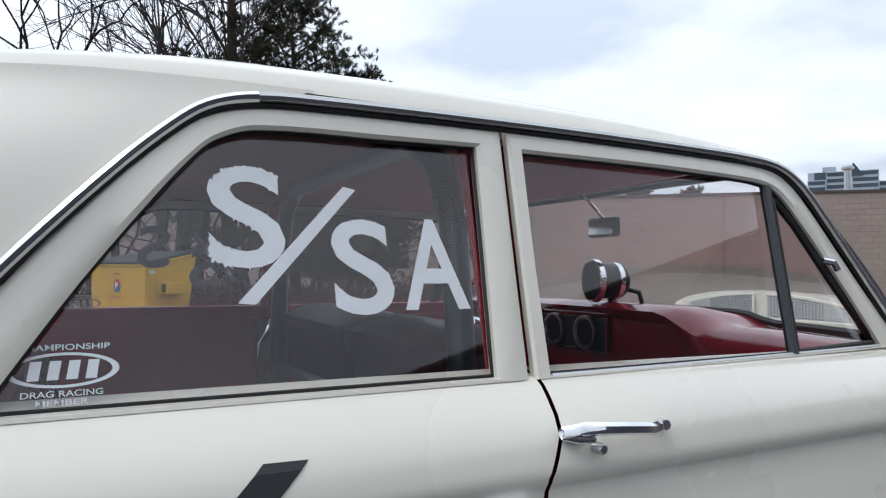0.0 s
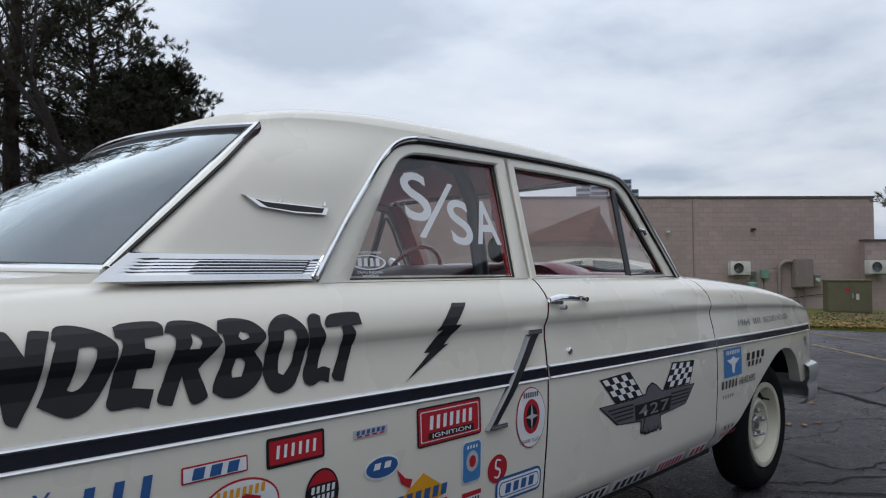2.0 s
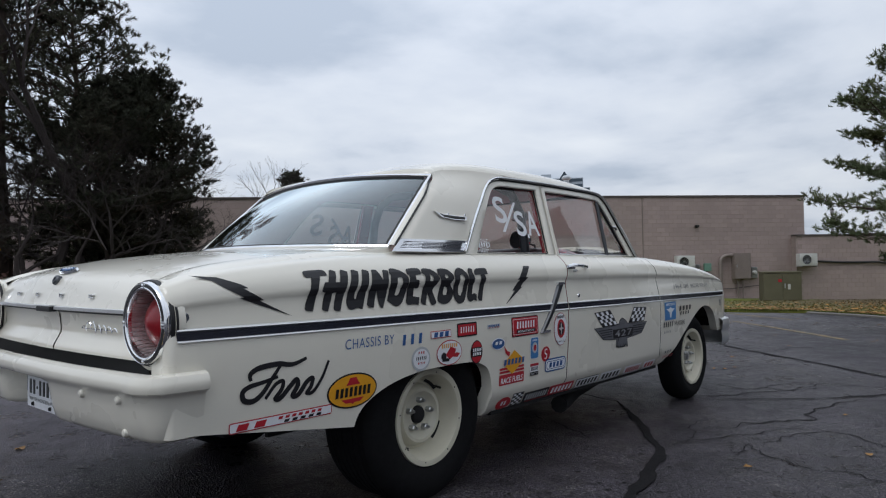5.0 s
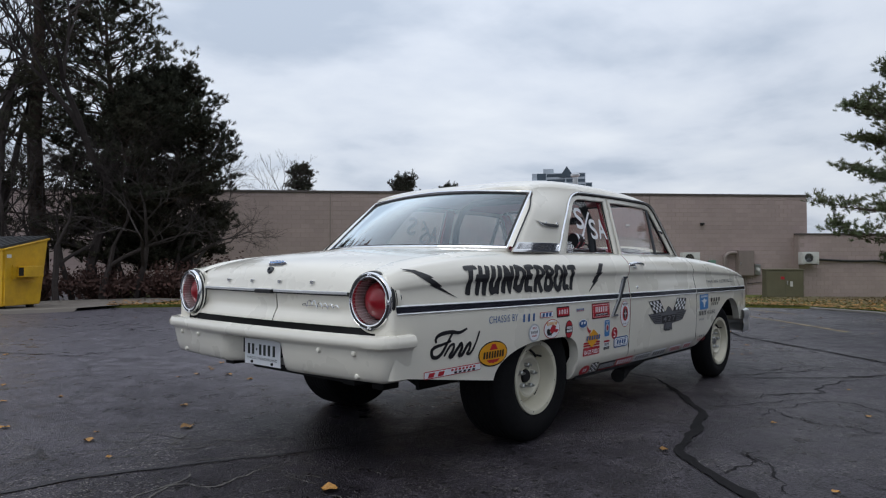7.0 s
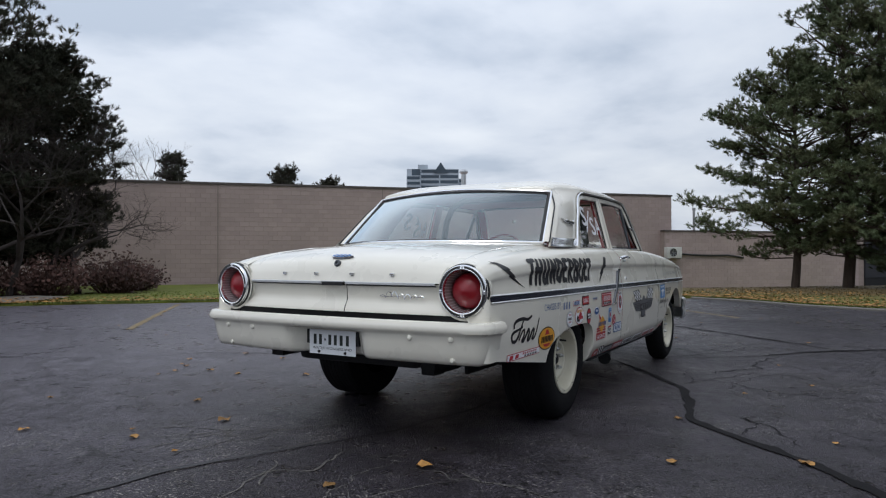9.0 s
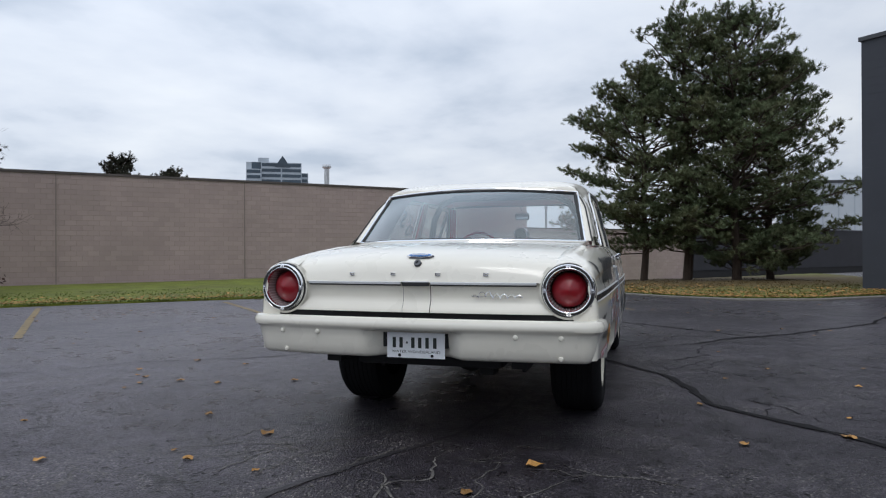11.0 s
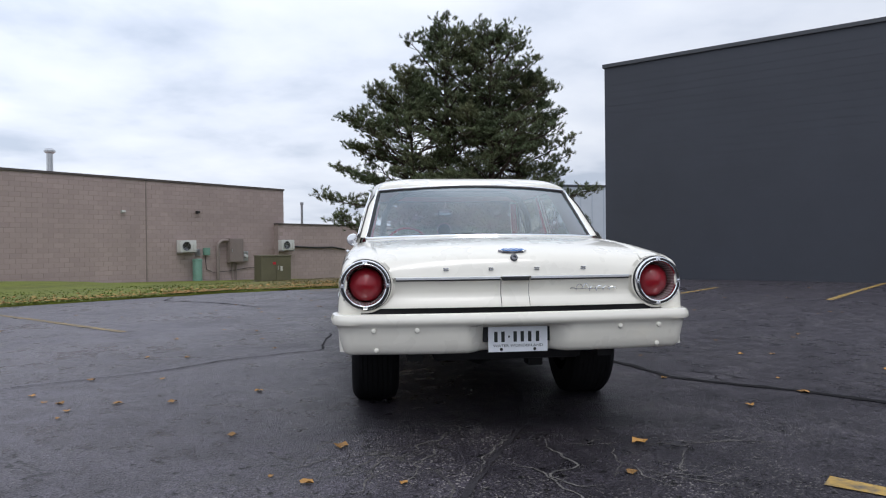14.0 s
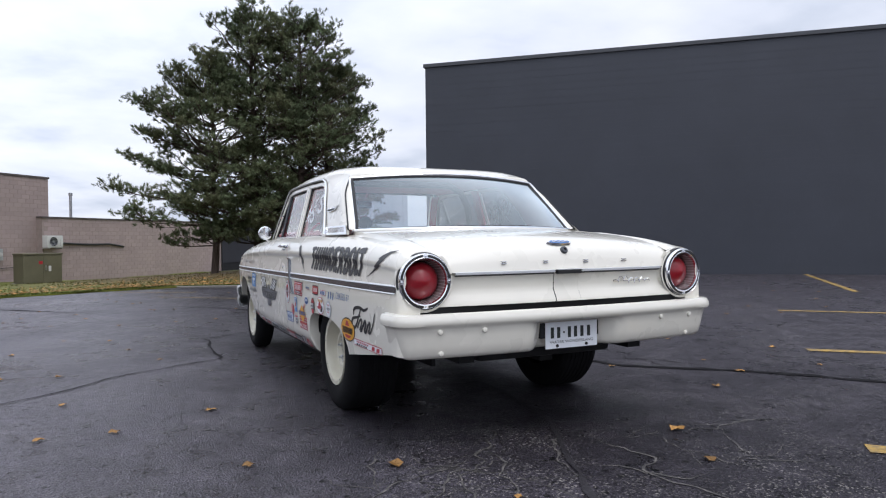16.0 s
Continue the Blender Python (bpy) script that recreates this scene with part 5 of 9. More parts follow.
# underside, wells and tank
part("floor_pan", box(0.36, 3.2, -0.74, 0.74, 0.27, 0.33), M_UNDER, car)
part("trunk_floor", box(-1.08, 0.36, -0.72, 0.72, 0.47, 0.49), M_UNDER, car)
part("fuel_tank", box(-0.98, -0.45, -0.40, 0.40, 0.39, 0.47, 0.03), M_UNDER, car)
part("frame_rail", box(-1.05, -0.4, 0.46, 0.54, 0.41, 0.47), M_UNDER, car)
part("frame_rail", box(-1.05, -0.4, -0.54, -0.46, 0.41, 0.47), M_UNDER, car)
part("axle", tube([(0, -0.62, 0.33), (0, 0.62, 0.33)], 0.05, 10), M_UNDER, car)
part("differential", lathe([(0.001, -0.14), (0.09, -0.12), (0.13, 0.0), (0.09, 0.12), (0.001, 0.14)], 16, Matrix.Translation((-0.03, 0, 0.33))), M_UNDER, car, smooth=True)
part("exhaust_pipe", tube([(2.0, -0.55, 0.24), (1.55, -0.60, 0.20), (1.35, -0.66, 0.185), (1.22, -0.70, 0.18)], 0.048, 10), M_UNDER, car, "dark side exhaust outlet", smooth=True)
part("exhaust_pipe", tube([(2.0, 0.55, 0.24), (1.55, 0.60, 0.20), (1.35, 0.66, 0.185), (1.22, 0.70, 0.18)], 0.048, 10), M_UNDER, car, "dark side exhaust outlet", smooth=True)
part("shock_mount", box(-0.62, -0.50, -0.28, -0.19, 0.29, 0.40, 0.01), M_UNDER, car)
for sgn in SIDES:
    for xa, xb, top in ((-0.52, 0.40, 0.64), (2.16, 3.36, 0.74)):
        bm = bmesh.new()
        rr = [[Vector((xa + (xb - xa) * f, sgn * y, 0.30 + (top - 0.30) * math.sin(math.pi * (0.06 + 0.88 * f)) ** 0.35)) for y in (0.42, 0.855)] for f in steps(0, 1, 12)]
        part("wheel_well", grid(rr), M_UNDER, car)
        bm.free()
        part("well_wall", box(xa, xb, sgn * 0.43 - 0.01, sgn * 0.43 + 0.01, 0.30, 0.66), M_UNDER, car)
    part("sill", box(0.40, 2.2, sgn * 0.79 - 0.05, sgn * 0.79 + 0.04, 0.28, 0.40), M_UNDER, car)

# wheels


def wheel(at, sgn, tyre_r, tyre_w, rim_r, dish, name):
    """Axis along y; sgn: the side it faces."""
    m = Matrix.Translation(at) @ (Matrix.Rotation(math.pi, 4, "Z") if sgn < 0 else Matrix.Identity(4))
    w = new("wheel")
    w.parent = car
    w.matrix_basis = m
    tagged(w, "cream steel wheel with plain black tyre")
    hw = tyre_w / 2
    prof = [(rim_r - 0.012, hw - 0.022), (rim_r + 0.012, hw - 0.006), (rim_r + 0.05, hw + 0.004), (tyre_r - 0.055, hw + 0.003), (tyre_r - 0.025, hw - 0.010), (tyre_r - 0.008, hw - 0.028), (tyre_r, hw - 0.05)]
    if tyre_w > 0.2:
        tread = []
        n = 7
        for i in range(n):
            y = hw - 0.055 - (2 * hw - 0.11) * i / (n - 1)
            tread += [(tyre_r + 0.001, y + 0.014), (tyre_r + 0.001, y - 0.008), (tyre_r - 0.0025, y - 0.009), (tyre_r - 0.0025, y - 0.015)]
        prof += tread
    prof += [(tyre_r, -hw + 0.05), (tyre_r - 0.01, -hw + 0.02), (tyre_r - 0.06, -hw), (rim_r, -hw + 0.01)]
    part("tyre", lathe(prof, 56), M_RUBBER, w, smooth=True)
    ry = hw - 0.012
    rim = part("rim", lathe([(rim_r - 0.018, hw - 0.03), (rim_r + 0.006, ry + 0.002), (rim_r + 0.004, ry + 0.010), (rim_r - 0.004, ry + 0.011), (rim_r - 0.018, ry + 0.007), (rim_r - 0.023, ry - 0.004), (rim_r - 0.028, ry - 0.03), (rim_r - 0.035, ry - dish * 0.75), (rim_r - 0.050, ry - dish - 0.004), (rim_r * 0.68, ry - dish), (rim_r * 0.63, ry - dish + 0.022), (rim_r * 0.57, ry - dish + 0.036), (rim_r * 0.51, ry - dish + 0.035), (rim_r * 0.45, ry - dish + 0.016), (0.070, ry - dish + 0.008), (0.040, ry - dish + 0.010), (0.036, ry - dish + 0.0)], 56), M_WHEELP, w, "cream painted pressed steel rim", smooth=True)
    part("hub", lathe([(0.036, ry - dish + 0.002), (0.034, ry - dish + 0.020), (0.026, ry - dish + 0.028), (0.012, ry - dish + 0.030), (0.0005, ry - dish + 0.030)], 20), M_UNDER if tyre_w > 0.2 else M_DULL, w, "axle hub", smooth=True)
    for k in range(5):
        a = 2 * math.pi * k / 5 + 0.4
        part("lug_nut", lathe([(0.013, 0), (0.013, 0.024), (0.009, 0.028), (0.006, 0.040), (0.0005, 0.041)], 6, Matrix.Translation((0.062 * math.cos(a), ry - dish + 0.008, 0.062 * math.sin(a)))), M_DULL, w)
    for k in range(4):
        a0 = math.pi / 2 * k + 0.35
        rr = [[Vector((r * math.cos(a), ry - dish + h, r * math.sin(a))) for r, h in ((rim_r - 0.036, 0.012), (rim_r - 0.054, 0.0025))] for a in steps(a0, a0 + 0.55, 8)]
        part("vent_slot", grid(rr), M_UNDER, w, "dark vent slot")
    if tyre_w > 0.2:
        for k in range(8):
            a = math.pi / 4 * k + 0.2
            part("rim_screw", lathe([(0.0028, 0), (0.0028, 0.003), (0.0005, 0.0035)], 6, Matrix.Translation(((rim_r - 0.011) * math.cos(a), ry + 0.0085, (rim_r - 0.011) * math.sin(a)))), M_UNDER, w, "small dark rim screw")
    a = 2.4
    part("valve_stem", tube([((rim_r - 0.04) * math.cos(a), ry - dish, (rim_r - 0.04) * math.sin(a)), ((rim_r - 0.046) * math.cos(a), ry - dish + 0.045, (rim_r - 0.046) * math.sin(a))], 0.005, 6), M_GASKET, w)
    return w


for sgn in SIDES:
    wheel((0.0, sgn * 0.692, 0.343), sgn, 0.346, 0.292, 0.194, 0.078, "rear")
    zf = ground_z(2.885, sgn * 0.75)
    wheel((2.885, sgn * 0.745, zf + 0.312), sgn, 0.314, 0.165, 0.198, 0.055, "front")

# ---- roof and windows ----


def gh_y(x, z):
    """Half width of the cabin."""
    return 0.80 - (z - 1.03) * 0.27 - 0.035 * max(0.0, x - 1.0) ** 2 - 0.045 * step01((z - 1.26) / 0.16) * step01((0.70 - x) / 0.45)


ROOF_T = [(0.12, 1.413), (0.19, 1.430), (0.28, 1.458), (0.42, 1.486), (0.65, 1.503), (1.0, 1.508), (1.35, 1.498), (1.6, 1.472), (1.75, 1.443), (1.84, 1.425)]
ROOF_E = [(0.12, 1.376), (0.22, 1.392), (0.31, 1.412), (0.5, 1.424), (1.0, 1.424), (1.6, 1.420), (1.76, 1.412), (1.84, 1.398)]


def roof_row(f):
    """One cross row of the roof; f runs from the rear edge to the front."""
    row = []
    n = 30
    for i in range(n + 1):
        u = -1 + 2 * i / n
        e = math.copysign(1 - (1 - abs(u)) ** 1.5, u)
        x0, x1 = 0.115 + 0.105 * e * e, 1.842 - 0.075 * e * e
        x = x0 + (x1 - x0) * f
        ze, zt = smooth_table(ROOF_E, x), smooth_table(ROOF_T, x)
        ye = gh_y(x, ze) - 0.004
        y = ye * e
        k = max(0.0, 1 - abs(e) ** 5.2) ** 0.49
        row.append(Vector((x, y, ze + (zt - ze) * k)))
    return row


def rear_pt(u, v):
    """u across, v up the rear screen."""
    yb, yt = 0.736 * u, 0.655 * u
    b = Vector((-0.395 + 0.255 * u * u, yb, 1.058 - 0.012 * u * u))
    t = Vector((0.108 + 0.100 * u * u, yt, 1.402 - 0.028 * u * u))
    p = b.lerp(t, v)
    bulge = math.sin(math.pi * v) * 0.020 * (1 - 0.9 * u ** 4)
    return p + Vector((-bulge * 0.6, 0, bulge))


roof_rows = [roof_row(f) for f in steps(0, 1, 40)]
# a lip that turns down to the rear screen
lip = []
for p in roof_rows[0]:
    g = rear_pt(max(-1.0, min(1.0, p.y / 0.655)), 1.0)
    lip.append(Vector((min(p.x, g.x) - 0.003, p.y, g.z + 0.004)))
roof_rows.insert(0, [(a + b) / 2 + Vector((-0.002, 0, 0.003)) for a, b in zip(lip, roof_rows[0])])
roof_rows.insert(0, lip)
part("roof", grid(roof_rows), M_PAINT, car, smooth=True)
part("headliner", grid([[Vector((p.x, p.y * 0.95, p.z - 0.028)) for p in roof_row(f)] for f in steps(0.03, 0.97, 16)]), M_HEADL, car, "dark maroon headliner", smooth=True)

DRIP = [(0.272, 1.03), (0.34, 1.115), (0.41, 1.200), (0.50, 1.300), (0.56, 1.358), (0.60, 1.387), (0.65, 1.403), (0.72, 1.409), (1.06, 1.413), (1.45, 1.412), (1.68, 1.408), (1.76, 1.396), (1.81, 1.370), (1.85, 1.328), (1.96, 1.175), (2.078, 1.010)]


def on_cab(x, z, out=0.0, sgn=-1):
    return Vector((x, sgn * (gh_y(x, z) + out), z))


def x_drip(z):
    t = sorted((zz, xx) for xx, zz in DRIP[:8])
    return lerp_table(t, z)


for sgn in SIDES:
    rows = []
    for z in [1.022, 1.04, 1.06, 1.075, 1.10, 1.15, 1.2, 1.25, 1.3, 1.34, 1.37, 1.39, 1.402, 1.412, 1.42]:
        xr = lerp_table([(1.02, -0.176), (1.083, -0.107), (1.38, 0.220), (1.43, 0.221)], z)
        xd = x_drip(z) if z < 1.409 else 0.72 + (z - 1.409) * 3
        bow = [(f, 0.010 * math.sin(math.pi * f)) for f in steps(0, 1, 14)]
        row = []
        for f, b in bow:
            x = xr + (xd - xr) * f
            edge = -0.014 * (1 - step01(f / 0.09))
            top = step01((z - 1.33) / 0.09)
            zz = z if z <= 1.33 else 1.33 + (z - 1.33) / 0.09 * (smooth_table(ROOF_E, x) + 0.005 - 1.33)
            row.append(on_cab(x, zz, (0.002 + b * 0.6) * (1 - top) - 0.003 * top + edge * (1 - top), sgn))
        rows.append(row)
    part("rear_pillar", grid(rows), M_PAINT, car, "broad cream rear roof pillar", smooth=True)
    # ribbed bright panel at the pillar foot
    rows = []
    for k, z in enumerate(steps(1.026, 1.078, 26)):
        xr, xd = lerp_table([(1.026, -0.188), (1.078, -0.122)], z), x_drip(z) - 0.004
        rib = 0.0022 * (1 if 5 < k < 22 and k % 3 else 0)
        rows.append([on_cab(x, z, 0.008 + 0.006 * math.sin(math.pi * f) - (rib if 0.12 < f < 0.985 else 0), sgn) for f, x in ((f, xr + (xd - xr) * f) for f in steps(0, 1, 24))])
    rows.insert(0, [p + Vector((0, -sgn * 0.012, -0.004)) for p in rows[0]])
    rows.append([p + Vector((0, -sgn * 0.010, 0.003)) for p in rows[-1]])
    part("pillar_trim", grid(rows), M_CHROME, car, "ribbed chrome panel at pillar foot", smooth=True)
    # dart emblem on the pillar
    dart = [(0.118, 1.207), (0.145, 1.198), (0.205, 1.195), (0.335, 1.189), (0.325, 1.170), (0.24, 1.170), (0.152, 1.180)]
    bm = bmesh.new()
    lo = [bm.verts.new(on_cab(x, z, 0.004, sgn)) for x, z in dart]
    hi = [bm.verts.new(on_cab(0.225 + (x - 0.225) * 0.96, 1.186 + (z - 1.186) * 0.85, 0.018, sgn)) for x, z in dart]
    bm.faces.new(hi)
    for i in range(7):
        bm.faces.new((lo[i], lo[(i + 1) % 7], hi[(i + 1) % 7], hi[i]))
    em = part("pillar_emblem", bm, M_CHROME, car, "pointed chrome and black pillar emblem")
    bm = bmesh.new()
    bm.faces.new([bm.verts.new(on_cab(0.230 + (x - 0.225) * 0.80, 1.185 + (z - 1.186) * 0.58, 0.0188, sgn)) for x, z in dart])
    part("emblem_inlay", bm, M_GASKET, em, "black inlay")
    for x in (0.205, 0.322):
        part("emblem_stud", tube([on_cab(x, 1.192, 0.012, sgn), on_cab(x + 0.003, 1.201, 0.014, sgn)], 0.005, 6), M_CHROME, em)

    # drip rail
    dense = [on_cab(x, z, 0.012, sgn) for x, z in curve_through(DRIP, 4)]
    k = next(i for i, p in enumerate(dense) if p.x > 0.66)
    part("drip_rail", tube(dense[:k + 1], 0.0075, 8), M_CHROME, car, "bright drip rail", smooth=True)
    part("drip_rail", tube(dense[k:], 0.0075, 8), M_DULL, car, "dull metal drip rail", smooth=True)
    # black tube stands in for the shade along the rail's gutter
    part("gutter_shadow", tube([p + Vector((0, sgn * -0.004, -0.011)) for p in dense[2:]], 0.0045, 6), M_GASKET, car, "dark line for the shade in the rail groove")

    def frame_ring(outer, inner, name, parent):
        """A flat frame between two outlines of as many points, with a return to the glass."""
        def fine(loop):
            return curve_through(loop, 5, True)
        o, n = fine(outer), fine(inner)
        rows = []
        for (ax, az), (bx, bz) in zip(o + o[:1], n + n[:1]):
            rows.append([on_cab(ax, az, -0.012, sgn), on_cab(ax, az, -0.001, sgn), on_cab(ax + (bx - ax) * 0.15, az + (bz - az) * 0.15, 0.0035, sgn), on_cab(ax + (bx - ax) * 0.85, az + (bz - az) * 0.85, 0.0035, sgn), on_cab(bx, bz, -0.002, sgn), on_cab(bx, bz, -0.022, sgn)])
        return part(name, grid(rows), M_PAINT, parent, smooth=True), n

    Q_OUT = [(0.283, 1.016), (0.41, 1.182), (0.50, 1.288), (0.575, 1.360), (0.62, 1.389), (0.67, 1.401), (0.85, 1.404), (1.054, 1.406), (1.046, 1.2), (1.040, 1.016)]
    Q_IN = [(0.372, 1.022), (0.46, 1.155), (0.53, 1.250), (0.580, 1.312), (0.612, 1.342), (0.665, 1.361), (0.85, 1.366), (1.006, 1.369), (0.998, 1.2), (0.988, 1.022)]
    qf, q_in = frame_ring(Q_OUT, Q_IN, "quarter_window_frame", car)
    D_OUT = [(1.052, 1.016), (1.058, 1.2), (1.066, 1.405), (1.40, 1.405), (1.66, 1.401), (1.745, 1.390), (1.795, 1.365), (1.84, 1.318), (1.95, 1.165), (2.066, 1.014)]
    D_IN = [(1.082, 1.020), (1.086, 1.2), (1.094, 1.367), (1.40, 1.367), (1.64, 1.362), (1.715, 1.355), (1.752, 1.338), (1.79, 1.298), (1.89, 1.160), (1.985, 1.018)]
    df, d_in = frame_ring(D_OUT, D_IN, "door_window_frame", DOOR_R if sgn < 0 else DOOR_L)
    door = DOOR_R if sgn < 0 else DOOR_L

    def pane(loop, name, parent, inset=0.018):
        bm = bmesh.new()
        # flat glass: the plane that lies closest to the frame
        ys = np.array([gh_y(x, z) for x, z in loop])
        fit = np.linalg.lstsq(np.array([(x, z, 1.0) for x, z in loop]), ys, rcond=None)[0]
        bm.faces.new([bm.verts.new((x, sgn * (fit[0] * x + fit[1] * z + fit[2] - inset), z)) for x, z in loop])
        ob = part(name, bm, M_GLASS, parent, "clear side glass")
        ob.visible_shadow = False
        return ob

    pane(q_in, "quarter_window_glass", car)
    # wind-down pane and swivelling quarterlight
    p_top, p_bot = (1.718, 1.352), (1.672, 1.018)
    pane([p for p in d_in if p[0] < p_bot[0] + (p_top[0] - p_bot[0]) * (p[1] - 1.018) / 0.334 - 0.004] + [p_top, p_bot][::1], "door_glass", door)
    pane([p_bot, p_top] + [p for p in d_in if p[0] > p_bot[0] + (p_top[0] - p_bot[0]) * (p[1] - 1.018) / 0.334 + 0.004], "vent_glass", door, 0.016)
    part("vent_post", tube([on_cab(*p_top, -0.008, sgn), on_cab(*p_bot, -0.008, sgn)], 0.011, 8), M_BAR, door, "dark metal vent window post", smooth=True)
    part("vent_gasket", tube([on_cab(1.745, 1.325, -0.012, sgn), on_cab(1.79, 1.275, -0.012, sgn), on_cab(1.88, 1.145, -0.012, sgn), on_cab(1.965, 1.025, -0.012, sgn), on_cab(1.69, 1.022, -0.012, sgn), on_cab(1.735, 1.325, -0.012, sgn)], 0.008, 6), M_GASKET, door, smooth=True)
    part("vent_latch", tube([on_cab(1.845, 1.20, 0.0, sgn), on_cab(1.862, 1.196, 0.012, sgn), on_cab(1.87, 1.180, 0.012, sgn)], 0.007, 6), M_CHROME, door)
    for loop in (q_in, ):
        part("window_seal", tube([on_cab(x, z, -0.014, sgn) for x, z in loop + loop[:1]], 0.0045, 5), M_GASKET, car, "black rubber window seal")
    part("window_seal", tube([on_cab(x, z, -0.014, sgn) for x, z in d_in + d_in[:1]], 0.0045, 5), M_GASKET, door, "black rubber window seal")
    part("belt_trim", tube([on_cab(x, 1.0185, -0.004, sgn) for x in steps(1.085, 1.98, 8)], 0.004, 6), M_DULL, door)

    # door handle with push button, key lock
    hb = sgn
    pts = [(1.042, 0.955), (1.067, 0.962), (1.122, 0.959), (1.182, 0.953), (1.227, 0.950)]
    rr = []
    for i, (x, z) in enumerate(pts):
        y = side_y(x, z)
        w = (0.008, 0.010, 0.009, 0.009, 0.007)[i]
        o = (0.010, 0.035, 0.040, 0.036, 0.010)[i]
        rr.append([Vector((x, sgn * (y + o + dy), z + dz)) for dy, dz in ((0, w), (0.006, w * 0.5), (0.007, -w * 0.5), (0, -w), (-0.006, -w * 0.4), (-0.006, w * 0.4), (0, w))])
    hd = part("door_handle", grid(rr), M_CHROME, door, "chrome pull handle with push button", smooth=True)
    part("handle_base", tube([(1.050, sgn * side_y(1.050, 0.95), 0.952), (1.067, sgn * (side_y(1.067, 0.945) + 0.012), 0.950), (1.087, sgn * (side_y(1.087, 0.94) + 0.018), 0.947)], [0.011, 0.011, 0.007], 10), M_CHROME, hd, smooth=True)
    part("push_button", lathe([(0.008, 0), (0.008, 0.016), (0.006, 0.019), (0.0005, 0.019)], 14, Matrix.Translation((1.097, sgn * (side_y(1.097, 0.932) + 0.004), 0.932)) @ (Matrix.Identity(4) if sgn > 0 else Matrix.Rotation(math.pi, 4, "Z"))), M_DULL, hd, smooth=True)
    part("handle_foot", tube([(1.228, sgn * side_y(1.228, 0.95), 0.950), (1.222, sgn * (side_y(1.222, 0.95) + 0.02), 0.951)], 0.008, 8), M_CHROME, hd)
    part("door_lock", lathe([(0.011, -0.004), (0.011, 0.005), (0.008, 0.008), (0.0005, 0.008)], 14, Matrix.Translation((1.12, sgn * side_y(1.12, 0.80), 0.80)) @ (Matrix.Identity(4) if sgn > 0 else Matrix.Rotation(math.pi, 4, "Z"))), M_CHROME, door, smooth=True)
    # screen pillar
    rr = []
    for f in steps(0, 1, 10):
        z = 1.005 + (1.405 - 1.005) * f
        xo = lerp_table([(1.0, 2.085), (1.328, 1.855), (1.37, 1.815), (1.41, 1.76)], z)
        rr.append([on_cab(xo - 0.012, z, 0.002, sgn), on_cab(xo + 0.012, z, 0.0, sgn), on_cab(xo + 0.035, z, -0.030, sgn), on_cab(xo + 0.03, z, -0.06, sgn), on_cab(xo - 0.02, z, -0.055, sgn)])
    part("screen_pillar", grid(rr), M_PAINT, car, smooth=True)
    rr = [[p + Vector((-0.02, -sgn * 0.02, 0)) for p in row[3:]] for row in rr]
    part("pillar_lining", grid([[on_cab(x - 0.06, z, -0.03, sgn), on_cab(x, z, -0.07, sgn)] for x, z in ((2.06, 1.01), (1.96, 1.15), (1.84, 1.32), (1.78, 1.38))]), M_REDMET, car, "red painted pillar lining")

# rear and front screens


def wind_pt(u, v):
    yb, yt = 0.742 * u, 0.665 * u
    b = Vector((2.36 - 0.24 * u * u, yb, 1.012))
    t = Vector((1.86 - 0.085 * u * u, yt, 1.420 - 0.022 * u * u))
    p = b.lerp(t, v)
    return p + Vector((0.6, 0, 0.8)) * 0.018 * math.sin(math.pi * v)


for fn, nm, lab in ((rear_pt, "rear_window", "slanted rear window with chrome frame"), (wind_pt, "windscreen", "curved windscreen")):
    gl = part(nm, grid([[fn(u, v) for u in steps(-1, 1, 24)] for v in steps(0, 1, 10)]), M_SCREEN if fn is rear_pt else M_GLASS, car, lab, smooth=True)
    gl.visible_shadow = False
    rim_pts = [fn(u, 0) for u in steps(-1, 1, 20)] + [fn(1, v) for v in steps(0, 1, 10)][1:] + [fn(u, 1) for u in steps(1, -1, 20)][1:] + [fn(-1, v) for v in steps(1, 0, 10)][1:]
    c = sum(rim_pts, Vector()) / len(rim_pts)
    part("screen_trim", tube([p + (p - c).normalized() * 0.010 + Vector((-0.003 if fn is rear_pt else 0.003, 0, 0.004)) for p in rim_pts], 0.0088, 8), M_CHROME, gl, "chrome screen surround", smooth=True)
    part("screen_gasket", tube([p - (p - c).normalized() * 0.008 for p in rim_pts], 0.0115, 6), M_GASKET, gl, "black screen gasket", smooth=True)

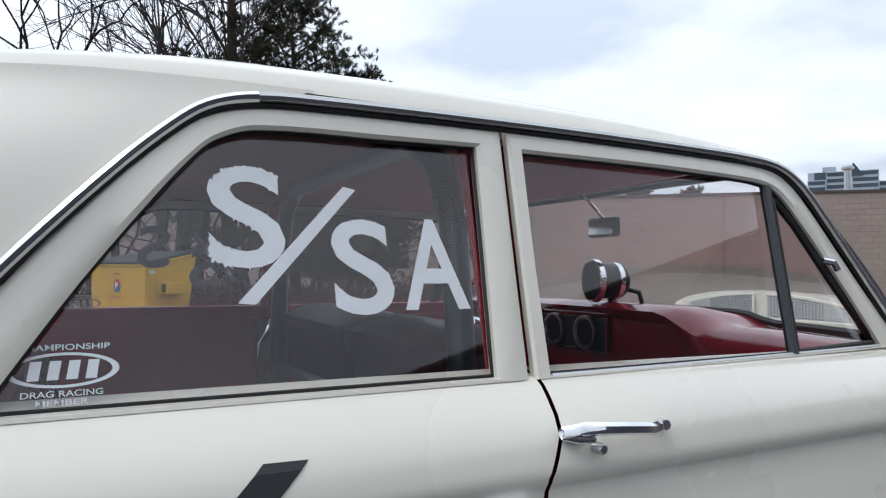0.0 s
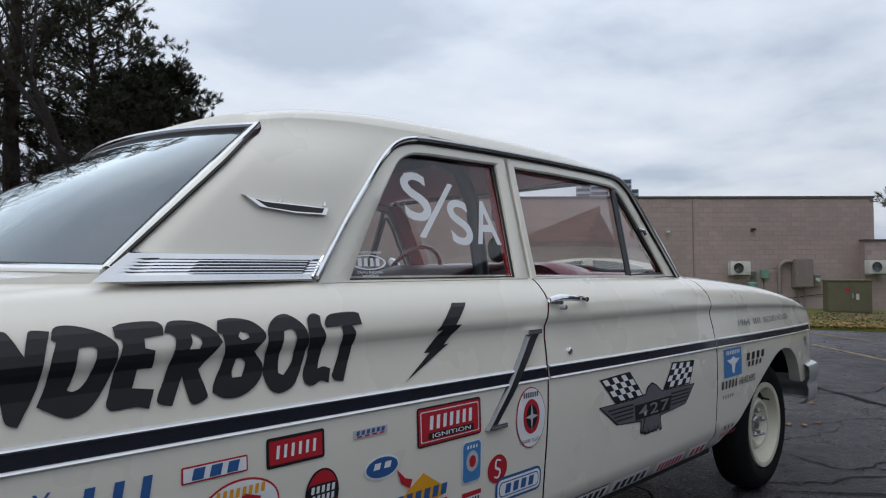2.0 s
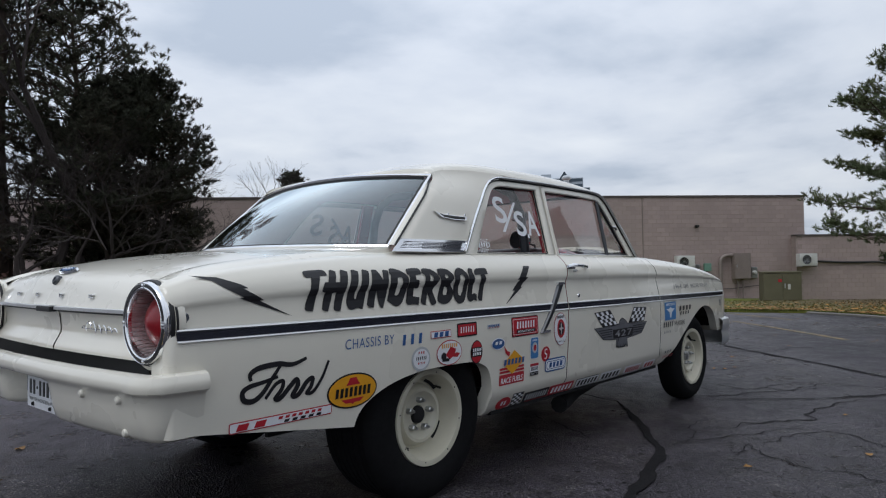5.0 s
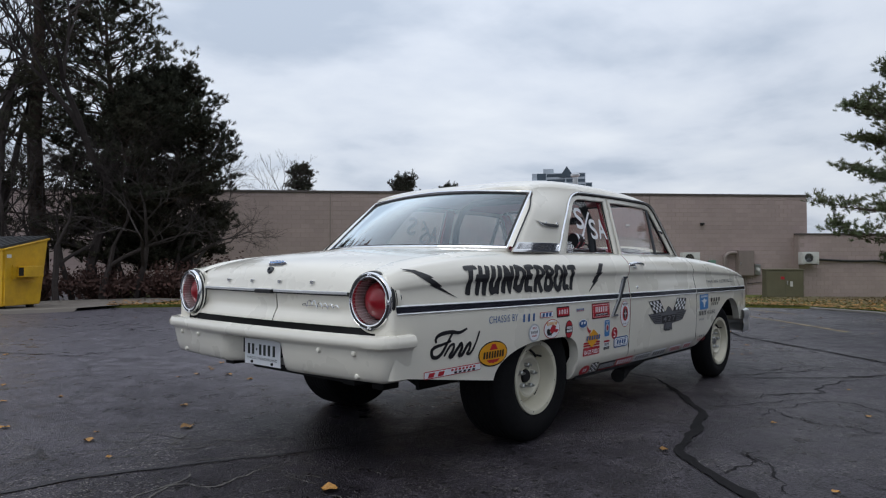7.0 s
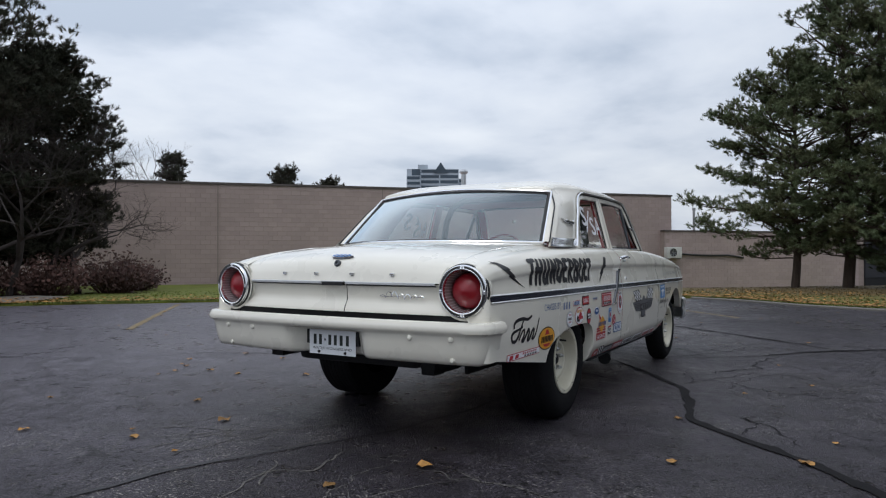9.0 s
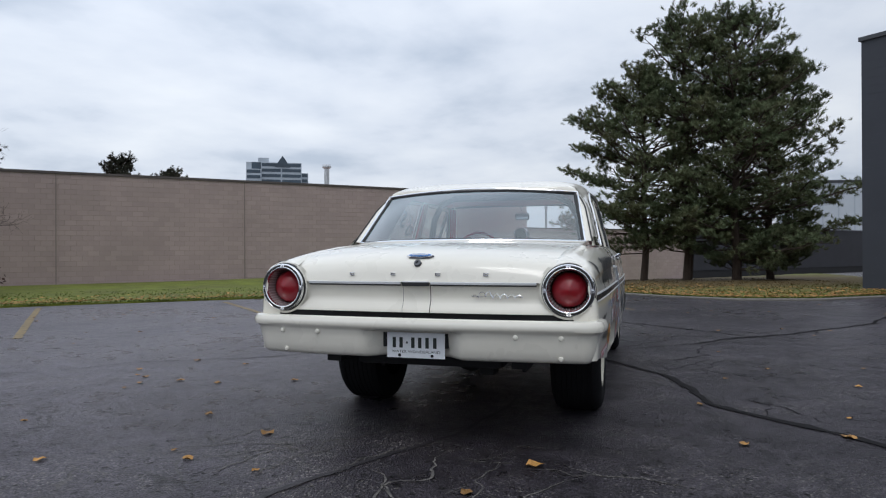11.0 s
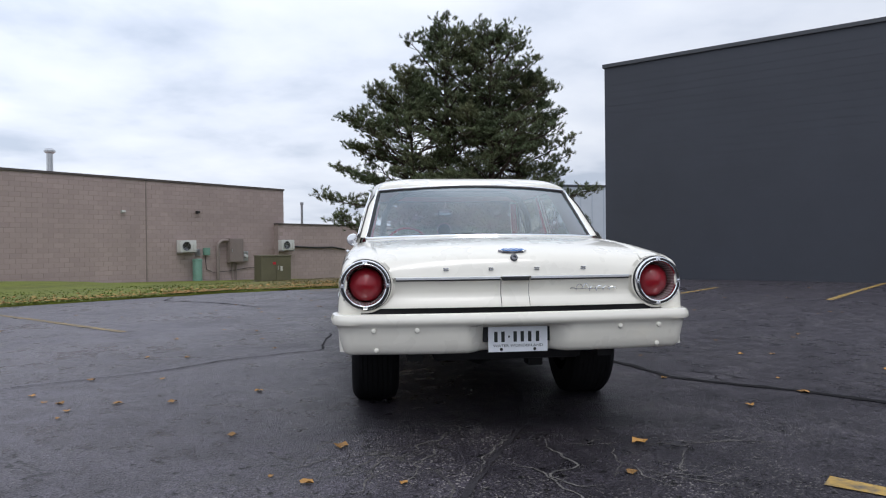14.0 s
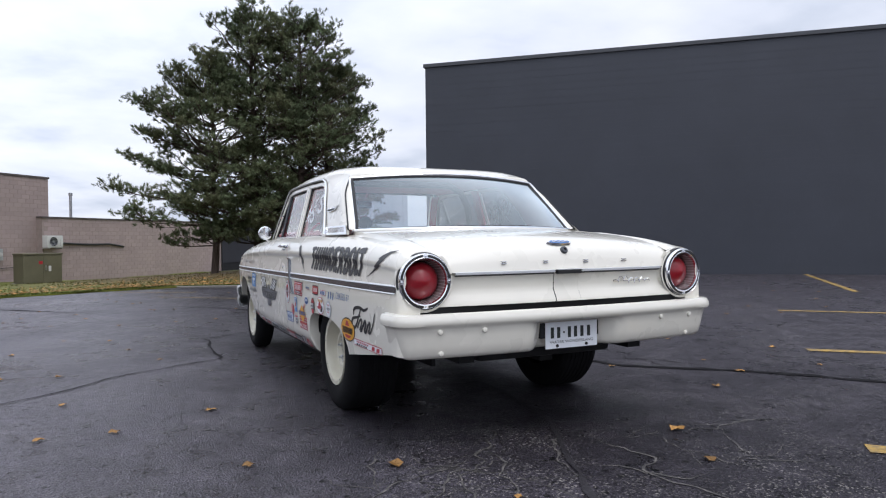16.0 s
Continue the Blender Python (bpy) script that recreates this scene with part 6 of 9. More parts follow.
part("screen_seal", grid([[rear_pt(u, 0) + Vector((-0.006, 0, 0.004)), rear_pt(u, 0) + Vector((-0.014, 0, -0.004)), rear_pt(u, 0) + Vector((-0.006, 0, -0.02))] for u in steps(-1, 1, 24)]), M_GASKET, car, "black rubber screen seal", smooth=True)
for sgn in SIDES:
    rr, line = [], []
    for v in steps(0, 1, 12):
        g = rear_pt(sgn, v)
        z = g.z + 0.004
        xr = lerp_table([(1.02, -0.176), (1.083, -0.107), (1.38, 0.220), (1.43, 0.275)], z)
        o = on_cab(xr, z, -0.010, sgn)
        rr.append([o, o.lerp(g, 0.35) + Vector((-0.008, sgn * 0.003, 0.006)), o.lerp(g, 0.7) + Vector((-0.008, 0, 0.006)), g + Vector((0, sgn * 0.002, -0.002))])
        line.append(o + Vector((-0.004, sgn * 0.002, 0.003)))
    part("screen_moulding", grid(rr), M_PAINT, car, "painted moulding beside the rear window", smooth=True)
    part("moulding_seal", tube(line, 0.0045, 6), M_GASKET, car, "black seal line", smooth=True)
    rr = [[on_cab(lerp_table([(1.02, -0.165), (1.08, -0.10), (1.365, 0.19), (1.43, 0.225)], z), z, -0.030, sgn), on_cab((x_drip(z) + 0.05) / 2, z, -0.034, sgn), on_cab(x_drip(z) + 0.06, z, -0.034, sgn)] for z in steps(1.03, 1.40, 8)]
    part("pillar_lining", grid(rr), M_HEADL, car, "maroon inner pillar lining", smooth=True)

# chrome door mirror on the left
mir = part("door_mirror", lathe([(0.0005, 0.05), (0.03, 0.045), (0.052, 0.02), (0.058, 0.0), (0.05, -0.006)], 24, Matrix.Translation((1.93, 0.868, 1.060)) @ Matrix.Rotation(radians(-90), 4, "Z")), M_CHROME, car, "round chrome door mirror", smooth=True)
part("mirror_glass", lathe([(0.0005, -0.006), (0.052, -0.004)], 24, Matrix.Translation((1.93, 0.868, 1.060)) @ Matrix.Rotation(radians(-90), 4, "Z")), M_CHROME, mir)
part("mirror_stalk", tube([(1.945, 0.866, 1.02), (1.95, 0.850, 1.0), (1.955, 0.835, 0.985)], 0.010, 8), M_CHROME, mir)

# ---- inside ----
part("cabin_floor", box(-0.30, 2.1, -0.72, 0.72, 0.33, 0.36), M_UNDER, car)
part("parcel_shelf", grid([[Vector((x, y, 1.012)) for y in steps(-0.71, 0.71, 4)] for x in (-0.34, -0.1, 0.16)]), M_UNDER, car, "dark parcel shelf")
part("rear_bulkhead", box(0.10, 0.14, -0.70, 0.70, 0.4, 1.01), M_UNDER, car)


def bench(x, z, lean, name, label):
    b = new(name)
    b.parent = car
    b.location = (x, 0, z)
    tagged(b, label)
    for y0, y1 in ((-0.64, -0.01), (0.01, 0.64)):
        part("seat_cushion", box(-0.05, 0.50, y0, y1, -0.16, 0.06, 0.05), M_SEAT, b, smooth=True)
        bm = bmesh.new()
        add_box(bm, -0.09, 0.09, y0, y1, -0.12, 0.50, 0.045, Matrix.Rotation(radians(-lean), 4, "Y"))
        part("seat_back", bm, M_SEAT, b, smooth=True)
        for y in steps(y0 + 0.08, y1 - 0.08, 4):
            part("seam", tube([Matrix.Rotation(radians(-lean), 3, "Y") @ Vector((0.092, y, zz)) for zz in steps(-0.02, 0.46, 5)], 0.004, 5), M_SEAT, b)
    return b


bench(1.22, 0.565, 12, "front_seat", "dark oxblood vinyl split-back front bench seat")
bench(0.40, 0.46, 14, "rear_seat", "dark oxblood vinyl rear bench seat")

# dash: high hood over the dials, lower and rounded on the passenger side
HIGH = [(1.90, 0.72), (1.88, 0.92), (1.885, 1.03), (1.85, 1.05), (1.83, 1.066), (1.87, 1.080), (2.0, 1.078), (2.20, 1.050)]
LOW = [(1.88, 0.72), (1.86, 0.90), (1.85, 0.955), (1.852, 0.98), (1.862, 1.005), (1.90, 1.030), (2.0, 1.038), (2.20, 1.022)]
rows = []
for y in steps(-0.74, 0.74, 40):
    k = step01((y + 0.40) / 0.14)
    rows.append([Vector((lx + (hx - lx) * k - (0.14 * (y / 0.72) ** 2 if i == 7 else 0.05 * (y / 0.72) ** 2 if i == 6 else 0), y, lz + (hz - lz) * k - 0.010 * (y / 0.72) ** 2)) for i, ((hx, hz), (lx, lz)) in enumerate(zip(HIGH, LOW))])
dash = part("dashboard", grid(rows), M_REDMET, car, "glossy red dashboard with hooded dials", smooth=True)
part("dash_edge", tube([(2.20 - 0.17 * (y / 0.72) ** 2, y, 1.032 + 0.022 * step01((y + 0.40) / 0.14)) for y in steps(-0.70, 0.70, 24)], 0.012, 6), M_GASKET, dash, "black screen seal", smooth=True)
nac = part("instrument_panel", box(1.868, 1.884, -0.03, 0.62, 0.925, 1.034, 0.008), M_GASKET, dash, "black instrument panel")
part("panel_trim", tube([(1.866, y, z) for y, z in ((-0.03, 0.925), (0.62, 0.925), (0.62, 1.034), (-0.03, 1.034), (-0.03, 0.925))], 0.004, 6), M_CHROME, nac, "thin bright trim")
for y in (0.065, 0.225, 0.385, 0.545):
    dial = part("gauge", lathe([(0.0005, 0.002), (0.042, 0.002), (0.046, 0.012), (0.052, 0.012), (0.052, 0.0)], 24, Matrix.Translation((1.867, y, 0.982)) @ Matrix.Rotation(radians(90), 4, "Z")), M_DULL, nac, "round dial in bright bezel", smooth=True)
    part("gauge_face", lathe([(0.0005, 0.004), (0.041, 0.004)], 20, Matrix.Translation((1.867, y, 0.982)) @ Matrix.Rotation(radians(90), 4, "Z")), M_UNDER, dial)
part("glovebox_trim", tube([(1.846, -0.10, 0.90), (1.846, -0.60, 0.90)], 0.003, 5), M_CHROME, dash)
for y in (0.02, -0.05):
    part("dash_knob", lathe([(0.012, 0), (0.012, 0.02), (0.0005, 0.024)], 12, Matrix.Translation((1.85, y, 0.88)) @ Matrix.Rotation(radians(90), 4, "Z")), M_CHROME, dash, smooth=True)

# column tachometer on the dash
tm = Matrix.Translation((1.90, 0.0, 1.145)) @ Matrix.Rotation(radians(90), 4, "Z") @ Matrix.Rotation(radians(-12), 4, "Z")
tach = part("tachometer", lathe([(0.0005, -0.05), (0.045, -0.05), (0.055, -0.035), (0.055, 0.035), (0.064, 0.04), (0.066, 0.052), (0.058, 0.056)], 28, tm), M_GASKET, car, "round black tachometer on dash stalk", smooth=True)
part("bezel", lathe([(0.058, 0.050), (0.060, 0.060), (0.066, 0.058), (0.067, 0.042)], 28, tm), M_CHROME, tach, smooth=True)
part("face", lathe([(0.0005, 0.050), (0.058, 0.050)], 28, tm), M_UNDER, tach)
part("ring", lathe([(0.0565, -0.03), (0.058, -0.022), (0.0565, -0.014)], 28, tm), M_CHROME, tach, smooth=True)
part("stalk", tube([(1.91, 0.0, 1.09), (1.92, 0.0, 1.085), (1.925, 0.0, 1.07)], 0.014, 8), M_CHROME, tach)
part("cable", tube([(1.95, -0.02, 1.12), (1.97, -0.06, 1.11), (1.98, -0.07, 1.06), (1.95, -0.05, 1.04)], 0.008, 6), M_GASKET, tach)
# steering wheel
sw = new("steering_wheel")
sw.parent = car
sw.matrix_basis = Matrix.Translation((1.62, 0.37, 0.985)) @ Matrix.Rotation(radians(-64), 4, "Y")
tagged(sw, "thin-rimmed red steering wheel")
part("rim", tube([(0.195 * math.cos(a), 0.195 * math.sin(a), 0) for a in steps(0, 2 * math.pi, 36)], 0.011, 8), M_REDMET, sw, smooth=True)
for a in (0.2, math.pi - 0.2):
    part("spoke", tube([(0, 0, -0.02), (0.19 * math.sin(a) * 0.2, 0.19 * math.cos(a), 0)], [0.016, 0.010], 6), M_REDMET, sw, smooth=True)
part("hub", lathe([(0.0005, 0.01), (0.035, 0.008), (0.045, -0.02)], 20, Matrix.Rotation(radians(90), 4, "X")), M_CHROME, sw, smooth=True)
part("column", tube([(0, 0, -0.02), (0, 0, -0.42)], 0.022, 10), M_REDMET, sw, smooth=True)
# mirror
rm = part("rear_view_mirror", box(1.870, 1.895, -0.065, 0.065, 1.280, 1.342, 0.012), M_GASKET, car, "black rear-view mirror on stalk", smooth=True)
part("mirror_face", box(1.8685, 1.870, -0.056, 0.056, 1.289, 1.333), M_CHROME, rm)
part("mirror_stalk", tube([(1.885, 0.0, 1.335), (1.84, 0.0, 1.375), (1.79, 0.0, 1.420)], 0.005, 6), M_CHROME, rm)
# roll bar
hoop = [(1.03, s * y, z) for s, y, z in ((-1, 0.60, 0.35), (-1, 0.625, 1.0), (-1, 0.59, 1.25), (-1, 0.53, 1.37), (-1, 0.42, 1.425))]
hoop += [(x, -y, z) for x, y, z in reversed(hoop)]
rb = part("roll_bar", tube(hoop, 0.026, 12), M_BAR, car, "dark painted roll bar hoop", smooth=True)
part("cross_bar", tube([(1.03, -0.60, 0.86), (1.03, 0.60, 0.86)], 0.022, 10), M_BAR, rb, smooth=True)
# inner skins of the doors and quarters
for sgn in SIDES:
    for x0, x1, z0 in ((0.16, 0.985, 0.68), (1.03, 1.84, 0.42)):
        part("trim_panel", box(x0, x1, sgn * 0.735 - 0.012, sgn * 0.735 + 0.012, z0, 1.010, 0.006), M_REDINT, car, "red vinyl side trim panel")
    part("arm_rest", box(1.20, 1.50, sgn * 0.70 - 0.03, sgn * 0.70 + 0.03, 0.74, 0.79, 0.015), M_REDINT, car, smooth=True)
    part("window_crank", tube([(1.45, sgn * 0.715, 0.86), (1.40, sgn * 0.70, 0.87), (1.36, sgn * 0.695, 0.875), (1.36, sgn * 0.665, 0.875)], 0.007, 6), M_CHROME, car, smooth=True)
    part("lock_knob", tube([(1.02, sgn * 0.745, 1.01), (1.02, sgn * 0.745, 1.085 if sgn > 0 else 1.04)], [0.004, 0.006], 8), M_CHROME, car)
    part("window_sill_trim", box(0.16, 1.86, sgn * 0.748 - 0.022, sgn * 0.748 + 0.018, 1.004, 1.052 if sgn > 0 else 1.018, 0.006), M_REDMET, car)
    part("pillar_post", grid([[on_cab(x, z, o, sgn) for x, o in ((1.0, -0.028), (1.0, -0.05), (1.085, -0.05), (1.085, -0.028))] for z in (1.01, 1.2, 1.385)]), M_REDMET, car, "red inner door post")

# ---- lettering and stickers on the car ----


def text_shape(body, bold=0.0, shear=0.0, spacing=1.0):
    """Letters as a flat mesh, scaled to the unit square."""
    cu = bpy.data.curves.new("letters", "FONT")
    cu.body, cu.offset, cu.shear, cu.space_character, cu.resolution_u = body, bold, shear, spacing, 5
    ob = new("letters", cu)
    dg = bpy.context.evaluated_depsgraph_get()
    me = ob.evaluated_get(dg).to_mesh()
    bm = bmesh.new()
    bm.from_mesh(me)
    ob.evaluated_get(dg).to_mesh_clear()
    bpy.data.objects.remove(ob)
    bpy.data.curves.remove(cu)
    xs, ys = [v.co.x for v in bm.verts], [v.co.y for v in bm.verts]
    x0, x1, y0, y1 = min(xs), max(xs), min(ys), max(ys)
    for v in bm.verts:
        v.co = Vector(((v.co.x - x0) / (x1 - x0), (v.co.y - y0) / (y1 - y0), 0))
    return bm


def poly_shape(*loops):
    bm = bmesh.new()
    for loop in loops:
        bm.faces.new([bm.verts.new((x, y, 0)) for x, y in loop])
    bm.normal_update()
    bmesh.ops.triangulate(bm, faces=bm.faces[:])
    return bm


def round_rect(x0, y0, x1, y1, r):
    r = min(r, (x1 - x0) / 2, (y1 - y0) / 2)
    out = []
    for cx, cy, a in ((x1 - r, y1 - r, 0), (x0 + r, y1 - r, 90), (x0 + r, y0 + r, 180), (x1 - r, y0 + r, 270)):
        out += [(cx + r * math.cos(radians(a + 18 * k)), cy + r * math.sin(radians(a + 18 * k))) for k in range(6)]
    return out


def oval(cx, cy, rx, ry, n=36):
    return [(cx + rx * math.cos(2 * math.pi * k / n), cy + ry * math.sin(2 * math.pi * k / n)) for k in range(n)]


def ribbon_shape(strokes, width):
    """Flat brush strokes along smooth paths."""
    bm = bmesh.new()
    for st in strokes:
        pts = [Vector((*p, 0)) for p in st]
        fine = []
        for i in range(len(pts) - 1):
            p0, p1, p2, p3 = pts[max(i - 1, 0)], pts[i], pts[i + 1], pts[min(i + 2, len(pts) - 1)]
            for k in range(6):
                t = k / 6
                fine.append(0.5 * (2 * p1 + (p2 - p0) * t + (2 * p0 - 5 * p1 + 4 * p2 - p3) * t * t + (3 * p1 - p0 - 3 * p2 + p3) * t ** 3))
        fine.append(pts[-1])
        last = None
        for i, p in enumerate(fine):
            d = (fine[min(i + 1, len(fine) - 1)] - fine[max(i - 1, 0)]).normalized()
            n = Vector((-d.y, d.x, 0)) * width * (0.45 + 0.55 * math.sin(math.pi * (0.1 + 0.85 * i / len(fine)))) / 2
            a, b = bm.verts.new(p + n), bm.verts.new(p - n)
            if last:
                bm.faces.new((last[0], a, b, last[1]))
            last = (a, b)
    return bm


def cut(bm, axis_i, values):
    for c in values:
        co, no = [0, 0, 0], [0, 0, 0]
        co[axis_i], no[axis_i] = c, 1
        bmesh.ops.bisect_plane(bm, geom=bm.verts[:] + bm.edges[:] + bm.faces[:], plane_co=co, plane_no=no, dist=1e-6)


def decal(bm, box2, sgn, mat, lift, name, parent, label="", surface=None, mirror=True, slant=0.0):
    """Lays a flat unit shape on the car's side, over x0..x1 and z0..z1. Reads the right way round from outside."""
    x0, z0, x1, z1 = box2
    for v in bm.verts:
        u = v.co.x
        x = x0 + u * (x1 - x0) if sgn < 0 or not mirror else x1 - u * (x1 - x0)
        v.co = Vector((x, v.co.z, z0 + v.co.y * (z1 - z0) + slant * (x - x0)))
    zs = [v.co.z for v in bm.verts]
    xs = [v.co.x for v in bm.verts]
    fn = surface or side_y
    if surface is None:
        if max(zs) > 0.80:
            lev = [z_out((x0 + x1) / 2, q) for q in (0.80, 0.825, 0.85, 0.865, 0.880, 0.893, 0.906, 0.925, 0.9375, 0.950, 0.9625, 0.975)]
        else:
            lev = [0.29, 0.31, 0.33, 0.35, 0.365, 0.375, 0.41, 0.45, 0.50, 0.56, 0.60, 0.65, 0.69, 0.73]
        cut(bm, 2, [z for z in lev if min(zs) < z < max(zs)])
        n = int((max(xs) - min(xs)) / 0.07)
        cut(bm, 0, [min(xs) + (max(xs) - min(xs)) * (i + 1) / (n + 1) for i in range(n)])
    bm.normal_update()
    bmesh.ops.triangulate(bm, faces=bm.faces[:])
    for v in bm.verts:
        v.co.y = sgn * (fn(v.co.x, v.co.z) + lift + v.co.y)
    ob = part(name, bm, mat, parent, label)
    return ob


def raw(bm, sgn, mat, lift, name, parent, label=""):
    """A shape already drawn in x, z of the car."""
    xs, ys = [v.co.x for v in bm.verts], [v.co.y for v in bm.verts]
    b = (min(xs), min(ys), max(xs), max(ys))
    for v in bm.verts:
        v.co = Vector(((v.co.x - b[0]) / (b[2] - b[0]), (v.co.y - b[1]) / (b[3] - b[1]), 0))
    return decal(bm, b, sgn, mat, lift, name, parent, label, mirror=False)


L1, L2, L3, L4 = 0.0022, 0.0032, 0.0042, 0.0052


def bars(sgn, b, n, mat, lift, parent, gap=0.25, shear=0.15):
    """Unreadable or private marks, as n plain bars in a row."""
    loops = []
    for i in range(n):
        x0, x1 = (i + gap / 2) / n, (i + 1 - gap / 2) / n
        s = shear / n
        loops.append([(x0, 0), (x1 - s, 0), (x1, 1), (x0 + s, 1)])
    return tagged(decal(poly_shape(*loops), b, sgn, mat, lift, "sticker_print", parent), kind="stuff")


def sticker(sgn, b, mat, label, corner=0.0, rim=None, rim_w=0.006, round_shape=False):
    x0, z0, x1, z1 = b
    w, h = x1 - x0, z1 - z0
    if round_shape:
        shape = oval((x0 + x1) / 2, (z0 + z1) / 2, w / 2, h / 2)
        inner = oval((x0 + x1) / 2, (z0 + z1) / 2, w / 2 - rim_w, h / 2 - rim_w)
    else:
        shape = round_rect(x0, z0, x1, z1, corner)
        inner = round_rect(x0 + rim_w, z0 + rim_w, x1 - rim_w, z1 - rim_w, max(0.001, corner - rim_w))
    st = raw(poly_shape(shape), sgn, rim or mat, L1, "sticker", car, label)
    if rim:
        raw(poly_shape(inner), sgn, mat, L2, "sticker_field", st)
    return st


def words(body, b, sgn, mat, lift, parent, bold=0.0, shear=0.0, spacing=1.0, name="lettering", label="", slant=0.0):
    return decal(text_shape(body, bold, shear, spacing), b, sgn, mat, lift, name, parent, label, slant=slant)


def letters(body, b, sgn, mat, lift, parent, bold, shear, spacing, label, heavy=0.0):
    """Large letters, each a part of its own."""
    whole = text_shape(body, bold, shear, spacing)
    whole.verts.index_update()
    left = set(whole.verts)
    while left:
        todo, island = [left.pop()], set()
        while todo:
            v = todo.pop()
            island.add(v)
            for e in v.link_edges:
                o = e.other_vert(v)
                if o in left:
                    left.discard(o)
                    todo.append(o)
        one = whole.copy()
        keep = {v.index for v in island}
        one.verts.ensure_lookup_table()
        bmesh.ops.delete(one, geom=[v for v in one.verts if v.index not in keep], context="VERTS")
        if heavy:
            first = one.verts[:] + one.edges[:] + one.faces[:]
            for k, s in enumerate((-heavy, heavy)):
                for g in bmesh.ops.duplicate(one, geom=first)["geom"]:
                    if isinstance(g, bmesh.types.BMVert):
                        g.co += Vector((s, 0, 0.0005 * (k + 1)))
        decal(one, b, sgn, mat, lift, "painted_letter", parent, label)
    whole.free()


def checker(sgn, quad, nx, nz, parent):
    (ax, az), (bx, bz), (cx, cz), (dx, dz) = quad

    def at(u, v):
        return (ax * (1 - u) * (1 - v) + bx * u * (1 - v) + cx * u * v + dx * (1 - u) * v, az * (1 - u) * (1 - v) + bz * u * (1 - v) + cz * u * v + dz * (1 - u) * v)
    field = raw(poly_shape([at(-0.05, -0.06), at(1.05, -0.06), at(1.05, 1.06), at(-0.05, 1.06)]), sgn, M_BLACKD, L1, "chequered_flag", parent, "black and white chequered flag")
    loops = []
    for i in range(nx):
        for j in range(nz):
            if (i + j) % 2 == 0:
                loops.append([at(i / nx, j / nz), at((i + 1) / nx, j / nz), at((i + 1) / nx, (j + 1) / nz), at(i / nx, (j + 1) / nz)])
    tagged(raw(poly_shape(*loops), sgn, M_WHITE, L2, "white_check", field), kind="stuff")


FLOURISH = [
    [(-0.915, 0.628), (-0.918, 0.650), (-0.885, 0.668), (-0.810, 0.674), (-0.750, 0.666), (-0.690, 0.682)],
    [(-0.800, 0.668), (-0.835, 0.625), (-0.870, 0.582), (-0.905, 0.560), (-0.940, 0.566), (-0.946, 0.594), (-0.920, 0.610), (-0.870, 0.618), (-0.810, 0.630)],
    [(-0.860, 0.560), (-0.820, 0.604), (-0.790, 0.612), (-0.795, 0.585), (-0.820, 0.556), (-0.800, 0.554), (-0.760, 0.590), (-0.735, 0.610), (-0.728, 0.590), (-0.750, 0.556), (-0.725, 0.556), (-0.690, 0.596), (-0.664, 0.606), (-0.672, 0.576), (-0.690, 0.556), (-0.660, 0.558), (-0.620, 0.606), (-0.592, 0.662)],
]
WING = [(1.254, 0.612), (1.362, 0.540), (1.517, 0.528), (1.515, 0.488), (1.555, 0.478), (1.620, 0.478), (1.659, 0.488), (1.661, 0.526), (1.855, 0.540), (1.931, 0.608), (1.763, 0.613), (1.665, 0.615), (1.625, 0.640), (1.591, 0.652), (1.560, 0.640), (1.547, 0.618), (1.447, 0.611)]
BOLT = [(0.645, 0.961), (0.696, 0.960), (0.640, 0.906), (0.662, 0.907), (0.602, 0.860), (0.619, 0.861), (0.462, 0.785), (0.552, 0.845), (0.532, 0.845), (0.596, 0.896), (0.574, 0.894)]
BOLT2 = [(-1.057, 0.9445), (-0.972, 0.938), (-0.902, 0.915), (-0.877, 0.902), (-0.894, 0.901), (-0.822, 0.862), (-0.838, 0.861), (-0.722, 0.806), (-0.912, 0.872), (-0.896, 0.873), (-0.957, 0.905), (-0.992, 0.928)]

def painted(sgn, *loops):
    """One hand-painted letter: an outline with its holes, in x and z of the car, softened at the bends. On the left side the word is turned to read forwards."""
    soft = []
    for loop in loops:
        pts = curve_through(loop, 3, True, 62.0)
        soft.append([Vector((x if sgn < 0 else -0.343 - x, z, 0)) for x, z in pts])
    bm = bmesh.new()
    vs = [bm.verts.new(p) for loop in soft for p in loop]
    for tri in tessellate_polygon(soft):
        if len(set(tri)) == 3:
            bm.faces.new([vs[i] for i in tri])
    raw(bm, sgn, M_BLACKD, L2, "painted_letter", car, "large hand-painted slanting black letter")


# brush-drawn capitals of the side, one letter a line
BIG_T = ([(-0.662, 0.947), (-0.653, 0.953), (-0.594, 0.956), (-0.573, 0.955), (-0.565, 0.947), (-0.562, 0.936), (-0.594, 0.936), (-0.607, 0.900), (-0.618, 0.863), (-0.636, 0.816), (-0.665, 0.820), (-0.669, 0.826), (-0.651, 0.873), (-0.638, 0.910), (-0.633, 0.932), (-0.652, 0.931), (-0.659, 0.937)],)
BIG_H = ([(-0.547, 0.954), (-0.537, 0.955), (-0.520, 0.950), (-0.532, 0.912), (-0.512, 0.912), (-0.499, 0.953), (-0.491, 0.955), (-0.467, 0.949), (-0.476, 0.916), (-0.489, 0.881), (-0.518, 0.811), (-0.543, 0.813), (-0.547, 0.821), (-0.530, 0.876), (-0.547, 0.875), (-0.555, 0.849), (-0.573, 0.812), (-0.593, 0.816), (-0.597, 0.823), (-0.580, 0.877), (-0.591, 0.879), (-0.595, 0.884), (-0.581, 0.911), (-0.574, 0.913), (-0.564, 0.913)],)
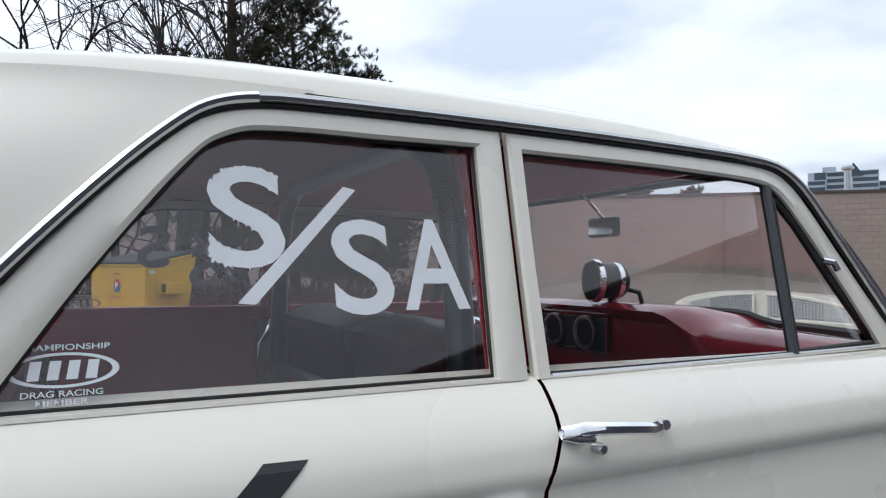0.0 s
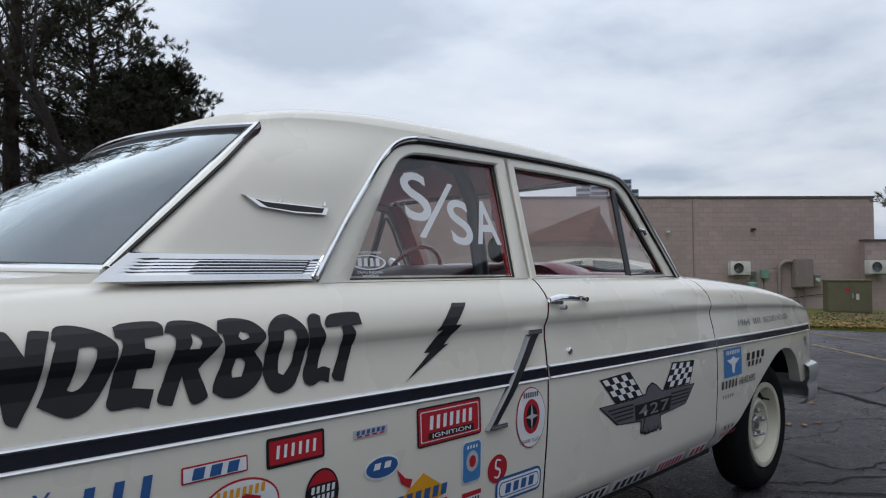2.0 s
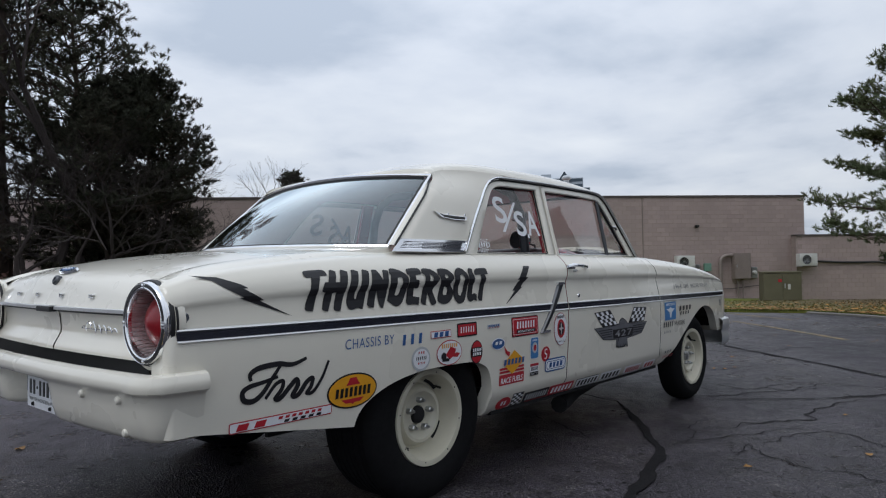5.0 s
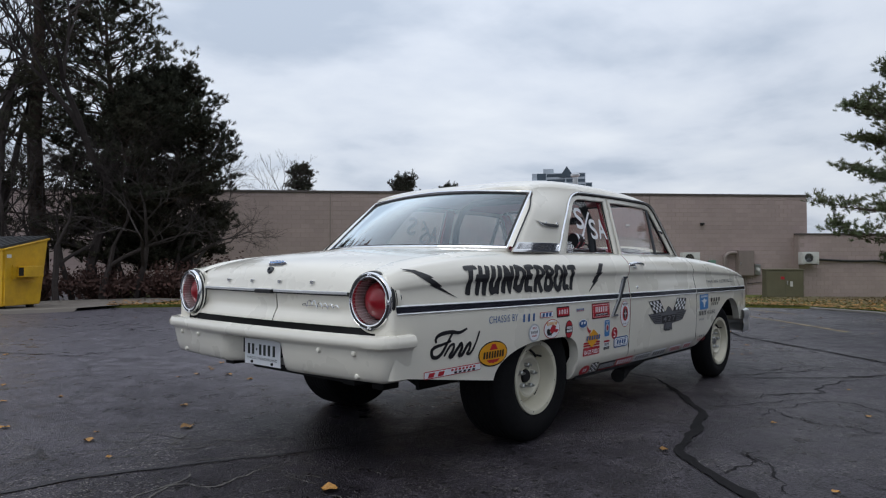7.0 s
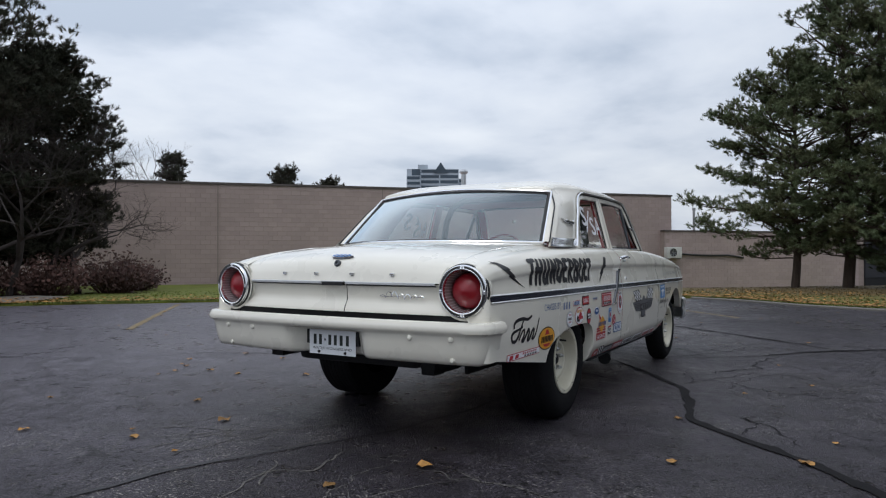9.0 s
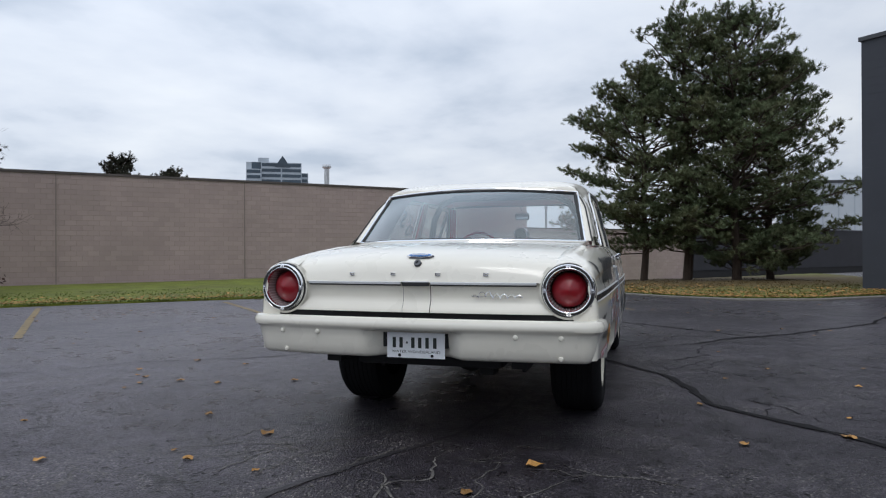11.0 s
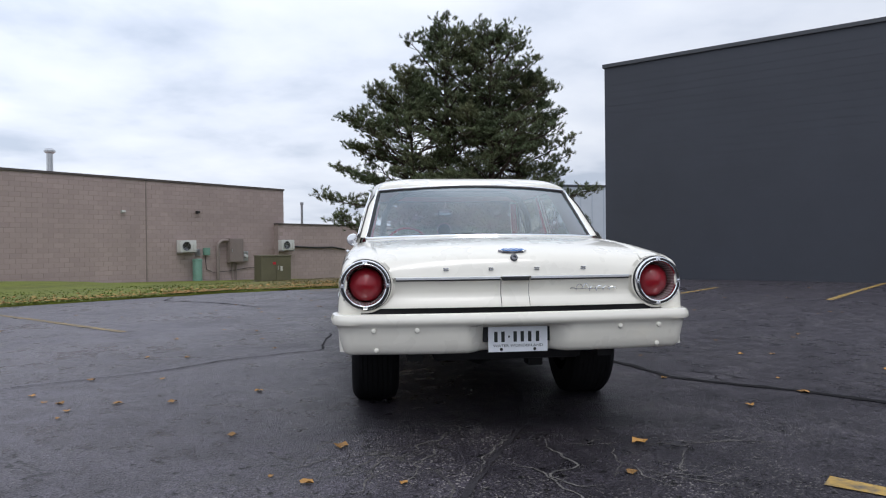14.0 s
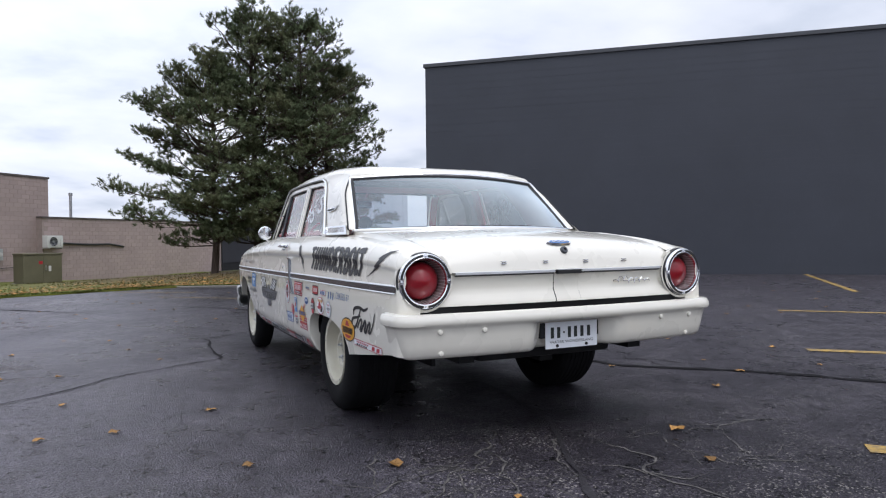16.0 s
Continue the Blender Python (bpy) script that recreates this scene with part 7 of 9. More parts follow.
BIG_U = ([(-0.449, 0.954), (-0.439, 0.955), (-0.417, 0.949), (-0.423, 0.926), (-0.434, 0.894), (-0.446, 0.863), (-0.448, 0.851), (-0.441, 0.849), (-0.424, 0.884), (-0.409, 0.918), (-0.397, 0.953), (-0.387, 0.955), (-0.366, 0.949), (-0.372, 0.922), (-0.383, 0.889), (-0.412, 0.816), (-0.422, 0.812), (-0.436, 0.818), (-0.463, 0.812), (-0.480, 0.817), (-0.487, 0.835), (-0.481, 0.862), (-0.473, 0.893), (-0.460, 0.920)],)
BIG_N = ([(-0.350, 0.954), (-0.333, 0.954), (-0.324, 0.951), (-0.303, 0.914), (-0.296, 0.949), (-0.290, 0.953), (-0.266, 0.950), (-0.274, 0.918), (-0.285, 0.864), (-0.312, 0.810), (-0.325, 0.815), (-0.330, 0.825), (-0.336, 0.876), (-0.359, 0.813), (-0.380, 0.817), (-0.391, 0.825), (-0.384, 0.846), (-0.365, 0.902)],)
BIG_D = ([(-0.260, 0.954), (-0.244, 0.958), (-0.219, 0.954), (-0.191, 0.943), (-0.170, 0.927), (-0.166, 0.914), (-0.177, 0.873), (-0.206, 0.828), (-0.227, 0.815), (-0.247, 0.814), (-0.270, 0.826), (-0.286, 0.836), (-0.273, 0.868), (-0.267, 0.903), (-0.258, 0.933), (-0.265, 0.937)], [(-0.226, 0.922), (-0.208, 0.923), (-0.200, 0.918), (-0.200, 0.908), (-0.208, 0.880), (-0.221, 0.860), (-0.234, 0.853), (-0.243, 0.856), (-0.234, 0.876), (-0.230, 0.901)],)
BIG_E = ([(-0.172, 0.951), (-0.157, 0.956), (-0.103, 0.957), (-0.090, 0.949), (-0.090, 0.933), (-0.123, 0.930), (-0.123, 0.913), (-0.106, 0.908), (-0.109, 0.877), (-0.134, 0.878), (-0.143, 0.847), (-0.107, 0.841), (-0.118, 0.810), (-0.139, 0.816), (-0.178, 0.815), (-0.186, 0.824), (-0.181, 0.842), (-0.168, 0.893), (-0.159, 0.919), (-0.160, 0.931), (-0.170, 0.934)],)
BIG_R = ([(-0.080, 0.953), (-0.058, 0.956), (-0.025, 0.951), (0.006, 0.933), (0.018, 0.913), (0.004, 0.897), (-0.027, 0.866), (-0.012, 0.820), (-0.016, 0.813), (-0.037, 0.806), (-0.046, 0.812), (-0.057, 0.858), (-0.078, 0.809), (-0.099, 0.815), (-0.104, 0.822), (-0.091, 0.852), (-0.074, 0.900), (-0.069, 0.922), (-0.074, 0.933), (-0.088, 0.936)], [(-0.042, 0.933), (-0.026, 0.926), (-0.021, 0.916), (-0.027, 0.904), (-0.046, 0.904), (-0.039, 0.918)],)
BIG_B = ([(0.013, 0.952), (0.038, 0.955), (0.077, 0.949), (0.103, 0.931), (0.109, 0.916), (0.100, 0.905), (0.084, 0.889), (0.102, 0.864), (0.099, 0.841), (0.078, 0.820), (0.048, 0.808), (0.017, 0.810), (-0.003, 0.822), (0.000, 0.836), (0.021, 0.879), (0.022, 0.908), (0.019, 0.927), (0.009, 0.930)], [(0.055, 0.930), (0.069, 0.926), (0.073, 0.917), (0.058, 0.913), (0.050, 0.921)], [(0.048, 0.878), (0.059, 0.878), (0.066, 0.866), (0.057, 0.844), (0.038, 0.844), (0.038, 0.856)],)
BIG_O = ([(0.125, 0.945), (0.142, 0.955), (0.164, 0.956), (0.193, 0.937), (0.205, 0.916), (0.205, 0.889), (0.172, 0.819), (0.139, 0.804), (0.116, 0.811), (0.103, 0.841), (0.107, 0.870), (0.113, 0.910), (0.114, 0.928)], [(0.150, 0.924), (0.168, 0.927), (0.176, 0.917), (0.176, 0.899), (0.168, 0.861), (0.147, 0.837), (0.136, 0.842), (0.137, 0.862), (0.144, 0.891)],)
BIG_L = ([(0.215, 0.952), (0.228, 0.955), (0.241, 0.949), (0.240, 0.933), (0.248, 0.912), (0.246, 0.894), (0.233, 0.858), (0.228, 0.841), (0.244, 0.844), (0.260, 0.838), (0.251, 0.810), (0.232, 0.816), (0.213, 0.809), (0.195, 0.815), (0.191, 0.833), (0.206, 0.871), (0.207, 0.913), (0.208, 0.943)],)
END_T = ([(0.259, 0.948), (0.280, 0.953), (0.328, 0.954), (0.343, 0.950), (0.346, 0.926), (0.319, 0.925), (0.327, 0.909), (0.317, 0.872), (0.289, 0.809), (0.268, 0.813), (0.261, 0.823), (0.284, 0.867), (0.292, 0.910), (0.291, 0.926), (0.252, 0.924), (0.249, 0.933)],)
WORD = (BIG_T, BIG_H, BIG_U, BIG_N, BIG_D, BIG_E, BIG_R, BIG_B, BIG_O, BIG_L, END_T)
for sgn in SIDES:
    for one in WORD:
        painted(sgn, *one)
    raw(poly_shape(BOLT), sgn, M_BLACKD, L1, "painted_bolt", car, "black painted lightning bolt")
    raw(poly_shape(BOLT2), sgn, M_BLACKD, L1, "painted_bolt", car, "black painted lightning bolt")
    fl = ribbon_shape(FLOURISH, 0.019)
    for v in fl.verts:
        v.co.x, v.co.y = -0.915 + (v.co.x + 0.946) * 0.93, 0.547 + (v.co.y - 0.554) * 0.92
        if sgn > 0:
            v.co.x = -1.471 - v.co.x
    raw(fl, sgn, M_BLACKD, L1, "painted_script", car, "large black looped script flourish")
    # yellow oval
    st = sticker(sgn, (-0.592, 0.466, -0.362, 0.590), M_DYEL, "yellow oval sticker with black rim and red bell", rim=M_BLACKD, rim_w=0.006, round_shape=True)
    raw(poly_shape([(-0.53, 0.500), (-0.425, 0.500), (-0.445, 0.486), (-0.47, 0.486), (-0.478, 0.480), (-0.486, 0.486), (-0.51, 0.486)], [(-0.51, 0.548), (-0.445, 0.548), (-0.455, 0.560), (-0.462, 0.574), (-0.492, 0.574), (-0.499, 0.560)]), sgn, M_DRED, L3, "bell_mark", st)
    bars(sgn, (-0.560, 0.508, -0.393, 0.541), 8, M_BLACKD, L4, st, 0.22)
    # red-edged strip at the tail
    st = sticker(sgn, (-0.960, 0.462, -0.570, 0.496), M_WHITE, "long white sticker with red edge and bars", 0.008, M_DRED, 0.0035)
    bars(sgn, (-0.945, 0.468, -0.82, 0.488), 2, M_DRED, L3, st)
    bars(sgn, (-0.79, 0.480, -0.61, 0.489), 7, M_DRED, L3, st)
    bars(sgn, (-0.77, 0.467, -0.61, 0.476), 5, M_BLACKD, L3, st)
    # blue painted words
    letters("CHASSIS BY", (-0.510, 0.674, -0.270, 0.709), sgn, M_DBLUE, L1, car, -0.004, 0.08, 1.1, "thin blue hand-painted letter")
    bars(sgn, (-0.240, 0.662, -0.105, 0.702), 3, M_DBLUE, L1, car, 0.5)
    # stickers round the arch
    st = sticker(sgn, (-0.068, 0.672, 0.058, 0.702), M_WHITE, "small white sticker with red frame and blue bars", 0.003, M_DRED, 0.003)
    bars(sgn, (-0.054, 0.677, 0.045, 0.697), 3, M_DBLUE, L3, st, 0.2)
    st = sticker(sgn, (0.097, 0.664, 0.230, 0.722), M_DRED, "red sticker with black frame and white bars", 0.006, M_BLACKD, 0.006)
    bars(sgn, (0.113, 0.681, 0.213, 0.706), 6, M_WHITE, L3, st, 0.45)
    st = sticker(sgn, (0.303, 0.684, 0.398, 0.702), M_DSILV, "tiny pale sticker with blue and red bars", 0.002)
    bars(sgn, (0.309, 0.691, 0.392, 0.700), 6, M_DBLUE, L2, st)
    bars(sgn, (0.309, 0.686, 0.392, 0.6895), 4, M_DRED, L2, st)
    st = sticker(sgn, (-0.180, 0.552, -0.072, 0.648), M_WHITE, "round white sticker with grey rim", rim=M_DSILV, rim_w=0.009, round_shape=True)
    bars(sgn, (-0.158, 0.596, -0.095, 0.610), 6, M_BLACKD, L3, st, 0.4)
    bars(sgn, (-0.148, 0.580, -0.104, 0.588), 5, M_DRED, L3, st, 0.4)
    bars(sgn, (-0.146, 0.620, -0.106, 0.630), 3, M_DRED, L3, st, 0.4)
    st = sticker(sgn, (-0.035, 0.555, 0.125, 0.660), M_WHITE, "round white sticker with red rim and orange-red shapes", rim=M_DRED, rim_w=0.004, round_shape=True)
    raw(poly_shape([(0.02, 0.60), (0.05, 0.632), (0.085, 0.620), (0.075, 0.595), (0.045, 0.580)], [(0.06, 0.59), (0.095, 0.585), (0.11, 0.60), (0.085, 0.605)]), sgn, M_DRED, L3, "sticker_figure", st, "red figure shape")
    raw(poly_shape(oval(0.008, 0.595, 0.016, 0.016, 14), [(-0.002, 0.575), (0.04, 0.572), (0.045, 0.585), (0.0, 0.588)]), sgn, M_BLACKD, L3, "sticker_figure", st, "black figure shape")
    bars(sgn, (-0.008, 0.628, 0.095, 0.645), 8, M_DYEL, L3, st, 0.3)
    st = sticker(sgn, (0.184, 0.540, 0.266, 0.642), M_DRED, "upright oval sticker in red and black", rim=M_BLACKD, rim_w=0.004, round_shape=True)
    raw(poly_shape(round_rect(0.188, 0.572, 0.262, 0.612, 0.012)), sgn, M_BLACKD, L3, "sticker_band", st)
    bars(sgn, (0.194, 0.594, 0.256, 0.608), 5, M_WHITE, L4, st, 0.25)
    bars(sgn, (0.196, 0.577, 0.254, 0.590), 5, M_WHITE, L4, st, 0.25)
    st = sticker(sgn, (0.332, 0.584, 0.432, 0.638), M_DBLUE, "blue oval sticker with pale rim", rim=M_WHITE, rim_w=0.005, round_shape=True)
    bars(sgn, (0.352, 0.608, 0.412, 0.622), 2, M_WHITE, L3, st)
    # red signboard
    st = sticker(sgn, (0.487, 0.630, 0.707, 0.722), M_DRED, "red rectangular sticker with white bars and black frame", 0.008, M_BLACKD, 0.004)
    raw(poly_shape(round_rect(0.497, 0.640, 0.697, 0.712, 0.004), ), sgn, M_WHITE, L3 - 0.0006, "sticker_line", st)
    raw(poly_shape(round_rect(0.4995, 0.6425, 0.6945, 0.7095, 0.004)), sgn, M_DRED, L3, "sticker_field", st)
    bars(sgn, (0.520, 0.668, 0.676, 0.700), 7, M_WHITE, L4, st, 0.35)
    raw(poly_shape(round_rect(0.520, 0.646, 0.676, 0.661, 0.002)), sgn, M_BLACKD, L4, "sticker_band", st)
    words("IGNITION", (0.532, 0.6485, 0.664, 0.6585), sgn, M_WHITE, L4 + 0.001, st, 0.01)
    # tall blue sticker and red badge
    st = sticker(sgn, (0.638, 0.512, 0.708, 0.617), M_DLBLUE, "tall blue sticker with pale rim", 0.014, M_WHITE, 0.003)
    raw(poly_shape(oval(0.673, 0.566, 0.022, 0.026, 20)), sgn, M_DSILV, L3, "sticker_disc", st)
    raw(poly_shape(oval(0.673, 0.566, 0.012, 0.015, 16)), sgn, M_DRED, L4, "sticker_disc", st)
    bars(sgn, (0.652, 0.598, 0.694, 0.606), 4, M_WHITE, L3, st)
    st = sticker(sgn, (0.640, 0.434, 0.710, 0.490), M_WHITE, "small white sticker with red band and black bars", 0.002)
    raw(poly_shape(round_rect(0.640, 0.478, 0.710, 0.490, 0.001)), sgn, M_DRED, L2, "sticker_band", st)
    bars(sgn, (0.645, 0.456, 0.705, 0.474), 6, M_BLACKD, L2, st, 0.3)
    raw(poly_shape(round_rect(0.640, 0.434, 0.710, 0.450, 0.001)), sgn, M_BLACKD, L2, "sticker_band", st)
    words("EQUIPPED", (0.646, 0.438, 0.704, 0.446), sgn, M_WHITE, L3, st, 0.005)
    # yellow diamond over red bands
    st = sticker(sgn, (0.394, 0.418, 0.588, 0.466), M_DRED, "red sticker lettered in white under a yellow diamond", 0.003)
    words("RACE FUELS", (0.405, 0.425, 0.578, 0.451), sgn, M_WHITE, L2, st, 0.02, 0.2)
    for z in (0.472, 0.487):
        raw(poly_shape([(0.395, z), (0.588, z), (0.588, z + 0.010), (0.395, z + 0.010)]), sgn, M_DRED, L1, "sticker_band", st)
    raw(poly_shape([(0.420, 0.515), (0.490, 0.462), (0.585, 0.520), (0.505, 0.572)]), sgn, M_DYEL, L3, "diamond", st, "yellow diamond")
    bars(sgn, (0.420, 0.508, 0.588, 0.534), 6, M_DBLUE, L4, st, 0.2)
    raw(poly_shape([(0.425, 0.596), (0.45, 0.572), (0.472, 0.565), (0.465, 0.545), (0.438, 0.562)]), sgn, M_DRED, L2, "arrow", st)
    # red disc and blue-framed pill
    st = sticker(sgn, (0.735, 0.488, 0.812, 0.562), M_DRED, "round red sticker with white mark", round_shape=True)
    raw(ribbon_shape([[(0.785, 0.545), (0.768, 0.548), (0.765, 0.530), (0.782, 0.520), (0.776, 0.503), (0.760, 0.506)]], 0.007), sgn, M_WHITE, L2, "sticker_mark", st)
    st = sticker(sgn, (0.768, 0.432, 0.962, 0.498), M_WHITE, "white pill sticker with blue frame and bars", 0.022, M_DBLUE, 0.007)
    raw(poly_shape(round_rect(0.781, 0.445, 0.949, 0.485, 0.014)), sgn, M_DBLUE, L3 - 0.0005, "sticker_line", st)
    raw(poly_shape(round_rect(0.784, 0.448, 0.946, 0.482, 0.012)), sgn, M_WHITE, L3, "sticker_field", st)
    bars(sgn, (0.800, 0.453, 0.930, 0.478), 4, M_DBLUE, L4, st, 0.2)
    # round white spark plug sticker
    st = sticker(sgn, (0.847, 0.554, 0.977, 0.720), M_WHITE, "round white sticker with red ring", rim=M_DRED, rim_w=0.003, round_shape=True)
    raw(poly_shape(oval(0.912, 0.640, 0.036, 0.047)), sgn, M_DRED, L3, "sticker_disc", st)
    raw(poly_shape(oval(0.912, 0.640, 0.024, 0.033)), sgn, M_BLACKD, L3 + 0.0006, "sticker_disc", st)
    raw(poly_shape([(0.912, 0.678), (0.917, 0.646), (0.940, 0.640), (0.917, 0.634), (0.912, 0.602), (0.907, 0.634), (0.884, 0.640), (0.907, 0.646)]), sgn, M_DSILV, L4, "sticker_star", st, "four-pointed star")
    bars(sgn, (0.878, 0.692, 0.946, 0.706), 8, M_BLACKD, L3, st, 0.3)
    words("SPARK PLUGS", (0.872, 0.570, 0.952, 0.580), sgn, M_DGREY, L3, st, 0.0)
    # winged engine emblem with chequered flags
    eg = raw(poly_shape(WING), sgn, M_BLACKD, L1, "winged_emblem", DOOR_R if sgn < 0 else DOOR_L, "winged grey and black emblem with two chequered flags")
    cx, cz = 1.592, 0.575
    raw(poly_shape([(cx + (x - cx) * 0.97, cz + (z - cz) * 0.93) for x, z in WING]), sgn, M_DGREY, L2, "emblem_field", eg)
    for k in range(4):
        z = 0.596 - 0.013 * k
        raw(poly_shape([(1.30 + 0.018 * k, z), (1.46, z), (1.46, z - 0.005), (1.305 + 0.018 * k, z - 0.005)]), sgn, M_BLACKD, L3, "feather_line", eg)
        raw(poly_shape([(1.73, z), (1.895 - 0.012 * k, z), (1.89 - 0.012 * k, z - 0.005), (1.73, z - 0.005)]), sgn, M_BLACKD, L3, "feather_line", eg)
    raw(poly_shape([(1.470, 0.588), (1.735, 0.588), (1.722, 0.537), (1.478, 0.537)]), sgn, M_BLACKD, L3, "number_field", eg)
    words("427", (1.495, 0.544, 1.712, 0.582), sgn, M_MIDGREY, L4, eg, 0.01, 0.0, 1.15)
    fan = [(1.540, 0.536), (1.520, 0.478)] + [(1.520 + 0.0135 * k, 0.496 if k % 2 else 0.474) for k in range(1, 11)] + [(1.668, 0.478), (1.652, 0.536)]
    raw(poly_shape(fan), sgn, M_BLACKD, L2, "tail_feather", eg, "black edged tail feathers")
    raw(poly_shape([(1.594 + (x - 1.594) * 0.90, 0.536 + (z - 0.536) * 0.86) for x, z in fan]), sgn, M_DGREY, L3, "tail_feather", eg)
    checker(sgn, ((1.275, 0.693), (1.442, 0.699), (1.520, 0.618), (1.355, 0.616)), 6, 4, eg)
    checker(sgn, ((1.755, 0.699), (1.922, 0.692), (1.880, 0.616), (1.687, 0.620)), 6, 4, eg)
    # on the front wing
    raw(ribbon_shape([[(3.345, 0.668), (3.362, 0.678), (3.360, 0.650), (3.380, 0.676), (3.384, 0.648), (3.402, 0.674), (3.412, 0.660)], [(3.352, 0.646), (3.380, 0.634), (3.408, 0.650)]], 0.008), sgn, M_DGREY, L1, "wing_script", car, "small dark metal script badge")
    words("1964", (2.42, 0.792, 2.56, 0.820), sgn, M_DGREY, L1, car, 0.0, 0.05, 1.0, "painted_lettering", "small grey hand-painted letters")
    bars(sgn, (2.60, 0.792, 2.70, 0.818), 4, M_DGREY, L1, car, 0.45)
    words("RECORD HOLDER", (2.74, 0.790, 3.11, 0.816), sgn, M_DGREY, L1, car, -0.002, 0.05, 1.0, "painted_lettering", "small grey hand-painted letters")
    st = sticker(sgn, (2.215, 0.590, 2.405, 0.708), M_DLBLUE, "blue square sticker with white winged mark", 0.003)
    bars(sgn, (2.235, 0.684, 2.385, 0.700), 8, M_WHITE, L2, st)
    raw(poly_shape([(2.240, 0.662), (2.290, 0.640), (2.300, 0.605), (2.320, 0.605), (2.330, 0.640), (2.380, 0.662), (2.335, 0.664), (2.310, 0.675), (2.285, 0.664)]), sgn, M_WHITE, L2, "wing_mark", st, "white winged mark")
    bars(sgn, (2.455, 0.640, 2.70, 0.672), 4, M_BLACKD, L1, car, 0.3)
    bars(sgn, (2.47, 0.612, 2.66, 0.634), 4, M_BLACKD, L1, car, 0.35)
    bars(sgn, (2.185, 0.545, 2.36, 0.578), 5, M_BLACKD, L1, car, 0.4)
    words("HEADERS", (2.38, 0.545, 2.57, 0.575), sgn, M_BLACKD, L1, car, 0.0, 0.0, 1.0, "painted_lettering", "thin black letters")
    bars(sgn, (2.20, 0.505, 2.32, 0.520), 5, M_DGREY, L1, car, 0.5)
    bars(sgn, (2.22, 0.375, 2.34, 0.390), 3, M_DGREY, L1, car, 0.4)
    bars(sgn, (2.22, 0.338, 2.40, 0.358), 6, M_DRED, L1, car, 0.5)
    # row along the sill
    st = sticker(sgn, (0.408, 0.296, 0.520, 0.356), M_DRED, "round red sticker on the sill", round_shape=True)
    bars(sgn, (0.440, 0.318, 0.488, 0.338), 2, M_WHITE, L2, st)
    checker(sgn, ((0.530, 0.360), (0.610, 0.360), (0.610, 0.302), (0.530, 0.302)), 4, 6, car)
    for x0, x1, mat, n, ink, lab in ((0.625, 0.845, M_BLACKD, 9, M_DSILV, "black and red sill sticker"), (0.850, 1.085, M_DRED, 6, M_WHITE, "red sill sticker with white bars"), (1.110, 1.360, M_WHITE, 6, M_BLACKD, "white sill sticker with black bars"), (1.380, 1.628, M_WHITE, 5, M_BLACKD, "white sill sticker with heavy black bars"), (1.680, 1.905, M_WHITE, 7, M_DRED, "white sill sticker with red bars"), (1.945, 2.11, M_WHITE, 3, M_DRED, "white sill sticker with red bars")):
        st = sticker(sgn, (x0, 0.298, x1, 0.352), mat, lab, 0.003, M_BLACKD if x0 == 1.110 else None, 0.003)
        bars(sgn, (x0 + 0.015, 0.312, x1 - 0.015, 0.341), n, ink, L3, st, 0.25)
        if x0 == 0.625:
            raw(poly_shape([(0.66, 0.300), (0.845, 0.300), (0.845, 0.308), (0.65, 0.308)]), sgn, M_DRED, L2, "sticker_band", st)
    # class letters on the quarter glass

    def on_glass(x, z):
        return gh_y(x, z) - 0.018

    def ragged(bm, body, seed):
        """Worn edges at the head and tail of the letter."""
        rg = random.Random(int(seed * 1000))
        cut(bm, 0, steps(0.03, 0.97, 32))
        cut(bm, 1, steps(0.03, 0.97, 32))
        amount = 0.034 if seed < 0.65 else 0.008
        for v in bm.verts:
            if v.is_boundary and body == "S" and (v.co.y > 0.86 or (v.co.y < 0.30 and v.co.x < 0.30)) or v.is_boundary and rg.random() < 0.16:
                v.co += Vector((rg.uniform(-0.5, 0.5), rg.uniform(-1.0, 0.35), 0)) * amount
        return bm

    for body, b in (("S", (0.602, 1.176, 0.700, 1.312)), ("S", (0.762, 1.114, 0.850, 1.246)), ("A", (0.864, 1.119, 0.968, 1.250))):
        decal(ragged(text_shape(body, 0.015), body, b[0]), b, sgn, M_WHITE, 0.0012, "window_letter", car, "large white shoe-polish letter on glass", surface=on_glass)
    slash = [(0.636, 1.132), (0.658, 1.130), (0.804, 1.288), (0.786, 1.292)] if sgn < 0 else [(0.926, 1.132), (0.904, 1.130), (0.758, 1.288), (0.776, 1.292)]
    bm = poly_shape(slash)
    for v in bm.verts:
        v.co = Vector((v.co.x, sgn * (on_glass(v.co.x, v.co.y) + 0.0012), v.co.y))
    part("window_letter", bm, M_WHITE, car, "large white slash on glass")
    loops = []
    for k in range(36):
        a0, a1 = 2 * math.pi * k / 36, 2 * math.pi * (k + 1) / 36
        loops.append([(0.449 + rx * math.cos(a), 1.064 + rz * math.sin(a)) for rx, rz, a in ((0.055, 0.0185, a0), (0.055, 0.0185, a1), (0.048, 0.0155, a1), (0.048, 0.0155, a0))])
    bm = poly_shape(*loops)
    for v in bm.verts:
        v.co = Vector((v.co.x, sgn * (on_glass(v.co.x, v.co.y) + 0.0012), v.co.y))
    ns = part("window_sticker", bm, M_WHITE, car, "white oval club sticker on glass")
    for n, b in ((4, (0.412, 1.054, 0.486, 1.074)),):
        loops = [[((i + 0.15) / n, 0), ((i + 0.75) / n, 0), ((i + 0.9) / n, 1), ((i + 0.3) / n, 1)] for i in range(n)]
        decal(poly_shape(*loops), b, sgn, M_WHITE, 0.0012, "sticker_print", ns, surface=on_glass)
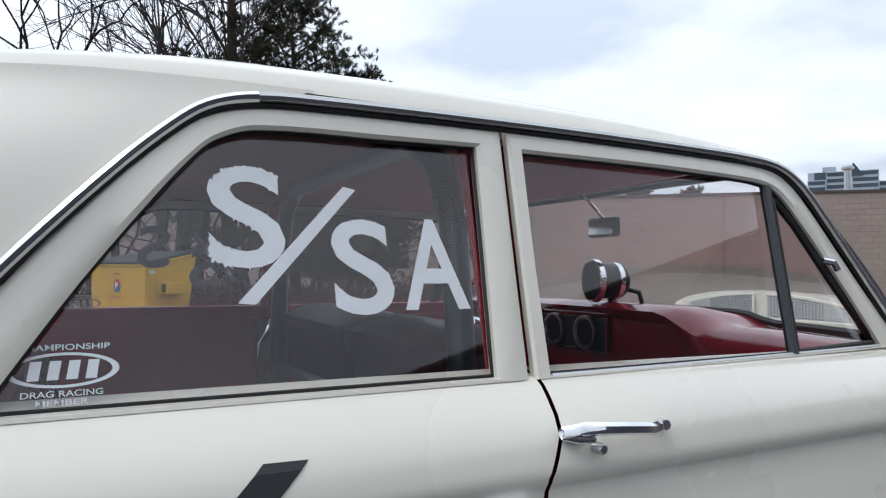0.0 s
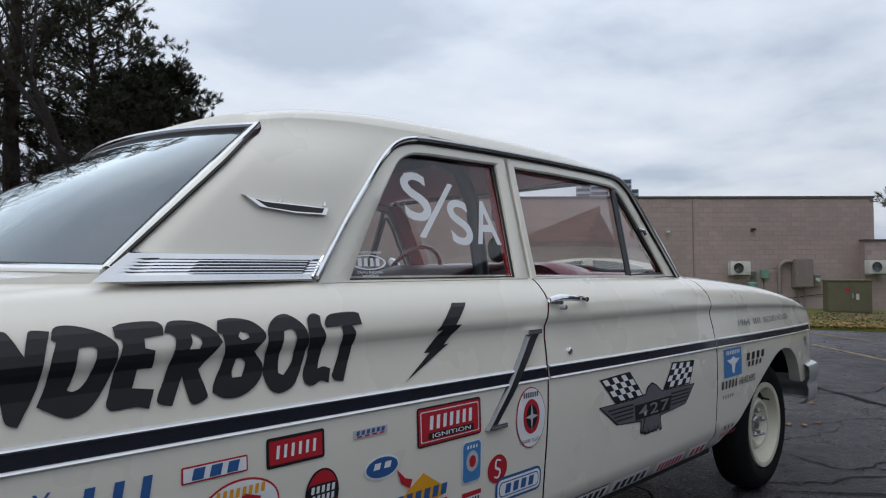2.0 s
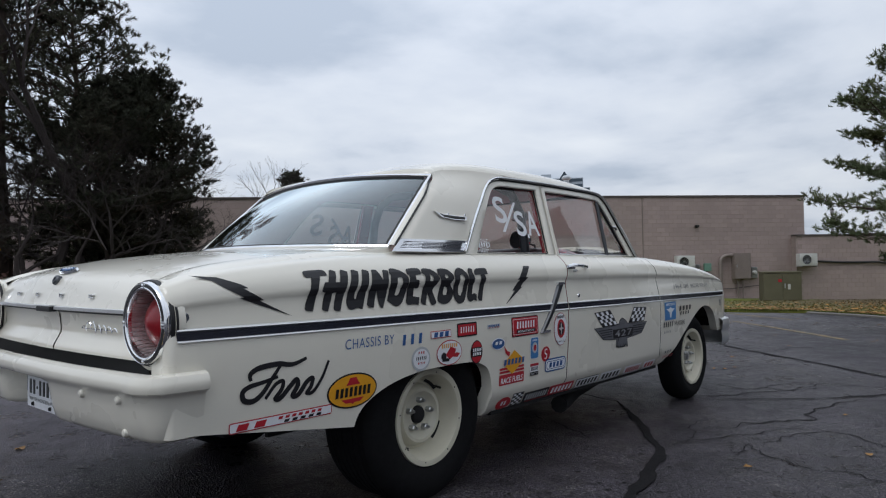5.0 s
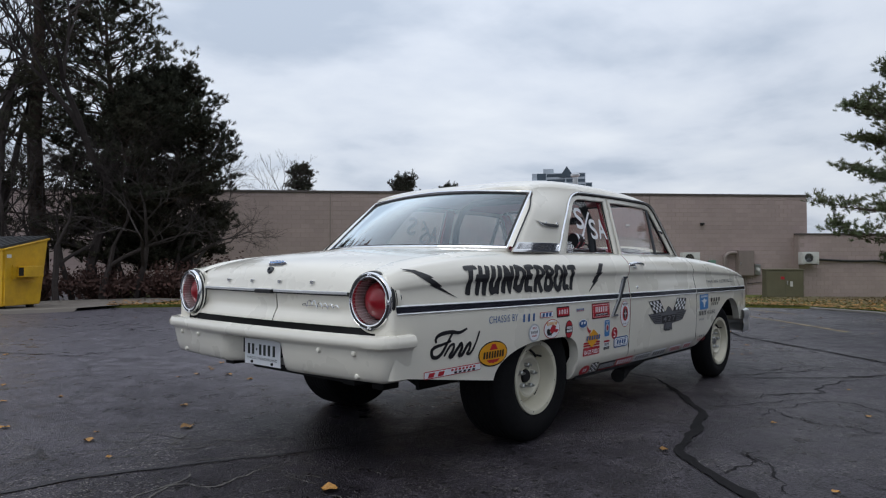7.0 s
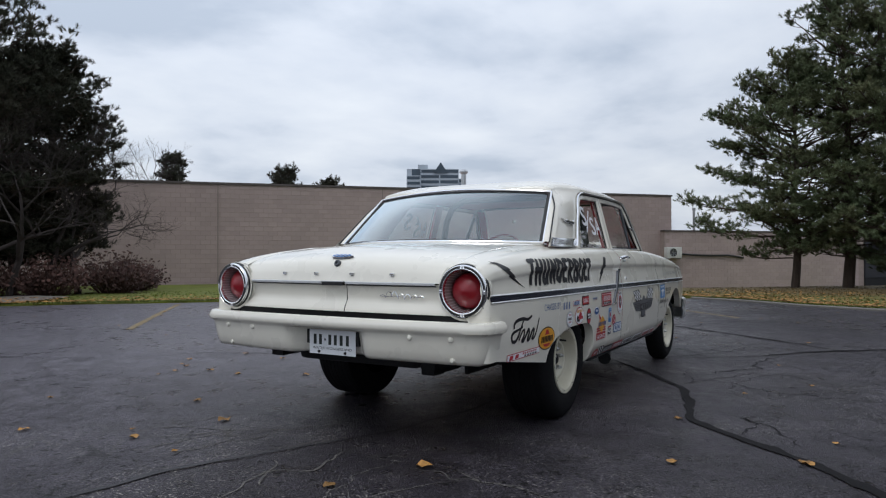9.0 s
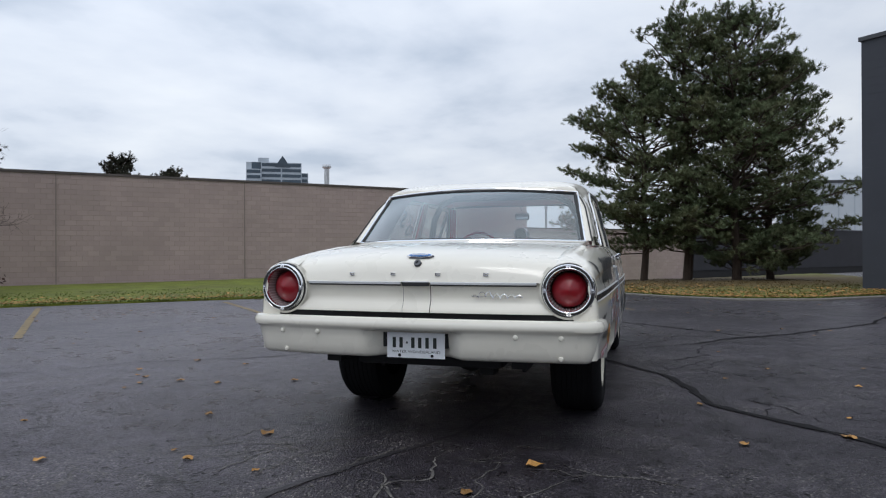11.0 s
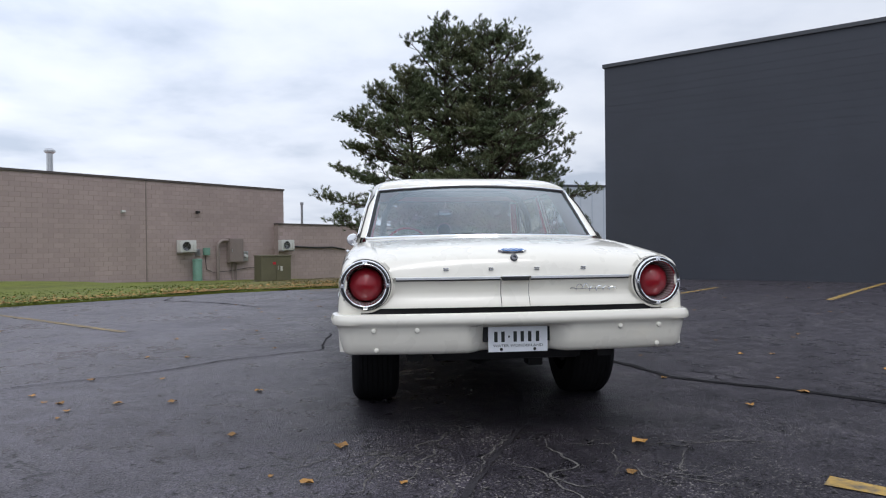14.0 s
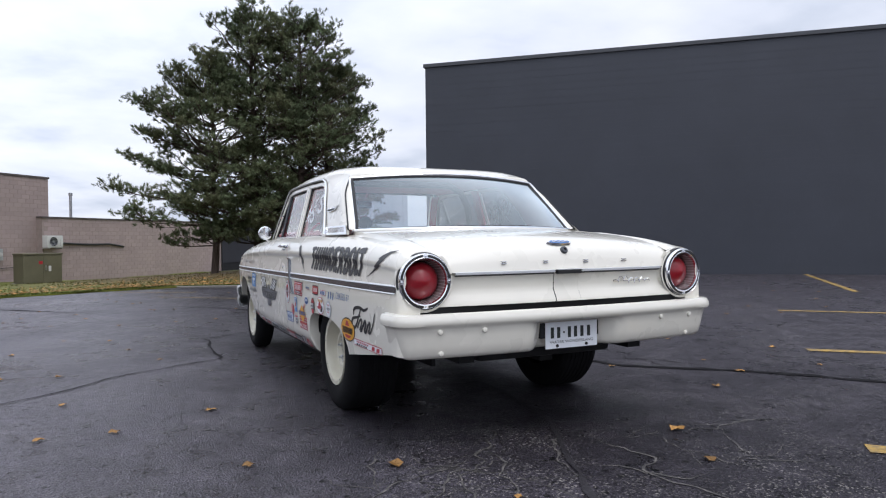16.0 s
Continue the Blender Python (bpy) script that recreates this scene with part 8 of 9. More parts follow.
    for body, b in (("CHAMPIONSHIP", (0.404, 1.085, 0.494, 1.0915)), ("DRAG RACING", (0.410, 1.0365, 0.488, 1.043)), ("MEMBER", (0.424, 1.0275, 0.474, 1.0335))):
        decal(text_shape(body, 0.01), b, sgn, M_WHITE, 0.0012, "lettering", ns, surface=on_glass)

bm = text_shape("WATER WONDERLAND", 0.0)
for v in bm.verts:
    v.co = Vector((-1.1812, 0.122 - v.co.x * 0.254, 0.489 + v.co.y * 0.013))
part("lettering", bm, M_INK, plate, "small dark capital letters")

# ---- on and beside the tan wall ----


def wall_frame(s, d, z):
    """Pose with x along the wall towards its corner, -y out of it."""
    m = Matrix.Identity(4)
    q = wall_at(s, d, z)
    for i, v in enumerate((-WALL_U, WALL_N, (0, 0, 1), q)):
        m.col[i][:3] = v
    return m


def placed(ob, m):
    ob.matrix_basis = m
    return ob


def flipped(m):
    """The same place, turned half about the upright."""
    return m @ Matrix.Rotation(math.pi, 4, "Z")


def ac_unit(m):
    ac = thing("air_conditioner", "white outdoor air conditioner with round fan on tan wall", "air conditioner", group="wall air conditioners")
    part("casing", box(-0.42, 0.42, 0.06, 0.38, -0.28, 0.28, 0.02), M_ACW, ac, smooth=True)
    part("fan_recess", lathe([(0.001, 0.385), (0.20, 0.385), (0.21, 0.395)], 28, Matrix.Translation((0.1, 0, 0))), M_UNDER, ac, "dark fan opening")
    bm = bmesh.new()
    for r in (0.06, 0.11, 0.16, 0.21):
        pts = [(0.1 + r * math.cos(a), 0.400, r * math.sin(a)) for a in steps(0, 2 * math.pi, 24)]
        add_tube(bm, pts, 0.007, 4)
    for a in steps(0, math.pi, 4)[:-1]:
        add_tube(bm, [(0.1 + 0.21 * math.cos(a), 0.402, 0.21 * math.sin(a)), (0.1 - 0.21 * math.cos(a), 0.402, -0.21 * math.sin(a))], 0.006, 4)
    part("fan_grille", bm, M_DULL, ac, "round wire fan grille")
    for x in (-0.36, 0.36):
        part("bracket", box(x - 0.025, x + 0.025, 0.0, 0.42, -0.33, -0.285), M_DULL, ac)
    part("service_cover", box(-0.41, -0.26, 0.38, 0.40, -0.2, 0.1, 0.008), M_ACW, ac)
    return placed(ac, m)


ac_unit(flipped(wall_frame(6.02, 0.02, 1.08)))
ac_unit(flipped(wall_frame(0.36, 0.40, 1.10)))

eb = thing("electrical_cabinet", "tan painted steel electrical cabinet fixed to block wall", "electrical box")
part("body", box(-0.4, 0.4, 0.0, 0.3, -0.6, 0.6, 0.015), M_TANBOX, eb)
part("door", box(-0.37, 0.37, 0.3, 0.318, -0.56, 0.56, 0.006), M_TANBOX, eb)
part("latch", box(0.28, 0.31, 0.318, 0.34, -0.06, 0.06), M_DULL, eb)
placed(eb, flipped(wall_frame(3.28, 0.025, 0.85)))
for dx in (0.12, -0.12):
    c = alone("conduit_pipe", tube([(0, 0.06, 0), (0, 0.06, -1.0)], 0.035), M_TANBOX, "thin tan conduit pipe running down block wall", "pipe", group="conduit pipes", smooth=True)
    placed(c, flipped(wall_frame(3.28 + dx, 0.025, 0.25)))
pts = [(0, 0.12, -2.0), (0, 0.12, -0.25)] + [(-0.35 + 0.35 * math.cos(a), 0.12, -0.25 + 0.35 * math.sin(a)) for a in steps(0, math.pi / 2, 6)] + [(-0.6, 0.12, 0.10)]
c = alone("bent_duct_pipe", tube(pts, 0.085, 10), M_TANBOX, "thick tan bent conduit rising into the electrical cabinet", "pipe", smooth=True)
placed(c, flipped(wall_frame(4.26, 0.025, 1.25)))
mt = thing("electric_meter", "small round glass electric meter on grey box", "meter")
part("box", box(-0.14, 0.14, 0, 0.14, -0.25, 0.25, 0.01), M_DULL, mt)
part("dial", lathe([(0.001, 0.22), (0.08, 0.21), (0.095, 0.14)], 16), M_ACW, mt, "round meter dial", smooth=True)
placed(mt, flipped(wall_frame(2.62, 0.025, 0.55)))
bb = alone("junction_box", box(-0.16, 0.16, 0, 0.14, -0.18, 0.18, 0.012), M_GREENP, "small pale green junction box on block wall", "junction box")
placed(bb, flipped(wall_frame(4.86, 0.025, 0.82)))
bb2 = alone("disconnect_switch_box", box(-0.1, 0.1, 0, 0.12, -0.17, 0.17, 0.012), M_DULL, "small grey disconnect switch box beside air conditioner", "switch box")
placed(bb2, flipped(wall_frame(5.34, 0.025, 0.78)))
gp = thing("green_service_pipe", "stout pale green utility pipe standing at wall foot", "pipe")
part("pipe", lathe([(0.22, 0), (0.22, 1.05), (0.20, 1.10), (0.001, 1.12)], 20, Matrix.Rotation(math.pi / 2, 4, "X")), M_GREENP, gp, smooth=True)
part("cap", lathe([(0.235, 1.0), (0.235, 1.07), (0.2, 1.07)], 20, Matrix.Rotation(math.pi / 2, 4, "X")), M_GREENP, gp, smooth=True)
placed(gp, flipped(wall_frame(5.5, 0.30, ground_z(wall_at(5.5, 0.3, 0).x, wall_at(5.5, 0.3, 0).y) - 0.02)))


def wall_lamp(s, z, mat, label):
    l = thing("wall_lamp", label, "wall lamp", group="wall lamps")
    part("back_plate", box(-0.06, 0.06, 0, 0.05, -0.06, 0.06, 0.008), mat, l)
    part("hood", box(-0.08, 0.08, 0.05, 0.18, -0.02, 0.07, 0.015), mat, l)
    part("lens", box(-0.065, 0.065, 0.06, 0.16, -0.045, -0.02), M_LENSCLEAR, l)
    placed(l, flipped(wall_frame(s, 0.025, z)))


wall_lamp(8.99, 2.6, M_ACW, "small white wall light on tan block wall")
wall_lamp(5.33, 2.69, M_GASKET, "small dark wall light on tan block wall")

pts = [(-0.1, 0.10, 1.08)]
for i in range(12):
    f = i / 11
    pts.append((-0.3 - 3.9 * f, 0.07 + 0.02 * math.sin(i), 1.02 - 0.08 * math.sin(f * 3) - 0.35 * max(0, f - 0.75) * 2.2))
alone("black_hose", tube([wall_at(x, 0.36 + y, z) for x, y, z in pts], 0.05, 8), M_GASKET, "thick black insulated hose slung along annex wall", "hose", smooth=True)
alone("wall_cable", tube([wall_at(x, 0.05, z) for x, z in ((4.9, 0.6), (4.85, -0.05), (4.5, -0.2), (3.6, -0.18), (2.4, -0.05), (0.9, -0.02))], 0.014, 6), M_GASKET, "thin black cable sagging along block wall", "cable", smooth=True)

tf = thing("transformer_cabinet", "olive green pad-mounted steel transformer cabinet on grass", "transformer")
part("body", box(-0.72, 0.72, -0.6, 0.6, 0.0, 1.18, 0.02), M_OLIVE, tf)
part("lid", box(-0.75, 0.75, -0.63, 0.63, 1.18, 1.24, 0.015), M_OLIVE, tf)
part("door", box(-0.70, -0.01, 0.6, 0.62, 0.05, 1.14, 0.006), M_OLIVE, tf)
part("door", box(0.01, 0.70, 0.6, 0.62, 0.05, 1.14, 0.006), M_OLIVE, tf)
part("warning_label", box(-0.30, -0.20, 0.62, 0.626, 0.50, 0.72), M_ACW, tf, "white warning label")
part("warning_label", box(0.02, 0.16, 0.62, 0.626, 0.80, 0.92), M_DRED, tf, "orange-red warning label")
part("handle", box(-0.12, -0.07, 0.62, 0.66, 0.55, 0.74, 0.01), M_DULL, tf)
part("pad", box(-0.85, 0.85, -0.73, 0.73, -0.30, 0.0), M_KERB, tf, "concrete pad")
tf.matrix_basis = pose(28.6, 5.25, ground_z(28.6, 5.25) + 0.05, 0, 0, 114)

# roof vent and far tower
vp = thing("vent_stack", "thin grey metal vent stack behind the tan roof", "vent pipe")
part("pipe", lathe([(0.135, 0), (0.135, 2.85)], 12, Matrix.Rotation(math.pi / 2, 4, "X")), M_DULL, vp, smooth=True)
part("cap", lathe([(0.001, 3.12), (0.16, 3.08), (0.24, 3.0), (0.24, 2.92), (0.135, 2.85)], 12, Matrix.Rotation(math.pi / 2, 4, "X")), M_DULL, vp, smooth=True)
vp.location = (27.9, 15.0, 2.5)

rv = thing("roof_vent", "thin grey capped vent pipe on the annex roof", "vent pipe", (34.7, 4.4, 2.19))
part("pipe", lathe([(0.07, 0), (0.07, 1.2)], 10, Matrix.Rotation(math.pi / 2, 4, "X")), M_DULL, rv, smooth=True)
part("cap", lathe([(0.001, 1.38), (0.10, 1.35), (0.10, 1.22), (0.07, 1.2)], 10, Matrix.Rotation(math.pi / 2, 4, "X")), M_DULL, rv, smooth=True)

tw = thing("office_tower", "far glass and panel office tower with stepped top", "office building", (210.7, 123.1, -0.9), math.degrees(math.atan2(0.51, 0.85)))


def tower_block(x0, x1, y0, y1, z0, z1, split=1):
    part("wall", box(x0, x1, y0, y1, z0, z1), M_TOWERW, tw)
    z = z1 - 1.35
    while z > z0 + 0.5:
        for k in range(split):
            a, b = y0 + (y1 - y0) * k / split + 0.25, y0 + (y1 - y0) * (k + 1) / split - 0.25
            part("window", box(x0 - 0.12, x0 + 0.3, a, b, z, z + 1.05), M_TOWERG, tw, "ribbon window of dark blue glass")
        z -= 1.9


tower_block(-6, 6, -5.8, 8.0, 14.0, 33.1, 2)
tower_block(-7, 5, 8.0, 13.0, 14.0, 30.6)
tower_block(-4, 5, -8.2, -5.8, 14.0, 29.8)
tower_block(-4, 5, 5.4, 9.0, 33.1, 34.9)
part("glass_block", box(-5, 4, 8.0, 11.2, 30.6, 33.2), M_TOWERG, tw, "dark glazed upper corner")
part("wall", box(-5, 4, 11.2, 13.0, 30.6, 33.2), M_TOWERW, tw)
part("base", box(-6, 5, -8.2, 13.0, 0, 14.0), M_TOWERW, tw)
bm = bmesh.new()
vs = [bm.verts.new(p) for p in ((-6.4, -1.9, 31.6), (-6.4, 3.3, 31.6), (-6.4, 0.7, 35.5), (4, -1.9, 31.6), (4, 3.3, 31.6), (4, 0.7, 35.5))]
for f in ((0, 1, 2), (3, 5, 4), (0, 2, 5, 3), (1, 4, 5, 2), (0, 3, 4, 1)):
    bm.faces.new([vs[i] for i in f])
part("gable", bm, M_TOWERG, tw, "pointed glass roof gable")

fb = thing("far_building", "pale grey metal-clad building beyond the charcoal wall", "building", (64.0, -17.5, -1), 8)
part("wall", box(0, 10, -9.0, 1.5, 0, 8.0), M_FARWALL, fb)
part("roof_edge", box(-0.1, 10, -9.1, 1.6, 8.0, 8.25), M_DARKTRIM, fb)
for y in steps(-8.4, 1.0, 7):
    part("panel_joint", box(-0.03, 0.0, y - 0.04, y + 0.04, 0, 8.0), M_TOWERW, fb)

# ---- yellow bin ----
DUMP = Vector((1.49, 13.43, 0))
dm_c = DUMP + Vector((math.cos(radians(30)), math.sin(radians(30)), 0)) * 0.55 + Vector((-math.sin(radians(30)), math.cos(radians(30)), 0)) * 1.0
dm = thing("dumpster", "yellow painted steel dumpster with black plastic lid and side fork pockets", "dumpster", (dm_c.x, dm_c.y, ground_z(dm_c.x, dm_c.y) + 0.072), 30)
# low front towards -x, high back towards +x
bm = bmesh.new()
vs = [bm.verts.new(p) for p in ((-0.55, -0.97, 0.07), (0.47, -0.97, 0.07), (0.47, 0.97, 0.07), (-0.55, 0.97, 0.07), (-0.56, -1.0, 1.28), (0.66, -1.0, 1.54), (0.66, 1.0, 1.54), (-0.56, 1.0, 1.28))]
for f in ((0, 1, 2, 3), (4, 7, 6, 5), (0, 4, 5, 1), (1, 5, 6, 2), (2, 6, 7, 3), (3, 7, 4, 0)):
    bm.faces.new([vs[i] for i in f])
bmesh.ops.bevel(bm, geom=list(bm.edges), offset=0.015, segments=2, affect="EDGES")
part("body", bm, M_YELLOW, dm, smooth=True)
for y0, y1 in ((-1.0, -0.01), (0.01, 1.0)):
    lid = bmesh.new()
    for y in steps(y0 + 0.05, y1 - 0.05, 5):
        add_box(lid, -0.64, 0.64, y - 0.05, y + 0.05, 0.03, 0.055, 0.01)
    add_box(lid, -0.65, 0.65, y0, y1, 0.0, 0.035, 0.012)
    bmesh.ops.transform(lid, matrix=Matrix.Translation((0.04, 0, 1.425)) @ Matrix.Rotation(math.atan2(-0.26, 1.22), 4, "Y"), verts=lid.verts[:])
    part("lid", lid, M_LID, dm, "ribbed black plastic lid")
part("top_rim", tube([(-0.57, -1.01, 1.27), (0.67, -1.01, 1.53), (0.67, 1.01, 1.53), (-0.57, 1.01, 1.27), (-0.57, -1.01, 1.27)], 0.028, 6), M_YELLOW, dm)
for sy in (-1, 1):
    pk = part("fork_pocket", box(-0.22, 0.30, sy * 1.09 - 0.12, sy * 1.09 + 0.10, 0.68, 0.92, 0.012), M_YELLOW, dm)
    part("pocket_hole", box(-0.226, -0.215, sy * 1.11 - 0.07, sy * 1.11 + 0.05, 0.71, 0.89), M_UNDER, pk, "dark open fork slot")
    part("pocket_plate", box(-0.33, -0.22, sy * 0.995 - 0.012, sy * 0.995 + 0.012, 0.64, 0.95, 0.004), M_YELLOW, dm)
    part("stiffener", box(-0.53, -0.49, sy * 0.99 - 0.02, sy * 0.99 + 0.02, 0.10, 1.26), M_YELLOW, dm)
# front panel sign: a coloured hexagon with a white letter
hexa = [(0.13 * math.cos(a), 0.16 * math.sin(a)) for a in steps(0, 2 * math.pi, 6)[:-1]]
for lo_z, hi_z, mat, nm in ((0.0, 1.0, M_DRED, "upper"), (-1.0, 0.0, M_DBLUE, "lower")):
    bm = bmesh.new()
    bm.faces.new([bm.verts.new((-0.572, -y, 0.84 + z)) for y, z in hexa if lo_z - 0.01 <= z / 0.16 <= hi_z + 0.01])
    part("sign_half", bm, mat, dm, "red half of hexagonal sign" if nm == "upper" else "blue half of hexagonal sign")
bm = text_shape("P", 0.02)
for v in bm.verts:
    v.co = Vector((-0.577, 0.05 - v.co.x * 0.10, 0.77 + v.co.y * 0.14))
part("sign_letter", bm, M_WHITE, dm, "white capital letter")
for z, hw in ((1.08, 0.13), (0.58, 0.17)):
    part("sign_print", box(-0.575, -0.570, -hw, hw, z, z + 0.025), M_DRED, dm, "red line of print")
part("notice", box(-0.50, -0.36, -1.004, -0.996, 1.10, 1.17), M_ACW, dm, "small white notice sticker")
for x in (-0.42, 0.36):
    for y in (-0.8, 0.8):
        part("caster", box(x - 0.07, x + 0.07, y - 0.05, y + 0.05, 0.0, 0.09, 0.01), M_UNDER, dm)

# ---- trees ----


def shoot_mesh(rnd, count):
    """Needles of one upturned shoot of unit length along z, three corners each."""
    rows = []
    for i in range(count):
        f = ((i + rnd.random()) / count) ** 0.8
        a, out = rnd.uniform(0, 2 * math.pi), rnd.uniform(0.5, 1.7)
        rad = Vector((math.cos(a), math.sin(a), 0))
        v = (rad * out + Vector((0, 0, 1))).normalized() * rnd.uniform(0.50, 0.80) * (1.05 - 0.30 * f)
        w = Vector((-rad.y, rad.x, 0)) * rnd.uniform(0.034, 0.056)
        base = Vector((0, 0, f * 0.75))
        rows += [base - w, base + w, base + v]
    return np.array([tuple(p) for p in rows])


SHOOTS = [shoot_mesh(random.Random(900 + k), 30) for k in range(8)]


def pine_tree(name, label, trunks, seed, mat, at, per=5, levels=20, fan=7, puff=5, tuft=0.30, droop=0.0, group="", long_limbs=(), spread=0.40):
    """Tapered trunks (x, y, height, reach, bare share), limbs in uneven whorls, side twigs in a flat fan, each ending in a puff of upturned shoots."""
    rnd = random.Random(seed)
    tree = thing(name, label, "tree", at, group=group)
    wood, green = bmesh.new(), []

    def shoot(c, d, size):
        ax = d.normalized()
        s1 = ax.orthogonal().normalized()
        turn = np.array([tuple(s1), tuple(ax.cross(s1)), tuple(ax)])
        green.append(rnd.choice(SHOOTS) @ turn * size + np.array(tuple(c)))

    def limb(base, d, ln, count):
        bend = -0.5 if droop else 1.0
        pts = [base]
        for k in range(1, 6):
            f = k / 5
            q = base + d * ln * f + Vector((0, 0, (0.26 * f * f - 0.10 * f) * ln * bend))
            pts.append(q + Vector((rnd.uniform(-1, 1), rnd.uniform(-1, 1), rnd.uniform(-0.5, 0.5))) * 0.045 * ln)
        r = 0.016 + 0.014 * ln
        add_tube(wood, pts, [r * (1 - 0.15 * k) for k in range(6)], 4, False)
        side = Vector((-d.y, d.x, 0)).normalized()
        for j in range(count):
            s = 1.0 if j == 0 else 1 - (j / count) ** 1.05 * 0.80
            k = min(4.999, s * 5)
            q = pts[int(k)].lerp(pts[int(k) + 1], k - int(k))
            if j:
                way = (d * rnd.uniform(0.4, 1.0) + side * rnd.choice((-1, 1)) * rnd.uniform(0.5, 1.2) + Vector((0, 0, rnd.uniform(-0.05, 0.45)))).normalized()
                tip = q + way * (spread * ln * (1.12 - s * 0.75) * rnd.uniform(0.7, 1.25) + 0.10)
                add_tube(wood, [q, q.lerp(tip, 0.5) - Vector((0, 0, 0.02)), tip], [0.014, 0.010, 0.006], 3, False)
            else:
                way, tip = d, q
            for i in range(puff):
                v = way * rnd.uniform(0.0, 0.7) + Vector((rnd.gauss(0, 0.7), rnd.gauss(0, 0.7), rnd.uniform(0.1, 1.0)))
                shoot(tip - way * 0.6 * tuft * rnd.random() + Vector((rnd.gauss(0, 1), rnd.gauss(0, 1), rnd.gauss(0, 0.5))) * 0.62 * tuft, v, tuft * rnd.uniform(0.75, 1.25))

    for ti, (ox, oy, h, reach, first, *whorl) in enumerate(trunks):
        lean = Vector((rnd.uniform(-0.02, 0.02), rnd.uniform(-0.02, 0.02), 1))
        axis_pts = [Vector((ox, oy, -0.1)) + lean * (h * k / 9) + Vector((0.06 * math.sin(k * 1.3 + ti), 0.06 * math.cos(k * 1.7 + ti), 0)) for k in range(10)]
        add_tube(wood, axis_pts, [max(0.03, 0.019 * h * (1 - 0.094 * k)) for k in range(10)], 9)
        for lv in range(levels):
            f = lv / (levels - 1)
            z = h * (first + (0.985 - first) * f) * rnd.uniform(0.985, 1.0)
            k = min(8.999, z / h * 9)
            base = axis_pts[int(k)].lerp(axis_pts[int(k) + 1], k - int(k))
            # widest a third of the way up, rounded top
            env = reach * (0.66 + 0.34 * min(1.0, f * 3.2)) * (1 - 2.0 * max(0.0, f - 0.42) ** 2)
            a0 = rnd.uniform(0, 2 * math.pi)
            count = whorl[0] if whorl else per
            for b in range(count):
                if rnd.random() < 0.15:
                    continue
                ang = a0 + 2 * math.pi * b / count + rnd.uniform(-0.5, 0.5)
                ln = max(0.40, env * rnd.choice((rnd.uniform(0.45, 0.8), rnd.uniform(0.85, 1.05))))
                rise = rnd.uniform(-0.06, 0.24) + 0.75 * f ** 2 - droop
                limb(base, Vector((math.cos(ang), math.sin(ang), rise)).normalized(), ln, max(3, int(round(fan * (0.35 + 0.65 * ln / reach)))))
    for ox, oy, z, ang, ln, rise in long_limbs:
        limb(Vector((ox, oy, z)), Vector((math.cos(ang), math.sin(ang), rise)).normalized(), ln, int(fan * 2.3))
    gv = np.concatenate(green)
    me = bpy.data.meshes.new("crown")
    me.from_pydata(gv.tolist(), [], np.arange(len(gv)).reshape(-1, 3).tolist())
    me.materials.append(mat)
    part("trunk", wood, M_BARK, tree, smooth=True)
    cr_ob = new("crown", me)
    cr_ob.parent = tree
    tagged(cr_ob, "dense clumped dark green needles")
    return tree


def bare_tree(name, label, height, seed, at, spread=0.5, depth=6, group="", start=0.16, lean=(0, 0)):
    rnd = random.Random(seed)
    tree = thing(name, label, "tree", at, group=group)
    bm = bmesh.new()

    def grow(p, d, ln, r, lv):
        q, pts = p, [p]
        for s in range(3):
            d = (d + Vector((rnd.gauss(0, 1), rnd.gauss(0, 1), rnd.gauss(0.12, 0.6))) * 0.14).normalized()
            q = q + d * ln / 3
            pts.append(q)
        add_tube(bm, pts, [r, r * 0.88, r * 0.78, r * 0.66], 6 if lv < 2 else 3, False)
        if lv >= depth:
            return
        for k in range(2 if lv < 1 else rnd.choice((2, 3, 3))):
            side = Vector((rnd.gauss(0, 1), rnd.gauss(0, 1), rnd.gauss(0, 0.6))).normalized()
            nd = (d + side * spread * rnd.uniform(0.6, 1.4)).normalized()
            grow(pts[rnd.choice((2, 3, 3))], nd, ln * rnd.uniform(0.62, 0.86), r * rnd.uniform(0.5, 0.66), lv + 1)

    grow(Vector((0, 0, -0.1)), Vector((*lean, 1)).normalized(), height * 0.27, start, 0)
    part("crown", bm, M_BARE, tree, smooth=True)
    return tree


def put(x, y):
    return (x, y, ground_z(x, y))


pine_tree("pine_tree", "tall pine with several trunks and clumped dark green needles on grass", ((0.0, 1.65, 7.6, 2.5, 0.15, 4), (0.3, 0.1, 9.9, 2.6, 0.12, 5), (-0.2, -1.5, 9.4, 3.0, 0.06, 5), (0.5, -2.7, 8.0, 2.3, 0.08, 5)), 21, M_NEEDLE, put(22.3, -2.75), per=6, levels=25, fan=10, puff=7, tuft=0.215, long_limbs=((0, 1.65, 4.6, 1.5, 2.4, 0.08), (0, 1.65, 1.9, 1.95, 3.2, -0.05), (0.1, 1.3, 6.3, 1.7, 2.0, 0.28), (0, 1.65, 2.7, 1.75, 3.3, -0.02), (0, 1.65, 3.6, 1.35, 2.7, 0.06), (0, 1.65, 5.4, 1.6, 2.5, 0.16), (0.3, 0.1, 2.2, 2.3, 3.0, -0.05), (-0.2, -1.6, 1.7, -1.5, 3.6, -0.04), (-0.2, -1.6, 2.6, -1.8, 3.7, 0.02), (-0.2, -1.6, 1.2, -2.4, 3.0, -0.06)))
